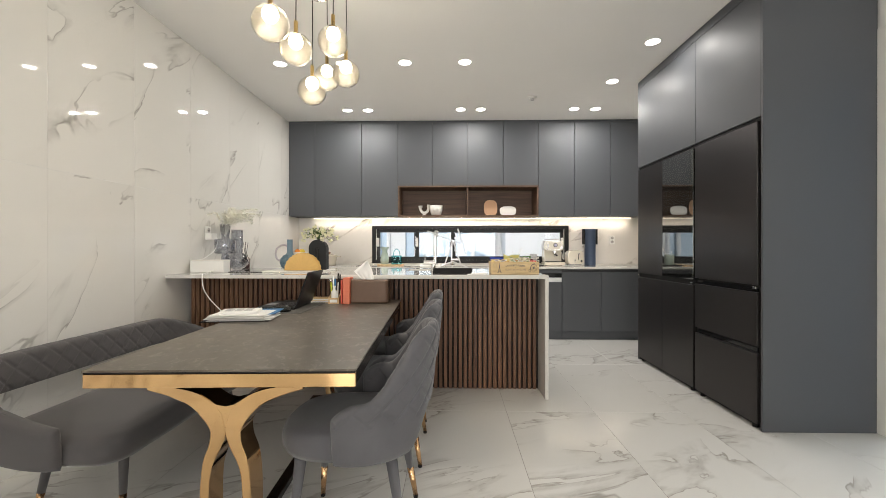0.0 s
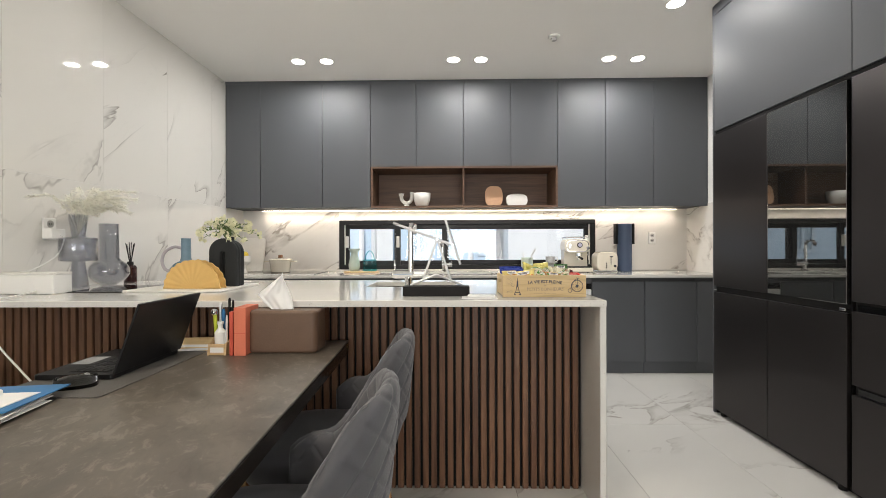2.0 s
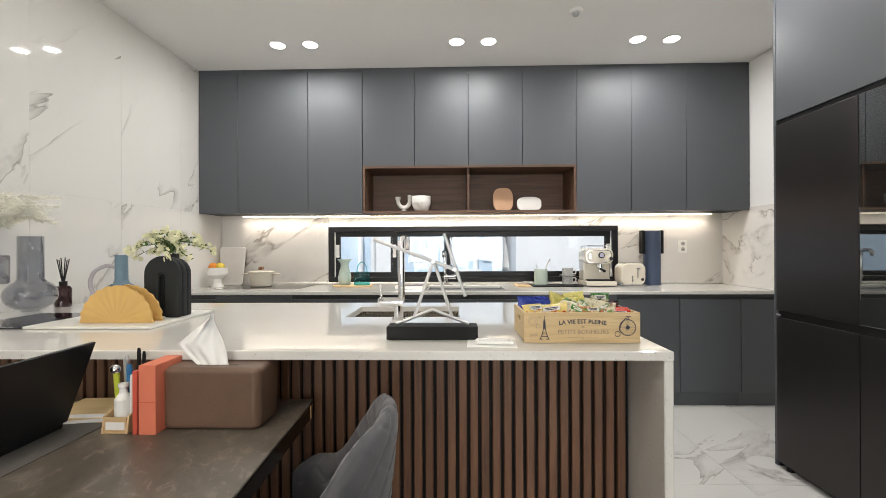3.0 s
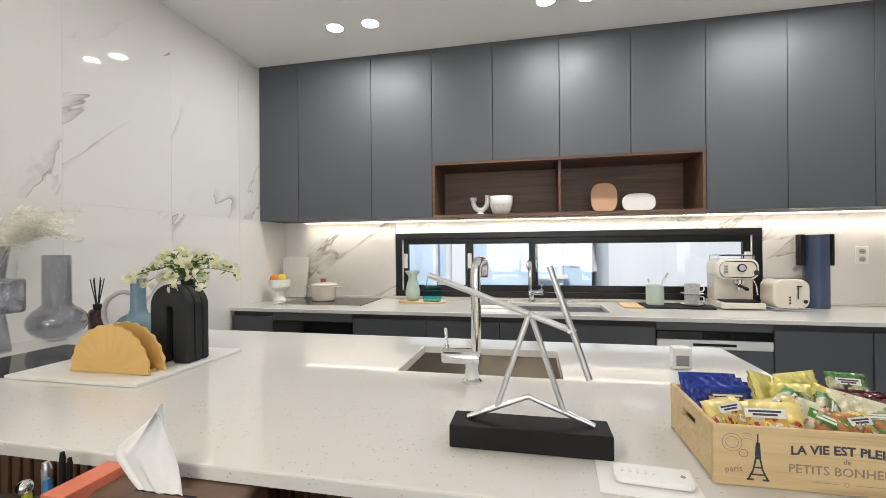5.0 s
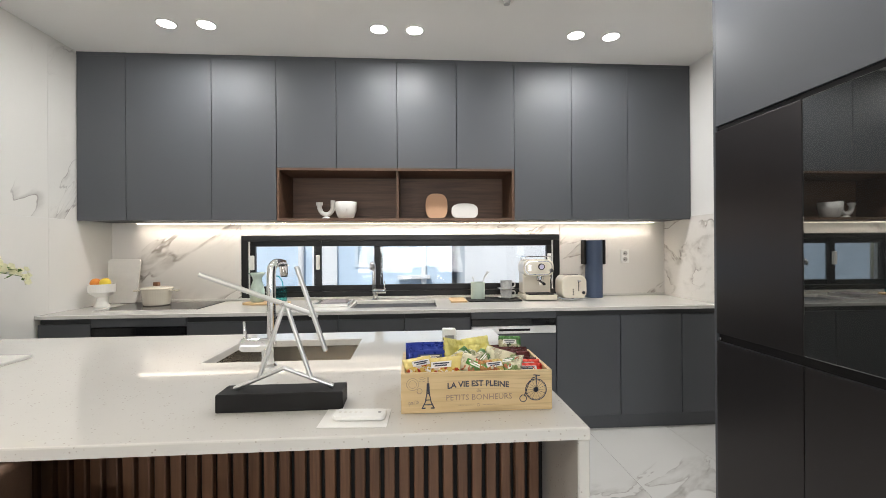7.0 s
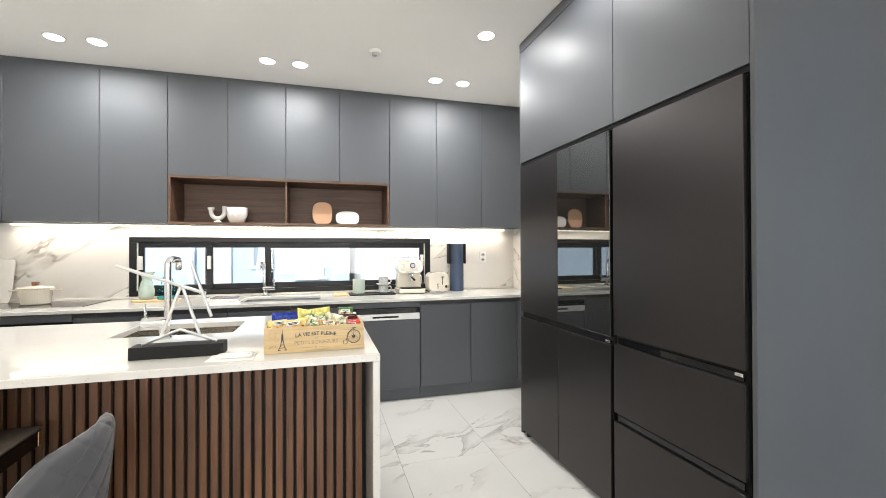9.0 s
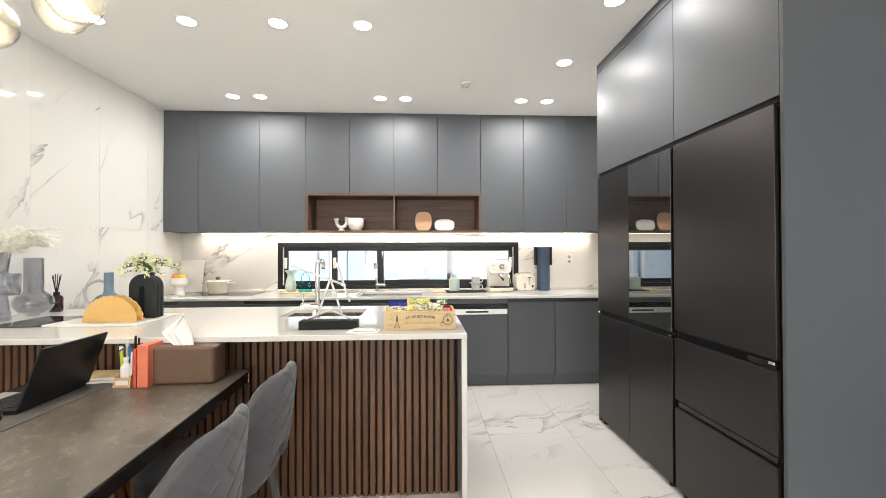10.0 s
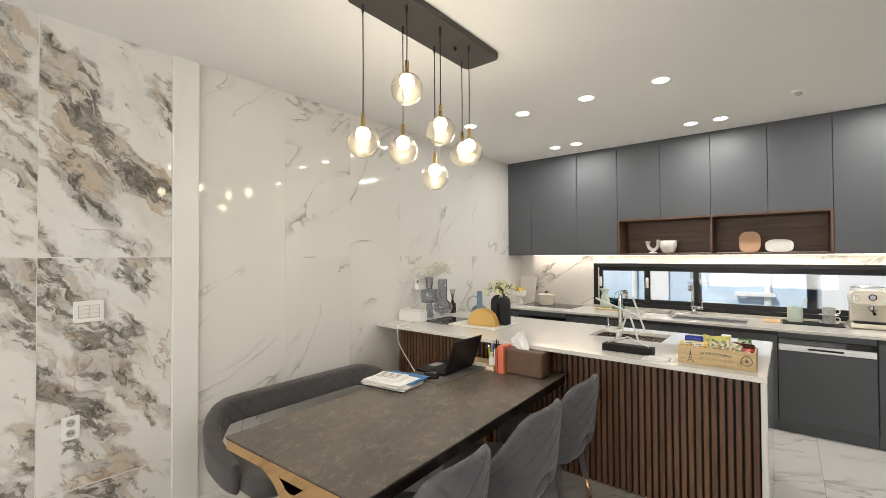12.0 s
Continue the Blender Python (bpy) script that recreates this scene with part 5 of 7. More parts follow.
part("plate", moved(scallop_plate(0.146, 0.006), pose(0, 0.028, 0.001)), M_YELLOW, nh)
part("foot", box(-0.12, 0.12, -0.022, 0.024, 0.0, 0.006), M_YELLOW, nh)


def arch_slab(w, h, slot_w, slot_h, d, n=20):
    """An upright arch with a round-headed slot, with softened edges."""
    out, inn = [], []
    for i in range(n + 1):
        a = math.pi - math.pi * i / n
        out.append((w / 2 * math.cos(a), h - w / 2 + w / 2 * math.sin(a)))
        inn.append((slot_w / 2 * math.cos(a), slot_h - slot_w / 2 + slot_w / 2 * math.sin(a)))
    out = [(-w / 2, 0)] + out + [(w / 2, 0)]
    inn = [(-slot_w / 2, 0)] + inn + [(slot_w / 2, 0)]
    bm = bmesh.new()
    v = [[bm.verts.new((x, y, z)) for x, z in run] for run, y in ((out, -d / 2), (inn, -d / 2), (out, d / 2), (inn, d / 2))]
    for i in range(len(out) - 1):
        bm.faces.new((v[0][i], v[0][i + 1], v[1][i + 1], v[1][i]))
        bm.faces.new((v[2][i + 1], v[2][i], v[3][i], v[3][i + 1]))
        bm.faces.new((v[0][i + 1], v[0][i], v[2][i], v[2][i + 1]))
        bm.faces.new((v[1][i], v[1][i + 1], v[3][i + 1], v[3][i]))
    for i in (0, -1):
        bm.faces.new((v[0][i], v[1][i], v[3][i], v[2][i]))
    bmesh.ops.recalc_face_normals(bm, faces=bm.faces)
    bmesh.ops.bevel(bm, geom=[e for e in bm.edges if e.calc_face_angle(0) > 1.0], offset=0.008, segments=3, affect="EDGES", profile=0.5)
    return bm


av = thing("arch_vase", (-0.958, 3.74, BZ), "matt black ribbed arch-shaped clay vase holding small white flowers", "vase")
for k in range(3):
    part("arch", moved(arch_slab(0.150 - 0.006 * k, 0.258 - 0.004 * k, 0.026, 0.185, 0.030), pose(0.003 * k, -0.046 + 0.031 * k, 0)), M_BLACK_CLAY, av, smooth=False)
part("neck", lathe([(0.022, 0.23), (0.022, 0.268), (0.016, 0.268), (0.016, 0.23)], 20, 0, 0.02), M_BLACK_CLAY, av)
fl = thing("flower_sprig", (-0.972, 3.76, BZ + 0.245), "bunch of small creamy white flowers with green leaves in the vase", "flowers")
rnd = random.Random(11)
stems, leaves, petals = [], [], []
for k in range(40):
    a = rnd.uniform(0, 2 * math.pi)
    s = rnd.uniform(0.03, 0.20)
    h = rnd.uniform(0.03, 0.125) - 0.6 * max(0, s - 0.09)
    tip = Vector((s * math.cos(a) - 0.01, s * 0.75 * math.sin(a), h))
    line = spline([(0, 0, 0), (tip.x * 0.35, tip.y * 0.35, 0.045 + h * 0.4), tuple(tip)], 5)
    stems.append(tube(line, 0.0012, 5))
    for _ in range(7):
        p = line[rnd.randrange(3, len(line))]
        d = Vector((rnd.gauss(0, 1), rnd.gauss(0, 1), rnd.gauss(0.2, 0.6))).normalized() * rnd.uniform(0.014, 0.030)
        w = d.cross(Vector((rnd.gauss(0, 1), rnd.gauss(0, 1), 1))).normalized() * rnd.uniform(0.004, 0.007)
        leaves.append((p, p + d * 0.5 + w, p + d, p + d * 0.5 - w))
    for _ in range(9):
        c = tip + Vector((rnd.gauss(0, 0.009), rnd.gauss(0, 0.009), rnd.gauss(0, 0.008)))
        ax = Vector((rnd.gauss(0, 1), rnd.gauss(0, 1), rnd.gauss(0.6, 0.6))).normalized()
        u = ax.orthogonal().normalized()
        v = ax.cross(u)
        for j in range(5):
            t = j * 2 * math.pi / 5
            d = (u * math.cos(t) + v * math.sin(t)) * 0.0115
            w = (u * -math.sin(t) + v * math.cos(t)) * 0.0052
            petals.append((c, c + d * 0.6 + w + ax * 0.001, c + d + ax * 0.002, c + d * 0.6 - w + ax * 0.001))
part("stem", join(*stems), M_LEAF, fl)
part("foliage", flakes(leaves), M_LEAF, fl)
part("blossom", flakes(petals), M_PETAL, fl)

jg = thing("jug", (-1.255, 3.84, BZ), "blue-grey glazed jug with a round body, slim neck and ring handle", "jug")
part("body", lathe([(0, 0), (0.05, 0.0), (0.075, 0.022), (0.086, 0.058), (0.080, 0.092), (0.058, 0.118), (0.032, 0.133), (0.026, 0.150), (0.025, 0.258), (0.027, 0.262), (0.021, 0.262), (0.020, 0.15), (0, 0.14)], 36), M_BLUE_CLAY, jg, smooth=True)
part("handle", tube(spline([(-0.022, -0.006, 0.205), (-0.055, -0.02, 0.213), (-0.098, -0.035, 0.185), (-0.112, -0.04, 0.135), (-0.100, -0.036, 0.09), (-0.072, -0.026, 0.072)], 6), 0.0085, 10), M_GREY_CLAY, jg, smooth=True)


def bar_faucet(name, loc, rz, label, h, lever_left):
    f = thing(name, loc, label, "faucet", rz=rz)
    part("base", lathe([(0, 0), (0.028, 0), (0.028, 0.004), (0.021, 0.012), (0.020, 0.06), (0, 0.06)], 28), M_CHROME, f, smooth=False)
    sgn = -1 if lever_left else 1
    part("body", moved(lathe([(0, -0.055), (0.020, -0.055), (0.022, -0.050), (0.022, 0.048), (0.020, 0.052), (0, 0.052)], 28), pose(sgn * 0.03 + 0.0, 0, 0.072, 0, 90, 0)), M_CHROME, f)
    part("lever", tube([(sgn * 0.072, 0, 0.09), (sgn * 0.076, 0, 0.15)], [0.0055, 0.0045], 10), M_CHROME, f, smooth=True)
    part("spout", tube(spline([(0.012, 0, 0.075), (0.012, 0, h * 0.5), (0.012, 0, h - 0.035), (0.014, 0.010, h - 0.010), (0.018, 0.035, h), (0.024, 0.085, h - 0.004)], 6), 0.0145, 16), M_CHROME, f, smooth=True)
    part("nozzle", tube([(0.024, 0.080, h - 0.004), (0.0245, 0.090, h - 0.012), (0.025, 0.094, h - 0.045)], [0.015, 0.015, 0.013], 14), M_CHROME, f, smooth=True)
    part("aerator", lathe([(0, 0), (0.011, 0), (0.011, 0.004), (0, 0.004)], 14, 0.025, 0.094, h - 0.050), M_BLACK, f)
    return f


bar_faucet("faucet", (0.038, 3.702, IZ), 0, "tall chrome pull-out faucet beside the island sink", 0.34, True)
bar_faucet("faucet", (0.20, 5.775, BCZ + 0.0005), 180, "chrome faucet behind the back sink", 0.30, True)

ks = thing("kinetic_sculpture", (0.198, 3.34, IZ), "silver rod balance sculpture on a black block base", "sculpture")
part("base", box(-0.148, 0.148, -0.037, 0.037, 0, 0.043, 0.002), M_BLACK, ks, "matt black block base")
for nm, a, b, r in (("strut", (-0.118, 0, 0.046), (0.001, 0, 0.094), 0.0052), ("strut", (-0.001, 0, 0.094), (0.120, 0, 0.046), 0.0052),
                    ("upright", (-0.060, 0.0, 0.070), (0.004, 0.0, 0.256), 0.0055), ("upright", (0.065, 0.0, 0.068), (0.004, 0.0, 0.256), 0.0055),
                    ("arm", (-0.192, -0.014, 0.326), (0.086, -0.014, 0.222), 0.0060), ("arm", (0.040, -0.030, 0.344), (0.108, -0.030, 0.140), 0.0058)):
    part(nm, tube([a, b], r, 14), M_ALU, ks)
part("pivot", tube([(0.004, 0.008, 0.252), (0.004, -0.020, 0.252)], 0.004, 10), M_CHROME, ks)
part("pivot", tube([(0.073, -0.010, 0.227), (0.073, -0.036, 0.227)], 0.004, 10), M_CHROME, ks)
tagged(link("paper_sheet", moved(box(-0.075, 0.075, -0.052, 0.052, 0, 0.0012), pose(0.385, 3.248, IZ, 0, 0, -3)), M_PAPER), "small white paper sheet lying on the island", "paper")
ph = thing("remote_control", (0.394, 3.252, IZ + 0.0017), "slim white remote control lying on the paper", "remote control", rz=-4)
part("body", slab(round_rect(0.118, 0.050, 0.012), 0, 0.010, 0.003), M_PLASTIC, ph)
for i in range(5):
    part("button", slab([(x + -0.045 + 0.012 * i, y) for x, y in round_rect(0.006, 0.010, 0.002, 3)], 0.0102, 0.0112), M_CERAMIC, ph)
part("lens", lathe([(0, 0.0102), (0.004, 0.0102), (0.004, 0.0108), (0, 0.0108)], 12, 0.045, 0), M_LATCH, ph)
dv = thing("sensor_clock", (0.655, 3.95, IZ), "small white desk device with a grey square screen", "device")
part("body", box(-0.027, 0.027, -0.02, 0.02, 0, 0.068, 0.006, 2), M_PLASTIC, dv)
part("screen", box(-0.018, 0.018, -0.0215, -0.0202, 0.012, 0.044, 0.0005), M_LATCH, dv, "grey screen")

# snack crate
cr = thing("snack_crate", (0.666, 3.369, IZ), "pale pine crate printed with French words and filled with snacks", "crate")
W, D, H = 0.358, 0.212, 0.094
part("front", box(-W / 2, W / 2, -D / 2, -D / 2 + 0.008, 0.0, H, 0.001), M_PINE, cr)
part("back", box(-W / 2, W / 2, D / 2 - 0.008, D / 2, 0.0, H, 0.001), M_PINE, cr)
part("bottom", box(-W / 2 + 0.008, W / 2 - 0.008, -D / 2 + 0.0081, D / 2 - 0.0081, 0.0, 0.006), M_PINE, cr)
for s in (-1, 1):
    x0, x1 = sorted((s * W / 2, s * (W / 2 - 0.008)))
    y0, y1 = -D / 2 + 0.0082, D / 2 - 0.0082
    part("end", join(box(x0, x1, y0, y1, 0.0062, 0.055), box(x0, x1, y0, y1, 0.072, H), box(x0, x1, y0, -0.032, 0.055, 0.072), box(x0, x1, 0.032, y1, 0.055, 0.072)), M_PINE, cr)
lettering("print", "LA VIE EST PLEINE", 0.0185, pose(0.002, -D / 2 - 0.0003, 0.066, 90, 0, 0), M_INK, cr, "dark printed words", arc=0.9, weight=0.00045)
lettering("print", "de", 0.011, pose(0.003, -D / 2 - 0.0003, 0.050, 90, 0, 0), M_INK_PALE, cr)
lettering("print", "PETITS BONHEURS", 0.0188, pose(0.004, -D / 2 - 0.0003, 0.034, 90, 0, 0), M_INK_PALE, cr, "worn brown printed words")
lettering("print", "paris", 0.013, pose(-0.150, -D / 2 - 0.0003, 0.026, 90, -8, 0), M_INK_PALE, cr)
yf = -D / 2 - 0.0006


def strip(pts, w):
    """A thin printed line on the crate's front."""
    bm = bmesh.new()
    P = [Vector(p) for p in pts]
    run = []
    for i, p in enumerate(P):
        d = (P[min(i + 1, len(P) - 1)] - P[max(i - 1, 0)]).normalized()
        n = Vector((-d.y, d.x)) * w / 2
        run.append((bm.verts.new((p.x + n.x, yf, p.y + n.y)), bm.verts.new((p.x - n.x, yf, p.y - n.y))))
    for a, b in zip(run, run[1:]):
        bm.faces.new((a[0], a[1], b[1], b[0]))
    return bm


def circle(cx, cz, r, n=28):
    return [(cx + r * math.cos(2 * math.pi * i / n), cz + r * math.sin(2 * math.pi * i / n)) for i in range(n + 1)]


tower = [strip([(-0.128, 0.012), (-0.120, 0.026), (-0.1155, 0.045), (-0.1140, 0.070)], 0.0030), strip([(-0.096, 0.012), (-0.104, 0.026), (-0.1085, 0.045), (-0.1100, 0.070)], 0.0030),
         strip([(-0.112, 0.066), (-0.112, 0.084)], 0.0022), strip([(-0.124, 0.020), (-0.100, 0.020)], 0.0024), strip([(-0.119, 0.031), (-0.105, 0.031)], 0.0024), strip([(-0.116, 0.046), (-0.108, 0.046)], 0.0022), strip([(-0.112, 0.044), (-0.112, 0.070)], 0.003), strip([(-0.130, 0.012), (-0.119, 0.012)], 0.003), strip([(-0.105, 0.012), (-0.094, 0.012)], 0.003)]
tower_bm = join(*tower)
for v in tower_bm.verts:
    v.co.x = -0.116 + (v.co.x + 0.112) * 0.86
part("print", tower_bm, M_INK, cr, "printed tower drawing")
part("print", join(strip([(-0.045, 0.0165), (-0.008, 0.0160)], 0.0007), strip([(0.012, 0.0160), (0.050, 0.0165)], 0.0007), strip(circle(0.002, 0.0162, 0.0032, 12), 0.0009)), M_INK_PALE, cr, "worn printed ornament")
bike = [strip(circle(0.140, 0.048, 0.025), 0.0022), strip(circle(0.140, 0.048, 0.0225), 0.0008), strip(circle(0.109, 0.028, 0.008), 0.0020), strip(circle(0.140, 0.048, 0.004), 0.004), strip([(0.112, 0.034), (0.122, 0.062), (0.132, 0.076), (0.140, 0.078)], 0.0024), strip([(0.140, 0.052), (0.142, 0.082)], 0.0022), strip([(0.134, 0.083), (0.150, 0.081)], 0.0026)]
bike += [strip([(0.140, 0.048), (0.140 + 0.024 * math.cos(a), 0.048 + 0.024 * math.sin(a))], 0.0007) for a in (k * math.pi / 8 for k in range(16))]
part("print", join(*bike), M_INK, cr, "printed old bicycle drawing")
part("print", join(strip(circle(-0.152, 0.068, 0.014), 0.0010), strip(circle(-0.152, 0.068, 0.009), 0.0008), strip(circle(-0.136, 0.052, 0.006), 0.0012), *[strip([(-0.138, 0.074 + 0.004 * k), (-0.130, 0.076 + 0.004 * k), (-0.122, 0.073 + 0.004 * k)], 0.0008) for k in range(3)]), M_INK_PALE, cr, "printed postmark")


def packet(name, loc, rot, w, h, d, material, label, band=None):
    """A pillow-shaped foil packet with crimped ends and a coloured band."""
    p = thing(name, loc, label, "snack", "snacks in the crate")
    p.rotation_euler = [radians(a) for a in rot]
    bm = bmesh.new()
    nx, ny = 22, 16
    top, bot = [], []
    rr = random.Random(int(abs(loc[0]) * 9973 + abs(loc[1]) * 7919 + loc[2] * 31))
    ph = rr.uniform(0, 6)
    for i in range(nx + 1):
        a, b = [], []
        for j in range(ny + 1):
            u, v = i / nx * 2 - 1, j / ny * 2 - 1
            e = max(0.0, 1 - abs(u) ** 4) * max(0.0, 1 - abs(v) ** 3)
            z = d / 2 * e ** 0.6 + (0.0026 * math.sin(8 * u + 5 * v + ph) * math.sin(4 * v - 7 * u + ph) + rr.gauss(0, 0.0007)) * (e > 0.02)
            rip = 0.0012 * math.sin(j * 1.9) * (abs(u) > 0.8)
            a.append(bm.verts.new((u * w / 2, v * h / 2, z + rip + 0.0004)))
            b.append(bm.verts.new((u * w / 2, v * h / 2, -z + rip - 0.0004)))
        top.append(a)
        bot.append(b)
    for i in range(nx):
        for j in range(ny):
            bm.faces.new((top[i][j], top[i + 1][j], top[i + 1][j + 1], top[i][j + 1]))
            bm.faces.new((bot[i][j + 1], bot[i + 1][j + 1], bot[i + 1][j], bot[i][j]))
    bm.faces.ensure_lookup_table()
    part("foil", bm, material, p, smooth=True)
    if band:
        part("print_bar", box(-w * 0.30, w * 0.30, h * 0.10, h * 0.30, d / 2 + 0.0012, d / 2 + 0.0020), band, p, "coloured print block")
        for row, half in ((0.235, 0.24), (0.165, 0.18)):
            part("print_line", box(-w * half, w * half, h * (row - 0.022), h * (row + 0.022), d / 2 + 0.0022, d / 2 + 0.0026), M_INK if band is M_PAPER else M_PAPER, p)
        part("print_spot", lathe([(0, d / 2 + 0.0009), (h * 0.10, d / 2 + 0.0009), (h * 0.1, d / 2 + 0.0012), (0, d / 2 + 0.0012)], 14, w * 0.20, -h * 0.10), M_PAPER, p)
    return p


def candy_bag(name):
    """Yellow film above, a clear window full of small coloured sweets below."""
    m = plain(name, (0.74, 0.60, 0.22), 0.25, 0.1, vary=0.1, scale=25)
    n, l = m.node_tree.nodes, m.node_tree.links
    b = n["Principled BSDF"]
    base = b.inputs["Base Color"].links[0].from_socket
    v = coords(n, l)
    sep = n.new("ShaderNodeSeparateXYZ")
    l.new(v, sep.inputs[0])
    cell = n.new("ShaderNodeTexVoronoi")
    cell.inputs["Scale"].default_value = 130
    l.new(v, cell.inputs["Vector"])
    rgb = n.new("ShaderNodeSeparateColor")
    l.new(cell.outputs["Color"], rgb.inputs[0])
    sweet = blend(n, l, remap(n, l, rgb.outputs[0], 0.35, 0.40), (0.62, 0.22, 0.03), (0.70, 0.48, 0.12))
    sweet = blend(n, l, remap(n, l, rgb.outputs[1], 0.72, 0.76), sweet, (0.78, 0.70, 0.55))
    sweet = blend(n, l, remap(n, l, rgb.outputs[2], 0.86, 0.88), sweet, (0.45, 0.05, 0.02))
    low = remap(n, l, calc(n, l, "ADD", sep.outputs[1], calc(n, l, "MULTIPLY", noise_of(n, l, v, 30, 2), 0.02)), 0.016, 0.019, 1, 0)
    l.new(blend(n, l, low, base, sweet), b.inputs["Base Color"])
    return m


def foil(name, col, rough=0.28, print_col=None, other=(0.8, 0.78, 0.7)):
    """Foil film; with a print colour, blotches and small marks in two more colours lie on it."""
    m = plain(name, col, rough, 0.3, vary=0.18, scale=30)
    if print_col:
        n, l = m.node_tree.nodes, m.node_tree.links
        b = n["Principled BSDF"]
        base = b.inputs["Base Color"].links[0].from_socket
        v = coords(n, l, spread=3.0)
        blot = remap(n, l, noise_of(n, l, v, 17, 2, 0.4), 0.50, 0.54, 0, 1, True)
        mark = remap(n, l, noise_of(n, l, v, 48, 3, 0.8), 0.60, 0.64, 0, 1, True)
        c = blend(n, l, blot, base, print_col)
        l.new(blend(n, l, mark, c, other), b.inputs["Base Color"])
    return m


F_LIME = foil("lime_plastic", (0.55, 0.60, 0.06), 0.4)
F_BLUE, F_GOLD, F_YELLOW = foil("blue_foil", (0.015, 0.04, 0.30)), candy_bag("candy_bag_film"), foil("yellow_foil", (0.80, 0.72, 0.24), 0.22)
F_GREEN, F_BROWN, F_RED, F_WHITE, F_ORANGE = foil("green_foil", (0.08, 0.20, 0.06), print_col=(0.55, 0.52, 0.36), other=(0.05, 0.05, 0.03)), foil("maroon_foil", (0.085, 0.012, 0.012)), foil("red_foil", (0.62, 0.04, 0.02)), foil("pearl_foil", (0.64, 0.60, 0.44), print_col=(0.20, 0.28, 0.10), other=(0.50, 0.16, 0.08)), foil("orange_bag", (0.58, 0.28, 0.10), print_col=(0.70, 0.55, 0.18), other=(0.45, 0.08, 0.03))
F_LEAFPRINT = foil("leaf_green_film", (0.10, 0.30, 0.06))
CX, CY, CZ = 0.666, 3.369, IZ
for k in range(4):
    packet("snack_packet", (CX - 0.118 + 0.004 * k, CY + 0.068 - 0.016 * k, CZ + 0.082 + 0.003 * (3 - k)), (62, 0, 3), 0.105, 0.075, 0.009, F_BLUE, "glossy blue foil snack packet standing in the crate", M_NAVY)
HEAP = [(-0.132, -0.046, 0.084, 52, 26, 1.05, F_GOLD, M_PAPER), (-0.078, -0.056, 0.080, 48, -24, 1.20, F_GOLD, M_PAPER), (-0.110, -0.012, 0.074, 40, -6, 1.0, F_ORANGE, None), (-0.055, -0.022, 0.082, 58, -34, 1.0, F_GOLD, M_RED),
        (-0.040, 0.040, 0.108, 66, 38, 1.05, F_YELLOW, None), (-0.014, 0.020, 0.102, 60, -24, 0.95, F_YELLOW, None), (0.020, 0.050, 0.110, 70, 12, 1.0, F_YELLOW, None), (0.046, 0.030, 0.098, 50, -44, 0.9, F_YELLOW, None),
        (-0.024, -0.024, 0.092, 52, 34, 1.05, F_GREEN, M_PAPER), (0.000, -0.060, 0.080, 46, -20, 1.15, F_WHITE, F_LEAFPRINT), (0.028, -0.034, 0.092, 58, 48, 1.0, F_GREEN, F_WHITE), (0.048, -0.060, 0.080, 48, 22, 1.0, F_ORANGE, M_PAPER),
        (0.066, -0.022, 0.092, 62, -30, 1.05, F_WHITE, None), (0.086, -0.052, 0.086, 58, -40, 1.0, F_WHITE, F_GREEN), (0.010, 0.010, 0.094, 40, 70, 0.9, F_WHITE, None)]
for k, (dx, dy, dz, rx, rz, big, m, b) in enumerate(HEAP):
    packet("snack_packet", (CX + dx, CY + dy, CZ + dz), (rx + 12 * math.sin(k * 2.3), 20 * math.sin(k * 3.7), rz * 1.2), 0.078 * big, 0.064 * big, 0.022, m, "crinkled %s snack bag in the crate" % {F_GOLD: "yellow candy-window", F_ORANGE: "orange", F_YELLOW: "bright yellow", F_GREEN: "green", F_WHITE: "pearl white"}[m], b)
for k in range(6):
    packet("snack_stick", (CX + 0.088 + 0.010 * (k % 2), CY + 0.080 - 0.020 * k, CZ + 0.094 - 0.001 * k), (58, 5 * math.sin(k * 2.9), 8 - 6 * (k % 3)), 0.135, 0.040, 0.012, F_BROWN, "long maroon foil stick packet in the crate", None)
for k in range(2):
    packet("snack_packet", (CX + 0.130, CY - 0.068 + 0.020 * k, CZ + 0.076 + 0.004 * k), (56, 0, -4), 0.075, 0.052, 0.014, F_RED, "bright red foil snack packet in the crate", M_PAPER)
packet("snack_packet", (CX + 0.120, CY + 0.082, CZ + 0.108), (68, 0, -10), 0.062, 0.058, 0.014, F_GREEN, "green and white foil snack packet in the crate", M_PAPER)

# ---- on the back worktop ----
KZ = BCZ + 0.0005
hb = thing("induction_hob", (-1.34, 5.56, KZ), "wide black glass induction hob on the back worktop", "hob")
part("glass", box(-0.34, 0.34, -0.23, 0.23, 0, 0.005, 0.0015), M_BLACK_GLASS, hb)
for y_ in (-0.234, 0.2305):
    part("rim", box(-0.342, 0.342, y_, y_ + 0.0035, 0, 0.0055), M_STEEL, hb)
pot = thing("cooking_pot", (-1.42, 5.60, KZ + 0.0055), "cream enamel cooking pot with a flat lid and wooden knob", "pot")
part("body", lathe([(0, 0), (0.082, 0), (0.088, 0.006), (0.104, 0.118), (0.107, 0.121), (0.100, 0.122), (0.084, 0.012), (0, 0.010)], 40), M_CREAM, pot, smooth=False)
lid = part("lid", lathe([(0.109, 0.1225), (0.109, 0.127), (0.100, 0.133), (0.03, 0.142), (0, 0.143)], 40), M_CREAM, pot)
part("knob", box(-0.018, 0.018, -0.018, 0.018, 0.1435, 0.172, 0.005, 2), timber("walnut_knob", (0.12, 0.05, 0.02), (0.22, 0.10, 0.05)), lid, "wooden knob")
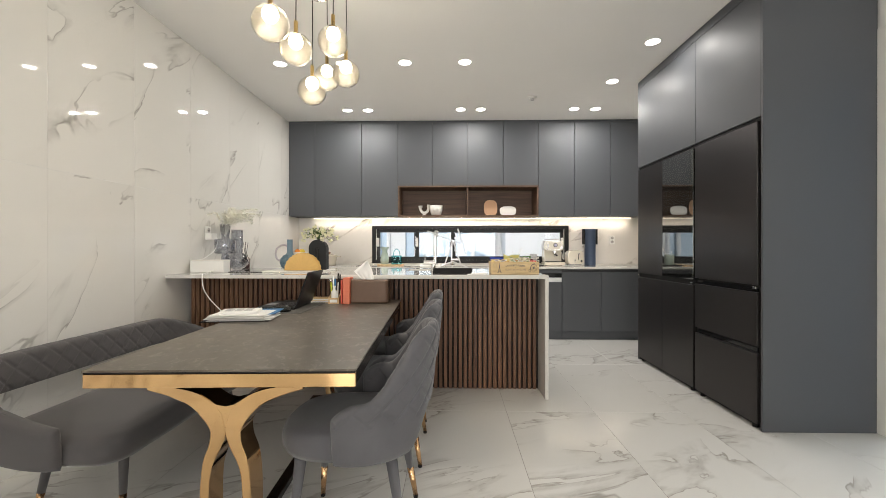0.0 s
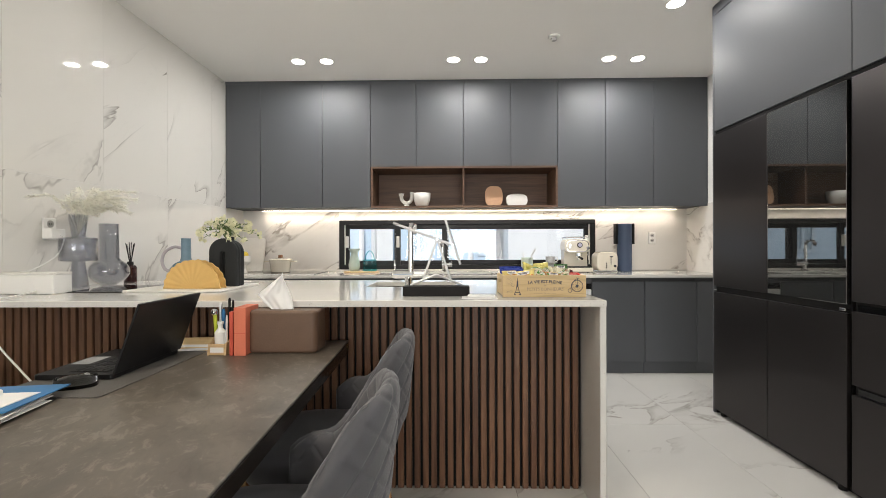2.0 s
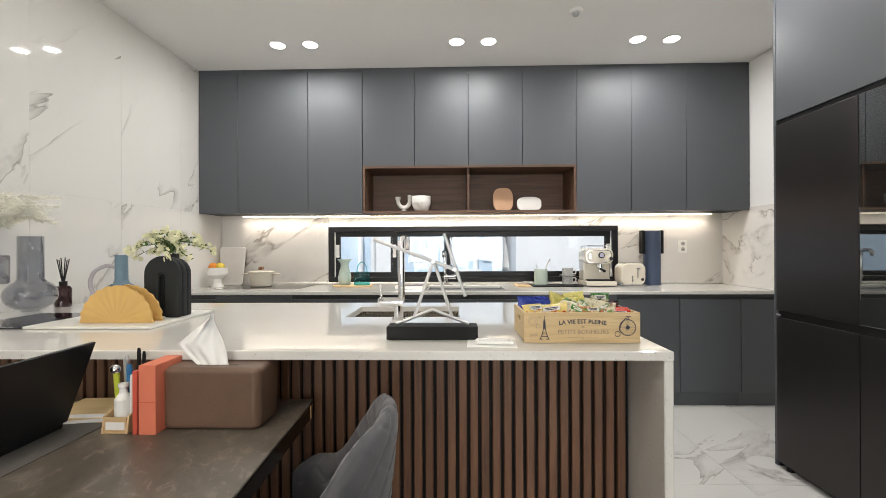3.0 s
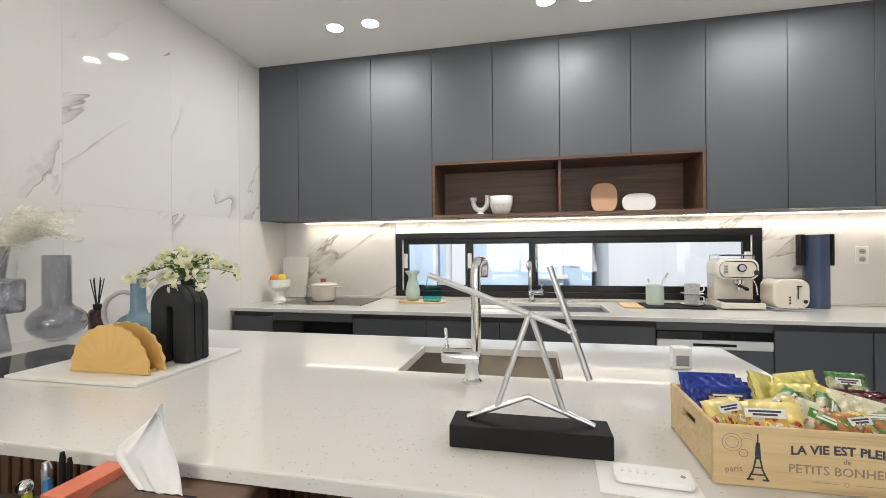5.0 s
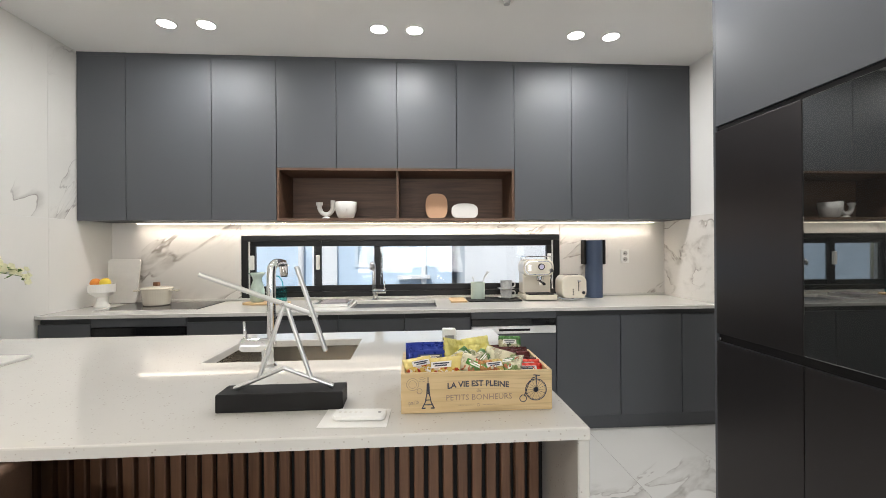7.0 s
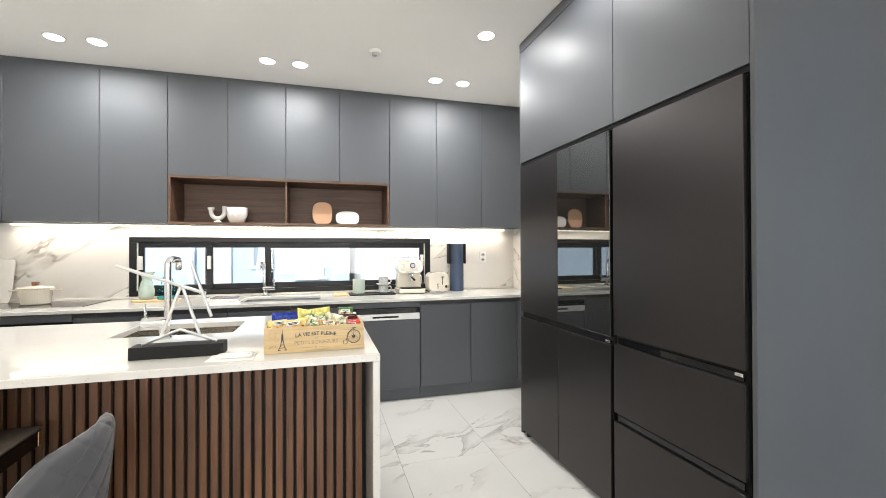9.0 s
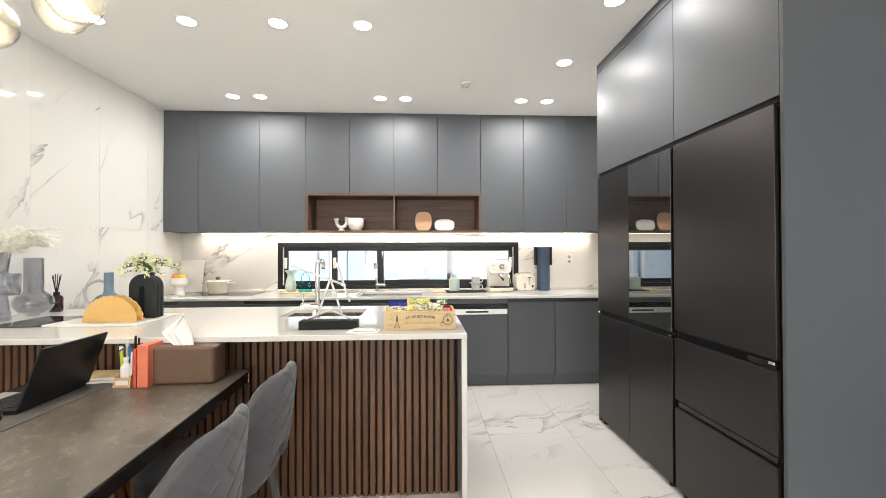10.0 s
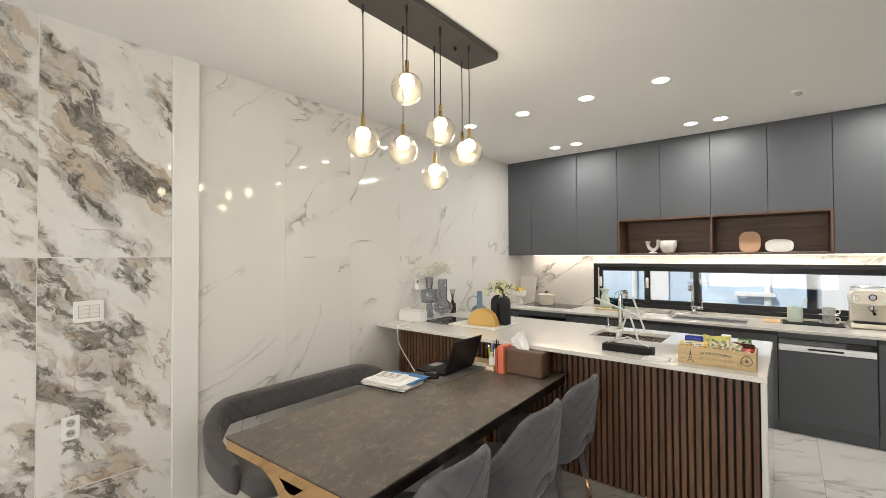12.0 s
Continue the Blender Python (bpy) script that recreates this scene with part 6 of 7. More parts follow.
for s in (-1, 1):
    part("handle", box(s * 0.128 - 0.026, s * 0.128 + 0.026, -0.03, 0.03, 0.104, 0.114, 0.004, 2), M_CREAM, pot)
fb = thing("footed_bowl", (-1.785, 5.56, KZ), "white ceramic footed bowl with fruit on the worktop", "bowl")
part("bowl", lathe([(0, 0), (0.048, 0), (0.05, 0.006), (0.036, 0.040), (0.034, 0.075), (0.06, 0.092), (0.082, 0.112), (0.084, 0.172), (0.079, 0.172), (0.075, 0.115), (0, 0.098)], 32), M_CERAMIC, fb, smooth=False)
for nm, dx, dy, col in (("orange", -0.028, -0.02, (0.75, 0.26, 0.03)), ("lemon", 0.032, -0.012, (0.80, 0.60, 0.06)), ("orange", 0.0, 0.035, (0.78, 0.30, 0.03))):
    o = thing(nm, (-1.785 + dx, 5.56 + dy, KZ + 0.142), "ripe %s lying in the white bowl" % nm, "fruit")
    part("peel", lathe([(0, 0)] + [(0.036 * math.sin(radians(a)), 0.036 - 0.036 * math.cos(radians(a))) for a in range(15, 180, 15)] + [(0, 0.072)], 20), plain(nm + "_peel", col, 0.45, bump=0.3, fine=300), o, smooth=True)
tagged(link("leaning_board", moved(slab([(x * (0.80 + 0.20 * min(1.0, max(0.0, (y + 0.17) / 0.24))), y) for x, y in round_rect(0.235, 0.345, 0.022)], 0, 0.016, 0.004), pose(-1.765, 5.775, KZ + 0.176, 84, 0, 6)), M_CERAMIC), "white tapered rounded board leaning against the splashback", "board")
wt = thing("wooden_tray", (-0.61, 5.60, KZ), "oval pale wooden tray on the worktop", "tray")
part("plate", slab([(0.175 * math.copysign(abs(math.cos(a)) ** 0.7, math.cos(a)), 0.085 * math.copysign(abs(math.sin(a)) ** 0.7, math.sin(a))) for a in (2 * math.pi * i / 48 for i in range(48))], 0, 0.014, 0.004), M_BEECH, wt)
cv = thing("vase", (-0.69, 5.625, KZ + 0.0145), "pale celadon bottle vase with a flared lip on the tray", "vase")
part("body", lathe([(0, 0), (0.044, 0), (0.054, 0.03), (0.056, 0.07), (0.045, 0.125), (0.032, 0.165), (0.036, 0.19), (0.062, 0.222), (0.060, 0.224), (0.030, 0.19), (0.026, 0.165), (0, 0.15)], 32), M_CELADON, cv, smooth=True)
tj = thing("glass_bottle", (-0.527, 5.58, KZ + 0.0145), "teal ribbed glass bottle with an arched handle", "bottle")
part("body", slab([((0.066 + 0.003 * math.cos(14 * a)) * math.copysign(abs(math.cos(a)) ** 0.6, math.cos(a)), (0.044 + 0.002 * math.cos(14 * a)) * math.copysign(abs(math.sin(a)) ** 0.6, math.sin(a))) for a in (2 * math.pi * i / 72 for i in range(72))], 0, 0.116, 0.010), M_TEAL, tj, smooth=False).visible_shadow = False
part("handle", tube(spline([(-0.044, 0, 0.112), (-0.037, 0, 0.16), (-0.012, 0, 0.196), (0.012, 0, 0.196), (0.037, 0, 0.16), (0.044, 0, 0.112)], 5), 0.0045, 8), M_TEAL, tj, smooth=True)
dm = thing("drying_tray", (-0.085, 5.50, KZ), "grey drying tray with a folded cloth beside the sink", "tray")
part("tray", join(box(-0.125, 0.125, -0.13, 0.13, 0, 0.006, 0.002), box(-0.125, 0.125, -0.13, -0.122, 0.006, 0.022), box(-0.125, 0.125, 0.122, 0.13, 0.006, 0.022), box(-0.125, -0.117, -0.122, 0.122, 0.006, 0.022), box(0.117, 0.125, -0.122, 0.122, 0.006, 0.022)), M_STEEL, dm)
part("cloth", box(-0.09, 0.10, -0.10, 0.09, 0.0065, 0.028, 0.008, 2), plain("grey_cloth", (0.22, 0.20, 0.21), 0.9, bump=0.4), dm)
bt = thing("black_tray", (1.15, 5.63, KZ), "flat rectangular black tray on the worktop", "tray")
part("plate", slab(round_rect(0.42, 0.24, 0.015), 0, 0.010, 0.002), M_BLACK, bt)
tagged(link("cutting_board", box(0.80, 0.925, 5.50, 5.75, KZ, KZ + 0.012, 0.003), M_BEECH), "small pale wooden board on the worktop", "board")
uc_ = thing("utensil_holder", (1.03, 5.66, KZ + 0.0105), "sage green ceramic utensil holder with a spatula", "utensil holder")
part("cup", lathe([(0, 0), (0.055, 0), (0.057, 0.004), (0.057, 0.130), (0.055, 0.133), (0.052, 0.131), (0.051, 0.008), (0, 0.008)], 32), M_SAGE, uc_, smooth=False)
part("spatula", tube([(0.02, 0, 0.012), (0.05, 0.005, 0.16), (0.085, 0.01, 0.215)], [0.004, 0.005, 0.009], 8), M_CERAMIC, uc_)
part("spoon", tube([(-0.02, 0.01, 0.012), (-0.032, 0.012, 0.15), (-0.038, 0.012, 0.175)], [0.004, 0.004, 0.008], 8), M_CERAMIC, uc_)
M_CUP = plain("grey_check_cup", (0.42, 0.42, 0.41), 0.4, vary=0.35, scale=90)
for lvl in range(2):
    z = KZ + 0.0105 + lvl * 0.072
    sc = thing("saucer", (1.262, 5.66, z), "small white saucer under a coffee cup", "saucer", "stacked coffee cups")
    part("dish", lathe([(0, 0), (0.040, 0), (0.068, 0.008), (0.069, 0.010), (0.040, 0.004), (0, 0.004)], 32), M_CERAMIC, sc)
    cp = thing("coffee_cup", (1.262, 5.66, z + 0.0045), "grey patterned coffee cup stacked on a saucer", "cup", "stacked coffee cups")
    part("cup", lathe([(0, 0), (0.040, 0), (0.044, 0.005), (0.047, 0.066), (0.044, 0.066), (0.041, 0.006), (0, 0.005)], 28), M_CUP, cp)
    part("handle", tube(spline([(0.044, 0, 0.052), (0.070, 0, 0.050), (0.070, 0, 0.020), (0.043, 0, 0.014)], 5), 0.0045, 8), M_CERAMIC, cp, smooth=True)

em = thing("espresso_machine", (1.515, 5.66, KZ), "cream espresso machine with chrome front, gauge and drip tray", "espresso machine")
part("back", box(-0.115, 0.115, 0.0, 0.13, 0.045, 0.30, 0.012, 3), M_CREAM, em)
part("base", box(-0.125, 0.125, -0.14, 0.135, 0.006, 0.046, 0.010, 2), M_CREAM, em)
hd = part("head", moved(slab(round_rect(0.25, 0.135, 0.05, 8), -0.115, 0.06, 0.010), pose(0, 0, 0.255, 90, 0, 0)), M_CREAM, em)
part("face_ring", moved(slab(round_rect(0.222, 0.112, 0.045, 8), 0, 0.004, 0.001), pose(0, -0.061, 0.255, 90, 0, 0)), M_CHROME, hd, "chrome face ring")
part("face", moved(slab(round_rect(0.206, 0.098, 0.040, 8), 0, 0.003), pose(0, -0.0652, 0.255, 90, 0, 0)), M_CREAM, hd)
part("gauge", moved(lathe([(0, 0), (0.026, 0), (0.026, 0.010), (0.022, 0.012), (0, 0.011)], 28), pose(0.018, -0.0684, 0.265, 90, 0, 0)), M_BLACK, hd)
part("dial", moved(lathe([(0, 0), (0.019, 0), (0, 0.001)], 24), pose(0.018, -0.0808, 0.265, 90, 0, 0)), plain("gauge_face", (0.50, 0.48, 0.60), 0.4), hd, "lilac-grey gauge face")
for k in range(3):
    part("button", box(-0.088, -0.062, -0.0735, -0.0684, 0.232 + k * 0.018, 0.244 + k * 0.018, 0.002), M_CHROME, hd)
part("steam_knob", moved(lathe([(0, 0), (0.018, 0), (0.016, 0.022), (0, 0.022)], 20), pose(0.094, -0.0684, 0.235, 90, 0, 0)), M_CHROME, em)
part("group_head", lathe([(0, 0.150), (0.028, 0.150), (0.032, 0.160), (0.032, 0.186), (0, 0.186)], 24, 0.02, -0.02), M_CHROME, em)
part("portafilter", tube([(0.02, -0.03, 0.146), (0.02, -0.09, 0.140), (0.02, -0.135, 0.132)], [0.009, 0.009, 0.012], 12), M_BLACK, em)
part("spout", tube([(0.02, -0.02, 0.15), (0.02, -0.02, 0.115)], [0.014, 0.009], 12), M_CHROME, em)
part("wand", tube(spline([(0.10, -0.03, 0.19), (0.108, -0.05, 0.15), (0.112, -0.06, 0.09)], 5), 0.004, 8), M_CHROME, em)
part("drip_tray", box(-0.10, 0.10, -0.13, -0.01, 0.0465, 0.056, 0.003), M_BLACK, em)
part("cup_rail", tube([(-0.10, -0.045, 0.345), (0.10, -0.045, 0.345), (0.10, 0.115, 0.345), (-0.10, 0.115, 0.345)], 0.004, 8, True), M_CHROME, em)
for x_, y_ in ((-0.10, -0.04), (0.10, -0.04), (-0.10, 0.11), (0.10, 0.11)):
    part("rail_post", tube([(x_, y_, 0.30), (x_, y_, 0.345)], 0.004, 8), M_CHROME, em)
    part("foot", lathe([(0.012, 0), (0.012, 0.008)], 12, x_, y_ - 0.02), M_BLACK, em)
to = thing("toaster", (1.775, 5.60, KZ), "rounded cream retro toaster with a black lever slot", "toaster")
part("body", moved(slab(round_rect(0.20, 0.185, 0.055, 8), -0.085, 0.085, 0.012, 3), pose(0, 0, 0.105, 90, 0, 0)), M_CREAM, to, smooth=False)
part("base", box(-0.098, 0.098, -0.088, 0.088, 0.004, 0.020, 0.004), M_CHROME, to)
part("lever_slot", box(0.030, 0.036, -0.0878, -0.0856, 0.075, 0.160), M_BLACK, to)
part("lever", box(0.018, 0.048, -0.104, -0.0879, 0.148, 0.160, 0.003), M_CHROME, to)
part("dial", moved(lathe([(0, 0), (0.014, 0), (0.012, 0.012), (0, 0.012)], 20), pose(0.068, -0.0856, 0.062, 90, 0, 0)), M_CHROME, to)
for k in range(3):
    part("button", moved(lathe([(0, 0), (0.006, 0), (0.006, 0.004), (0, 0.004)], 12), pose(-0.012, -0.0856, 0.050 + 0.018 * k, 90, 0, 0)), M_CHROME, to)
for y_ in (-0.03, 0.03):
    part("bread_slot", box(-0.07, 0.07, y_ - 0.012, y_ + 0.012, 0.1972, 0.1985), M_BLACK, to)
cy = thing("towel_holder", (2.02, 5.72, KZ), "navy blue cylinder holder with dark brackets on the worktop", "holder")
part("cylinder", lathe([(0, 0), (0.068, 0), (0.070, 0.004), (0.070, 0.472), (0.068, 0.476), (0.060, 0.476), (0.058, 0.470), (0, 0.468)], 40), M_NAVY, cy, smooth=False)
for s in (-1, 1):
    part("bracket", box(s * 0.082 - 0.011, s * 0.082 + 0.011, -0.025, 0.045, 0.275, 0.480, 0.004), M_BLACK, cy)

# ---- on the open shelf ----
SH = UCZ0 + 0.0105
uo = thing("candle_holder", (-0.170, 5.66, SH), "white ceramic U-shaped candle holder on the shelf", "candle holder")
part("foot", lathe([(0, 0), (0.045, 0), (0.043, 0.006), (0.016, 0.022), (0.014, 0.036), (0, 0.036)], 28), M_CERAMIC, uo)
part("bowl", tube(spline([(-0.052, 0, 0.118), (-0.050, 0, 0.085), (-0.030, 0, 0.052), (0, 0, 0.042), (0.030, 0, 0.052), (0.050, 0, 0.085), (0.052, 0, 0.150)], 6), 0.018, 14), M_CERAMIC, uo, smooth=True)
part("cup", lathe([(0, 0.112), (0.025, 0.112), (0.027, 0.135), (0.020, 0.135), (0, 0.12)], 20, -0.052, 0), M_CERAMIC, uo)
bo = thing("bowl", (-0.015, 5.65, SH), "white ceramic half-round bowl with a relief ring on the shelf", "bowl")
part("body", lathe([(0, 0), (0.048, 0), (0.066, 0.024), (0.082, 0.07), (0.086, 0.136), (0.082, 0.136), (0.076, 0.07), (0.052, 0.022), (0, 0.014)], 36), M_CERAMIC, bo, smooth=True)
part("ring", tube([(0.022 * math.cos(a), -0.083 + 0.012 * (math.sin(a) < 0) * abs(math.sin(a)), 0.080 + 0.026 * math.sin(a)) for a in (math.pi + math.pi * k / 10 for k in range(11))], 0.005, 8), M_CERAMIC, bo)


def pebble(w, h):
    return [(w / 2 * math.copysign(abs(math.cos(a)) ** 0.62, math.cos(a)) * (1 - 0.08 * (math.sin(a) > 0) * math.sin(a) ** 2), h / 2 * math.copysign(abs(math.sin(a)) ** 0.70, math.sin(a))) for a in (2 * math.pi * i / 48 for i in range(48))]


tagged(link("decor_board", moved(slab(pebble(0.175, 0.205), -0.007, 0.007, 0.004), pose(0.700, 5.64, SH + 0.1035, 84, 0, 0)), M_CLAY_PINK), "terracotta-pink rounded decor plate standing on the shelf", "plate")
tagged(link("decor_board", moved(slab(pebble(0.212, 0.124), -0.007, 0.007, 0.004), pose(0.925, 5.63, SH + 0.0635, 84, 0, 0)), M_CERAMIC), "white oval decor plate standing on the shelf", "plate")

# ---- on the table ----
TZ = TB_Z + 0.0004
tb = thing("tissue_box", (-0.397, 3.142, TZ), "brown leather tissue box with a white tissue pulled up", "tissue box")
part("body", moved(slab(round_rect(0.272, 0.135, 0.024, 12), 0, 0.168, 0.014, 7), pose(0, 0, 0)), M_LEATHER, tb, smooth=False)
part("slot", box(-0.06, 0.06, -0.034, -0.029, 0.1682, 0.1686), M_BLACK, tb)
bm = bmesh.new()
faces = []
for side in (0, 1):
    grid = []
    for j in range(15):
        v = j / 14
        left = -0.052 - 0.062 * min(1.0, v / 0.42) ** 0.9 + 0.100 * max(0.0, (v - 0.42) / 0.58)
        right = 0.034 - 0.042 * v + 0.006 * math.sin(4 * v)
        row = []
        for i in range(19):
            u = i / 18
            fold = 0.007 * math.sin(9 * u + 2.4 * v) * (0.35 + v) + 0.003 * math.sin(23 * u - 3 * v) * (1 - 0.6 * v) + 0.016 * (u - 0.62) * v * (1 if u > 0.62 else -0.4)
            row.append(bm.verts.new((left + (right - left) * u, -0.032 + 0.25 * fold * (v < 0.03) + fold * (v >= 0.03) + 0.0012 * side, 0.1665 + 0.142 * v * (1 - 0.05 * math.sin(7 * u)))))
        grid.append(row)
    faces.append(grid)
for g, flip in zip(faces, (False, True)):
    for j in range(14):
        for i in range(18):
            q = (g[j][i], g[j][i + 1], g[j + 1][i + 1], g[j + 1][i])
            bm.faces.new(q[::-1] if flip else q)
f, g = faces
rim = lambda g: [g[j][0] for j in range(15)] + [g[14][i] for i in range(1, 19)] + [g[j][18] for j in range(13, -1, -1)]
for p0, p1, q0, q1 in zip(rim(f), rim(f)[1:], rim(g), rim(g)[1:]):
    bm.faces.new((p0, p1, q1, q0))
part("tissue", bm, M_TISSUE, tb, "crumpled white tissue", True)
for x_, m_, h_, w_ in ((-0.5815, M_RED, 0.168, 0.0065), (-0.548, M_CORAL, 0.184, 0.023)):
    b_ = thing("notebook", (x_, 3.100, TZ), "coral-red hardcover notebook standing beside the tissue box", "book", "standing notebooks")
    part("cover", join(box(-w_, -w_ + 0.002, -0.055, 0.055, 0, h_, 0.0006), box(w_ - 0.002, w_, -0.055, 0.055, 0, h_, 0.0006), box(-w_ + 0.002, w_ - 0.002, -0.055, -0.053, 0, h_), box(-w_ + 0.002, w_ - 0.002, -0.053, 0.055, h_ - 0.002, h_)), m_, b_)
    part("page_block", box(-w_ + 0.0022, w_ - 0.0022, -0.0528, 0.051, 0.002, h_ - 0.0025), M_PAPER, b_)
    part("seam", box(-w_ + 0.001, w_ - 0.001, -0.0556, -0.0551, h_ * 0.46, h_ * 0.47), M_RED, b_)
pt = thing("pen_holder", (-0.640, 3.095, TZ), "wooden pen stand with pens and a small white bottle", "pen holder")
side_line = [(-0.048, 0.0), (0.045, 0.0), (0.045, 0.095), (0.030, 0.098), (0.004, 0.062), (-0.020, 0.050), (-0.040, 0.045)]
for x_ in (-0.036, 0.0305):
    part("side", moved(slab(side_line, x_, x_ + 0.0055), pose(0, 0, 0, 90, 0, 90)), M_BEECH, pt)
part("tray", join(box(-0.030, 0.030, -0.046, 0.045, 0.0005, 0.006), box(-0.030, 0.030, -0.044, -0.038, 0.006, 0.042, 0.001), box(-0.030, 0.030, 0.036, 0.042, 0.006, 0.088, 0.001)), M_BEECH, pt)
part("label", box(-0.026, 0.026, -0.0446, -0.0441, 0.010, 0.030), M_PAPER, pt, "white paper label")
part("bottle", lathe([(0, 0.0065), (0.019, 0.0065), (0.021, 0.012), (0.021, 0.082), (0.010, 0.098), (0.009, 0.112), (0.012, 0.114), (0.012, 0.124), (0, 0.125)], 20, -0.004, -0.010), M_PLASTIC, pt, smooth=False)
for dx, dy, top, r_, m_ in ((0.012, 0.022, 0.214, 0.0050, M_BLACK), (0.022, 0.024, 0.204, 0.0045, M_BLACK), (-0.014, 0.020, 0.194, 0.0080, M_ALU), (-0.022, 0.000, 0.160, 0.0075, F_LIME), (-0.002, 0.012, 0.170, 0.0075, M_BLUE_PAPER), (0.020, -0.012, 0.150, 0.0045, M_PLASTIC)):
    part("pen", tube([(dx, dy, 0.0065), (dx * 1.3, dy * 1.2 - 0.004, top - 0.012), (dx * 1.35, dy * 1.2 - 0.005, top)], [r_ * 0.85, r_, r_ * 0.7], 10), m_, pt)
part("ball_top", lathe([(0, 0)] + [(0.013 * math.sin(radians(a)), 0.013 - 0.013 * math.cos(radians(a))) for a in range(20, 180, 20)] + [(0, 0.026)], 16, -0.030, -0.006, 0.148), M_CHROME, pt, "round chrome pen top", True)
part("pen", tube([(-0.022, -0.004, 0.0065), (-0.030, -0.006, 0.150)], 0.004, 8), M_CHROME, pt)
for k, (m_, r_, dz) in enumerate(((M_BEECH, 12, 0.0), (M_PINE, 4, 0.015))):
    b_ = thing("book", (-0.785, 3.175, TZ + dz), "pale wood-coloured book lying on the table", "book", "lying books", rz=r_)
    part("cover", join(box(-0.095, 0.095, -0.065, 0.065, 0, 0.0018), box(-0.095, 0.095, -0.065, 0.065, 0.0125, 0.0143)), m_, b_)
    part("page_block", box(-0.093, 0.093, -0.063, 0.063, 0.0019, 0.0124), M_PAPER, b_)
tagged(link("desk_mat", moved(slab(round_rect(0.33, 0.53, 0.02), 0, 0.0025), pose(-0.875, 2.85, TZ)), M_FELT), "grey felt desk mat under the laptop", "mat")
lp = thing("laptop", (-0.925, 2.908, TZ + 0.003), "open black laptop on a grey desk mat", "laptop", rz=2)
part("base", slab(round_rect(0.245, 0.345, 0.012, 4), 0, 0.016, 0.002), M_LAPTOP, lp)
part("keyboard", box(-0.035, 0.088, -0.145, 0.145, 0.0162, 0.0170), M_BLACK, lp)
key = bpy.data.meshes.new("key")
kb = box(0, 0.0165, 0, 0.0165, 0, 0.0016, 0.0006)
kb.to_mesh(key)
kb.free()
key.materials.append(M_LAPTOP)
for i in range(6):
    for j in range(15):
        k_ = new("key", key)
        k_.parent = lp
        k_.location = (-0.030 + i * 0.0195, -0.143 + j * 0.0192, 0.0171)
part("touchpad", box(-0.112, -0.048, -0.05, 0.05, 0.0162, 0.0166), M_LATCH, lp)
LID = pose(0.124, 0, 0.012, 0, 20, 0)
part("lid", moved(box(-0.004, 0.004, -0.1725, 0.1725, 0.004, 0.238, 0.003, 2), LID), M_LAPTOP, lp, "black laptop lid")
part("screen", moved(box(-0.0052, -0.0042, -0.163, 0.163, 0.018, 0.228), LID), M_BLACK_GLASS, lp, "dark laptop screen")
mo = thing("computer_mouse", (-0.85, 2.672, TZ + 0.003), "glossy black computer mouse on the desk mat", "mouse", rz=25)
part("body", cushion([(0.052 * math.copysign(abs(math.cos(a)) ** 0.8, math.cos(a)), 0.031 * math.copysign(abs(math.sin(a)) ** 0.8, math.sin(a))) for a in (2 * math.pi * i / 32 for i in range(32))], 0, 0.024, 0.012), plain("mouse_gloss", (0.01, 0.01, 0.01), 0.12), mo, smooth=True)
part("wheel", moved(lathe([(0, -0.004), (0.008, -0.004), (0.008, 0.004), (0, 0.004)], 14), pose(0.025, 0, 0.031, 90, 0, 0)), M_LATCH, mo)
fo = thing("folder", (-0.975, 2.43, TZ), "dark clipboard folder with a stack of papers on the table", "folder", rz=8)
part("cover", box(-0.175, 0.175, -0.125, 0.125, 0, 0.004, 0.001), M_BLACK, fo)
rnd = random.Random(9)
for k in range(12):
    a_ = rnd.uniform(-9, 9)
    part("sheet", moved(box(-0.150, 0.150, -0.108, 0.108, 0, 0.0014), pose(rnd.uniform(-0.02, 0.04), rnd.uniform(-0.014, 0.022), 0.0042 + 0.0018 * k, rnd.uniform(-0.3, 0.3), rnd.uniform(-0.4, 0.2), a_)), M_PAPER, fo)
tagged(link("blue_folder", moved(box(-0.15, 0.15, -0.105, 0.105, 0, 0.003), pose(-0.950, 2.492, TZ + 0.0262, 0, 0, 9)), M_BLUE_PAPER), "blue plastic folder on the paper stack", "folder")
tagged(link("paper_sheet", moved(box(-0.148, 0.148, -0.105, 0.105, 0, 0.002), pose(-0.968, 2.425, TZ + 0.0294, 0, 0, 6)), M_PAPER), "white printed sheet on top of the folder", "paper")
# A calculator, built as a small block with grey bars for its keys.
bk = thing("booklet", (-0.985, 2.430, TZ + 0.0316), "white calculator with rows of grey keys on the papers", "booklet", rz=14)
part("page_block", box(-0.10, 0.10, -0.068, 0.068, 0, 0.016, 0.003), M_PAPER, bk)
for k in range(5):
    for j in range(3):
        part("print_bar", box(-0.075 + j * 0.05, -0.035 + j * 0.05, -0.045 + 0.02 * k, -0.034 + 0.02 * k, 0.0162, 0.0166), M_LATCH, bk)

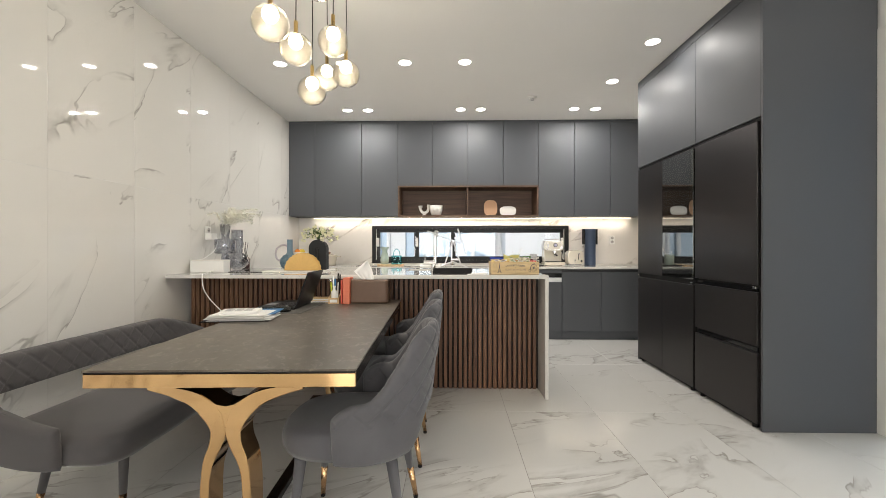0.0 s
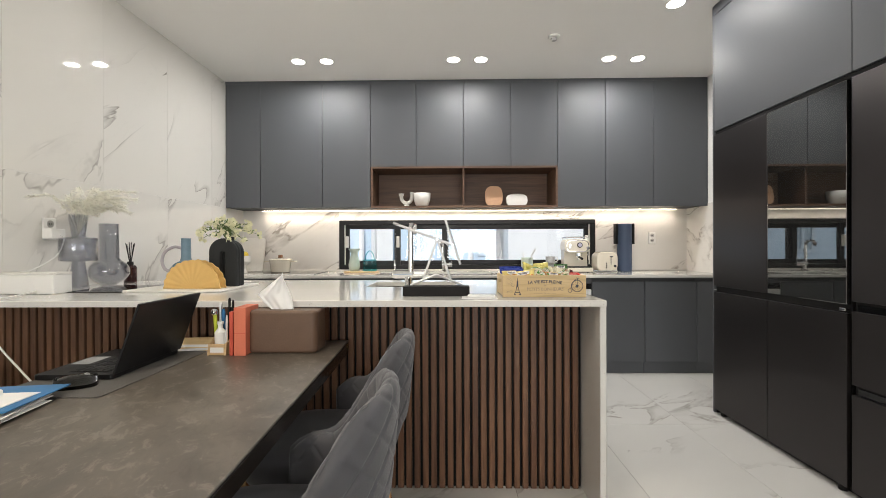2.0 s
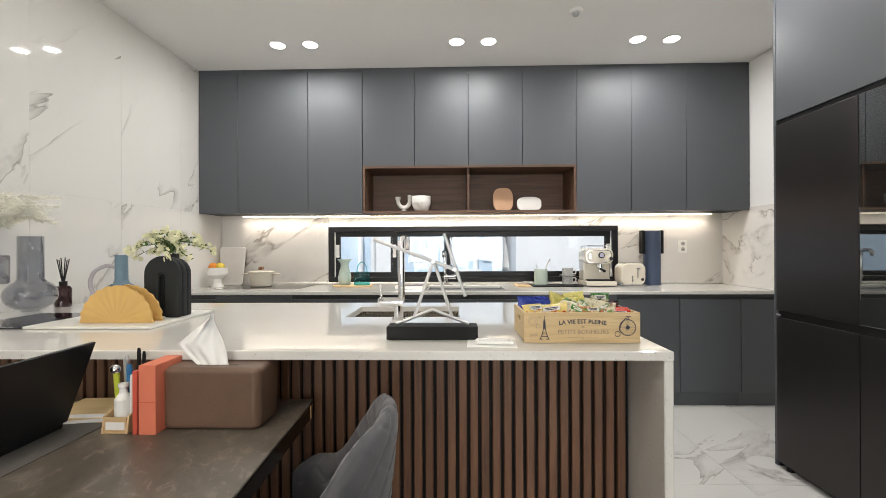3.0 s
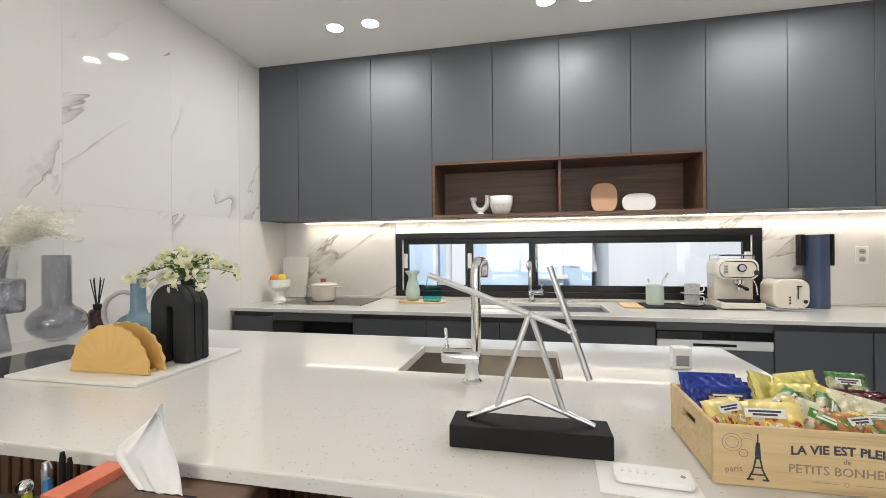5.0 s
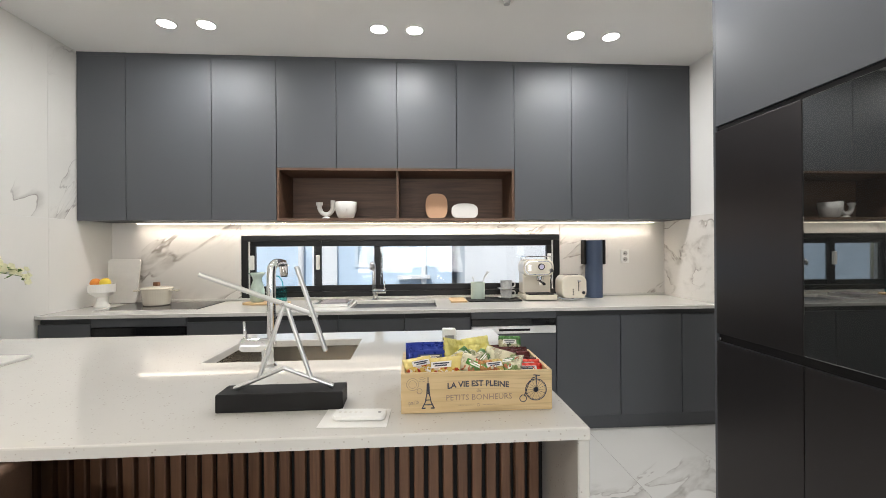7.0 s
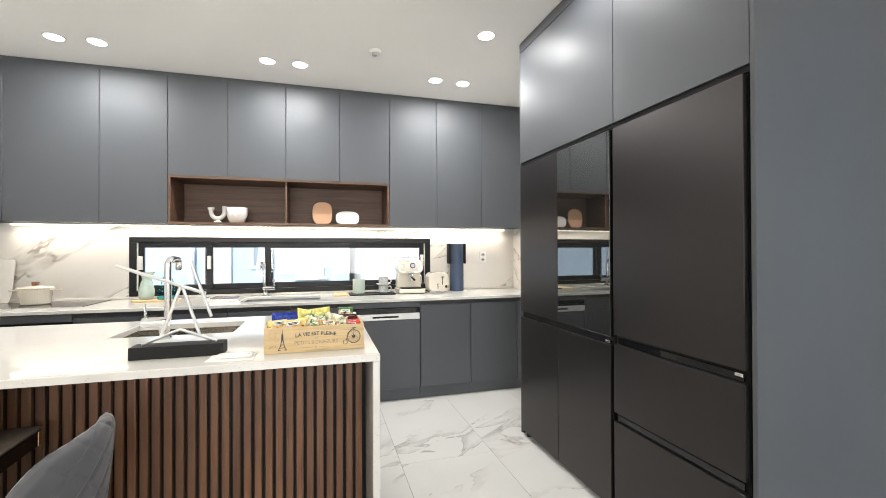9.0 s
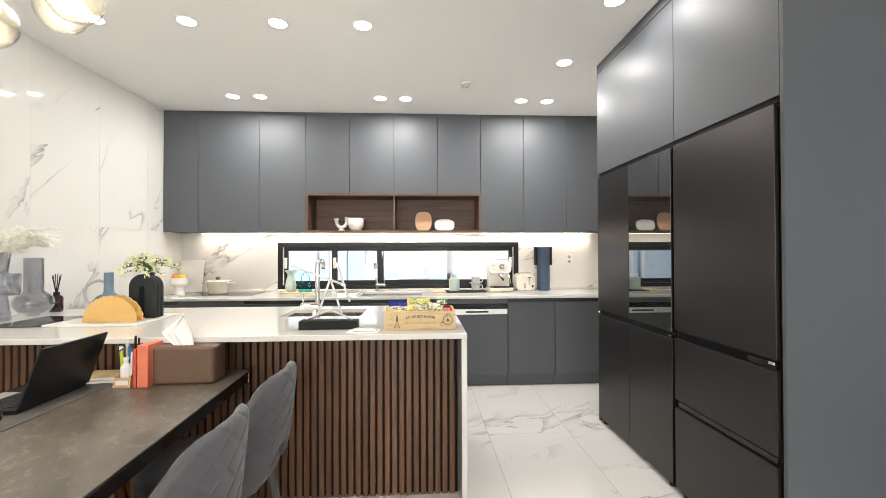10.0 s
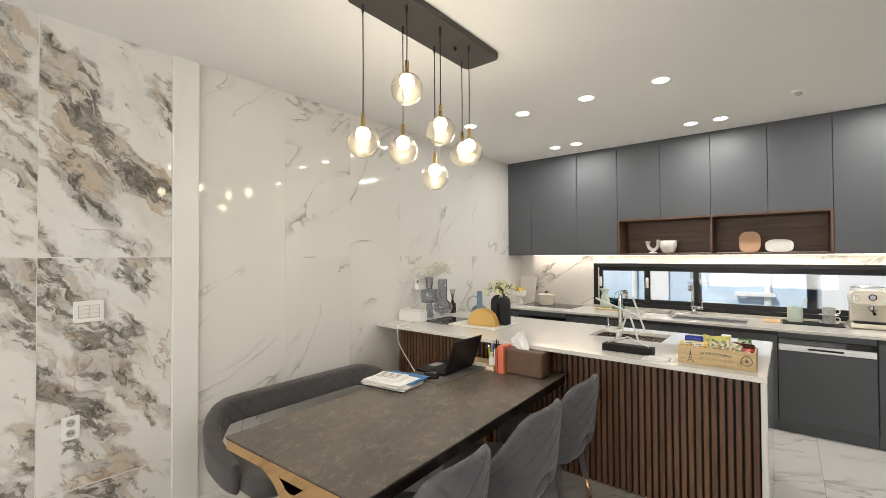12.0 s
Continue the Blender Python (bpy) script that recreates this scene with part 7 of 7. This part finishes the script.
# ---- slats, tiles ----
slat_me = None
x = 0.8604 - 0.0384 * 71
while x < ISL_X1 - 0.06:
    if slat_me is None:
        ob = part("slat", box(0, 0.0269, -0.012, 0.011, 0.002, ISL_Z - 0.028, 0.0025), M_SLAT, isl)
        slat_me = ob.data
    else:
        ob = new("slat", slat_me)
        ob.parent = isl
    ob.location = (x + 0.5, SLAT_Y - 3.82, 0)
    x += 0.0384


def tile_run(parent, material, bm, places):
    """Tiles that share one mesh, each an object at its own place under a piece of the setting."""
    first = None
    for p in places:
        if first is None:
            ob = part("tile", bm, material, parent)
            first = ob.data
        else:
            ob = new("tile", first)
            ob.parent = parent
        ob.location = p


G = 0.0006
floor_ob = bpy.data.objects["floor"]
FX, FY, FW, FD = 0.56, 1.77, 0.585, 1.17
places = []
for i in range(-5, 5):
    for j in range(-5, 4):
        x, y = FX + i * FW, FY + j * FD
        if x > WX1 - 0.2 or y > WY1:
            continue
        places.append((x, y, 0))
tile_run(floor_ob, M_FLOOR_MARBLE, box(0.0011, FW - 0.0011, 0.0011, FD - 0.0011, -0.007, 0.0, 0.0008), places)
TW, TH = 0.598, 1.20
left = bpy.data.objects["wall_west"]
y = 1.652
ys = []
while y < WY1 - 0.01:
    ys.append(y)
    y += 0.602
for z0, h in ((0.307, TH), (1.511, CEIL - 1.511), (0.0, 0.303)):
    tile_run(left, M_WALL_MARBLE, box(-0.007, 0, G, TW + 0.003, G, h - G, 0.0004), [(WX0, y, z0) for y in ys if y + TW < WY1 + 0.45])
    tile_run(left, M_DARK_MARBLE, box(-0.007, 0, G, 0.590 - G, G, h - G, 0.0004), [(WX0, 0.915 - 0.592 * k, z0) for k in range(0, 9)])
# splashback tiles round the window, and the marble return beside the housing
back = bpy.data.objects["wall_north"]
for x0, x1, z0, z1 in ((WX0 + 0.001, WIN[0] - 0.002, BCZ, 1.53), (WIN[1] + 0.002, WX1 - 0.009, BCZ, 1.53), (WIN[0], WIN[1], WIN[3] + 0.002, 1.53)):
    tile_run(back, M_BACK_MARBLE, box(0, x1 - x0, -0.012, 0.006, 0, z1 - z0, 0.0008), [(x0, WY1, z0)])
side = bpy.data.objects["wall_east"]
tile_run(side, M_BACK_MARBLE, box(-0.008, -0.0005, 0, 1.53, 0, 0.66, 0.0008), [(WX1, 4.33, BCZ)])
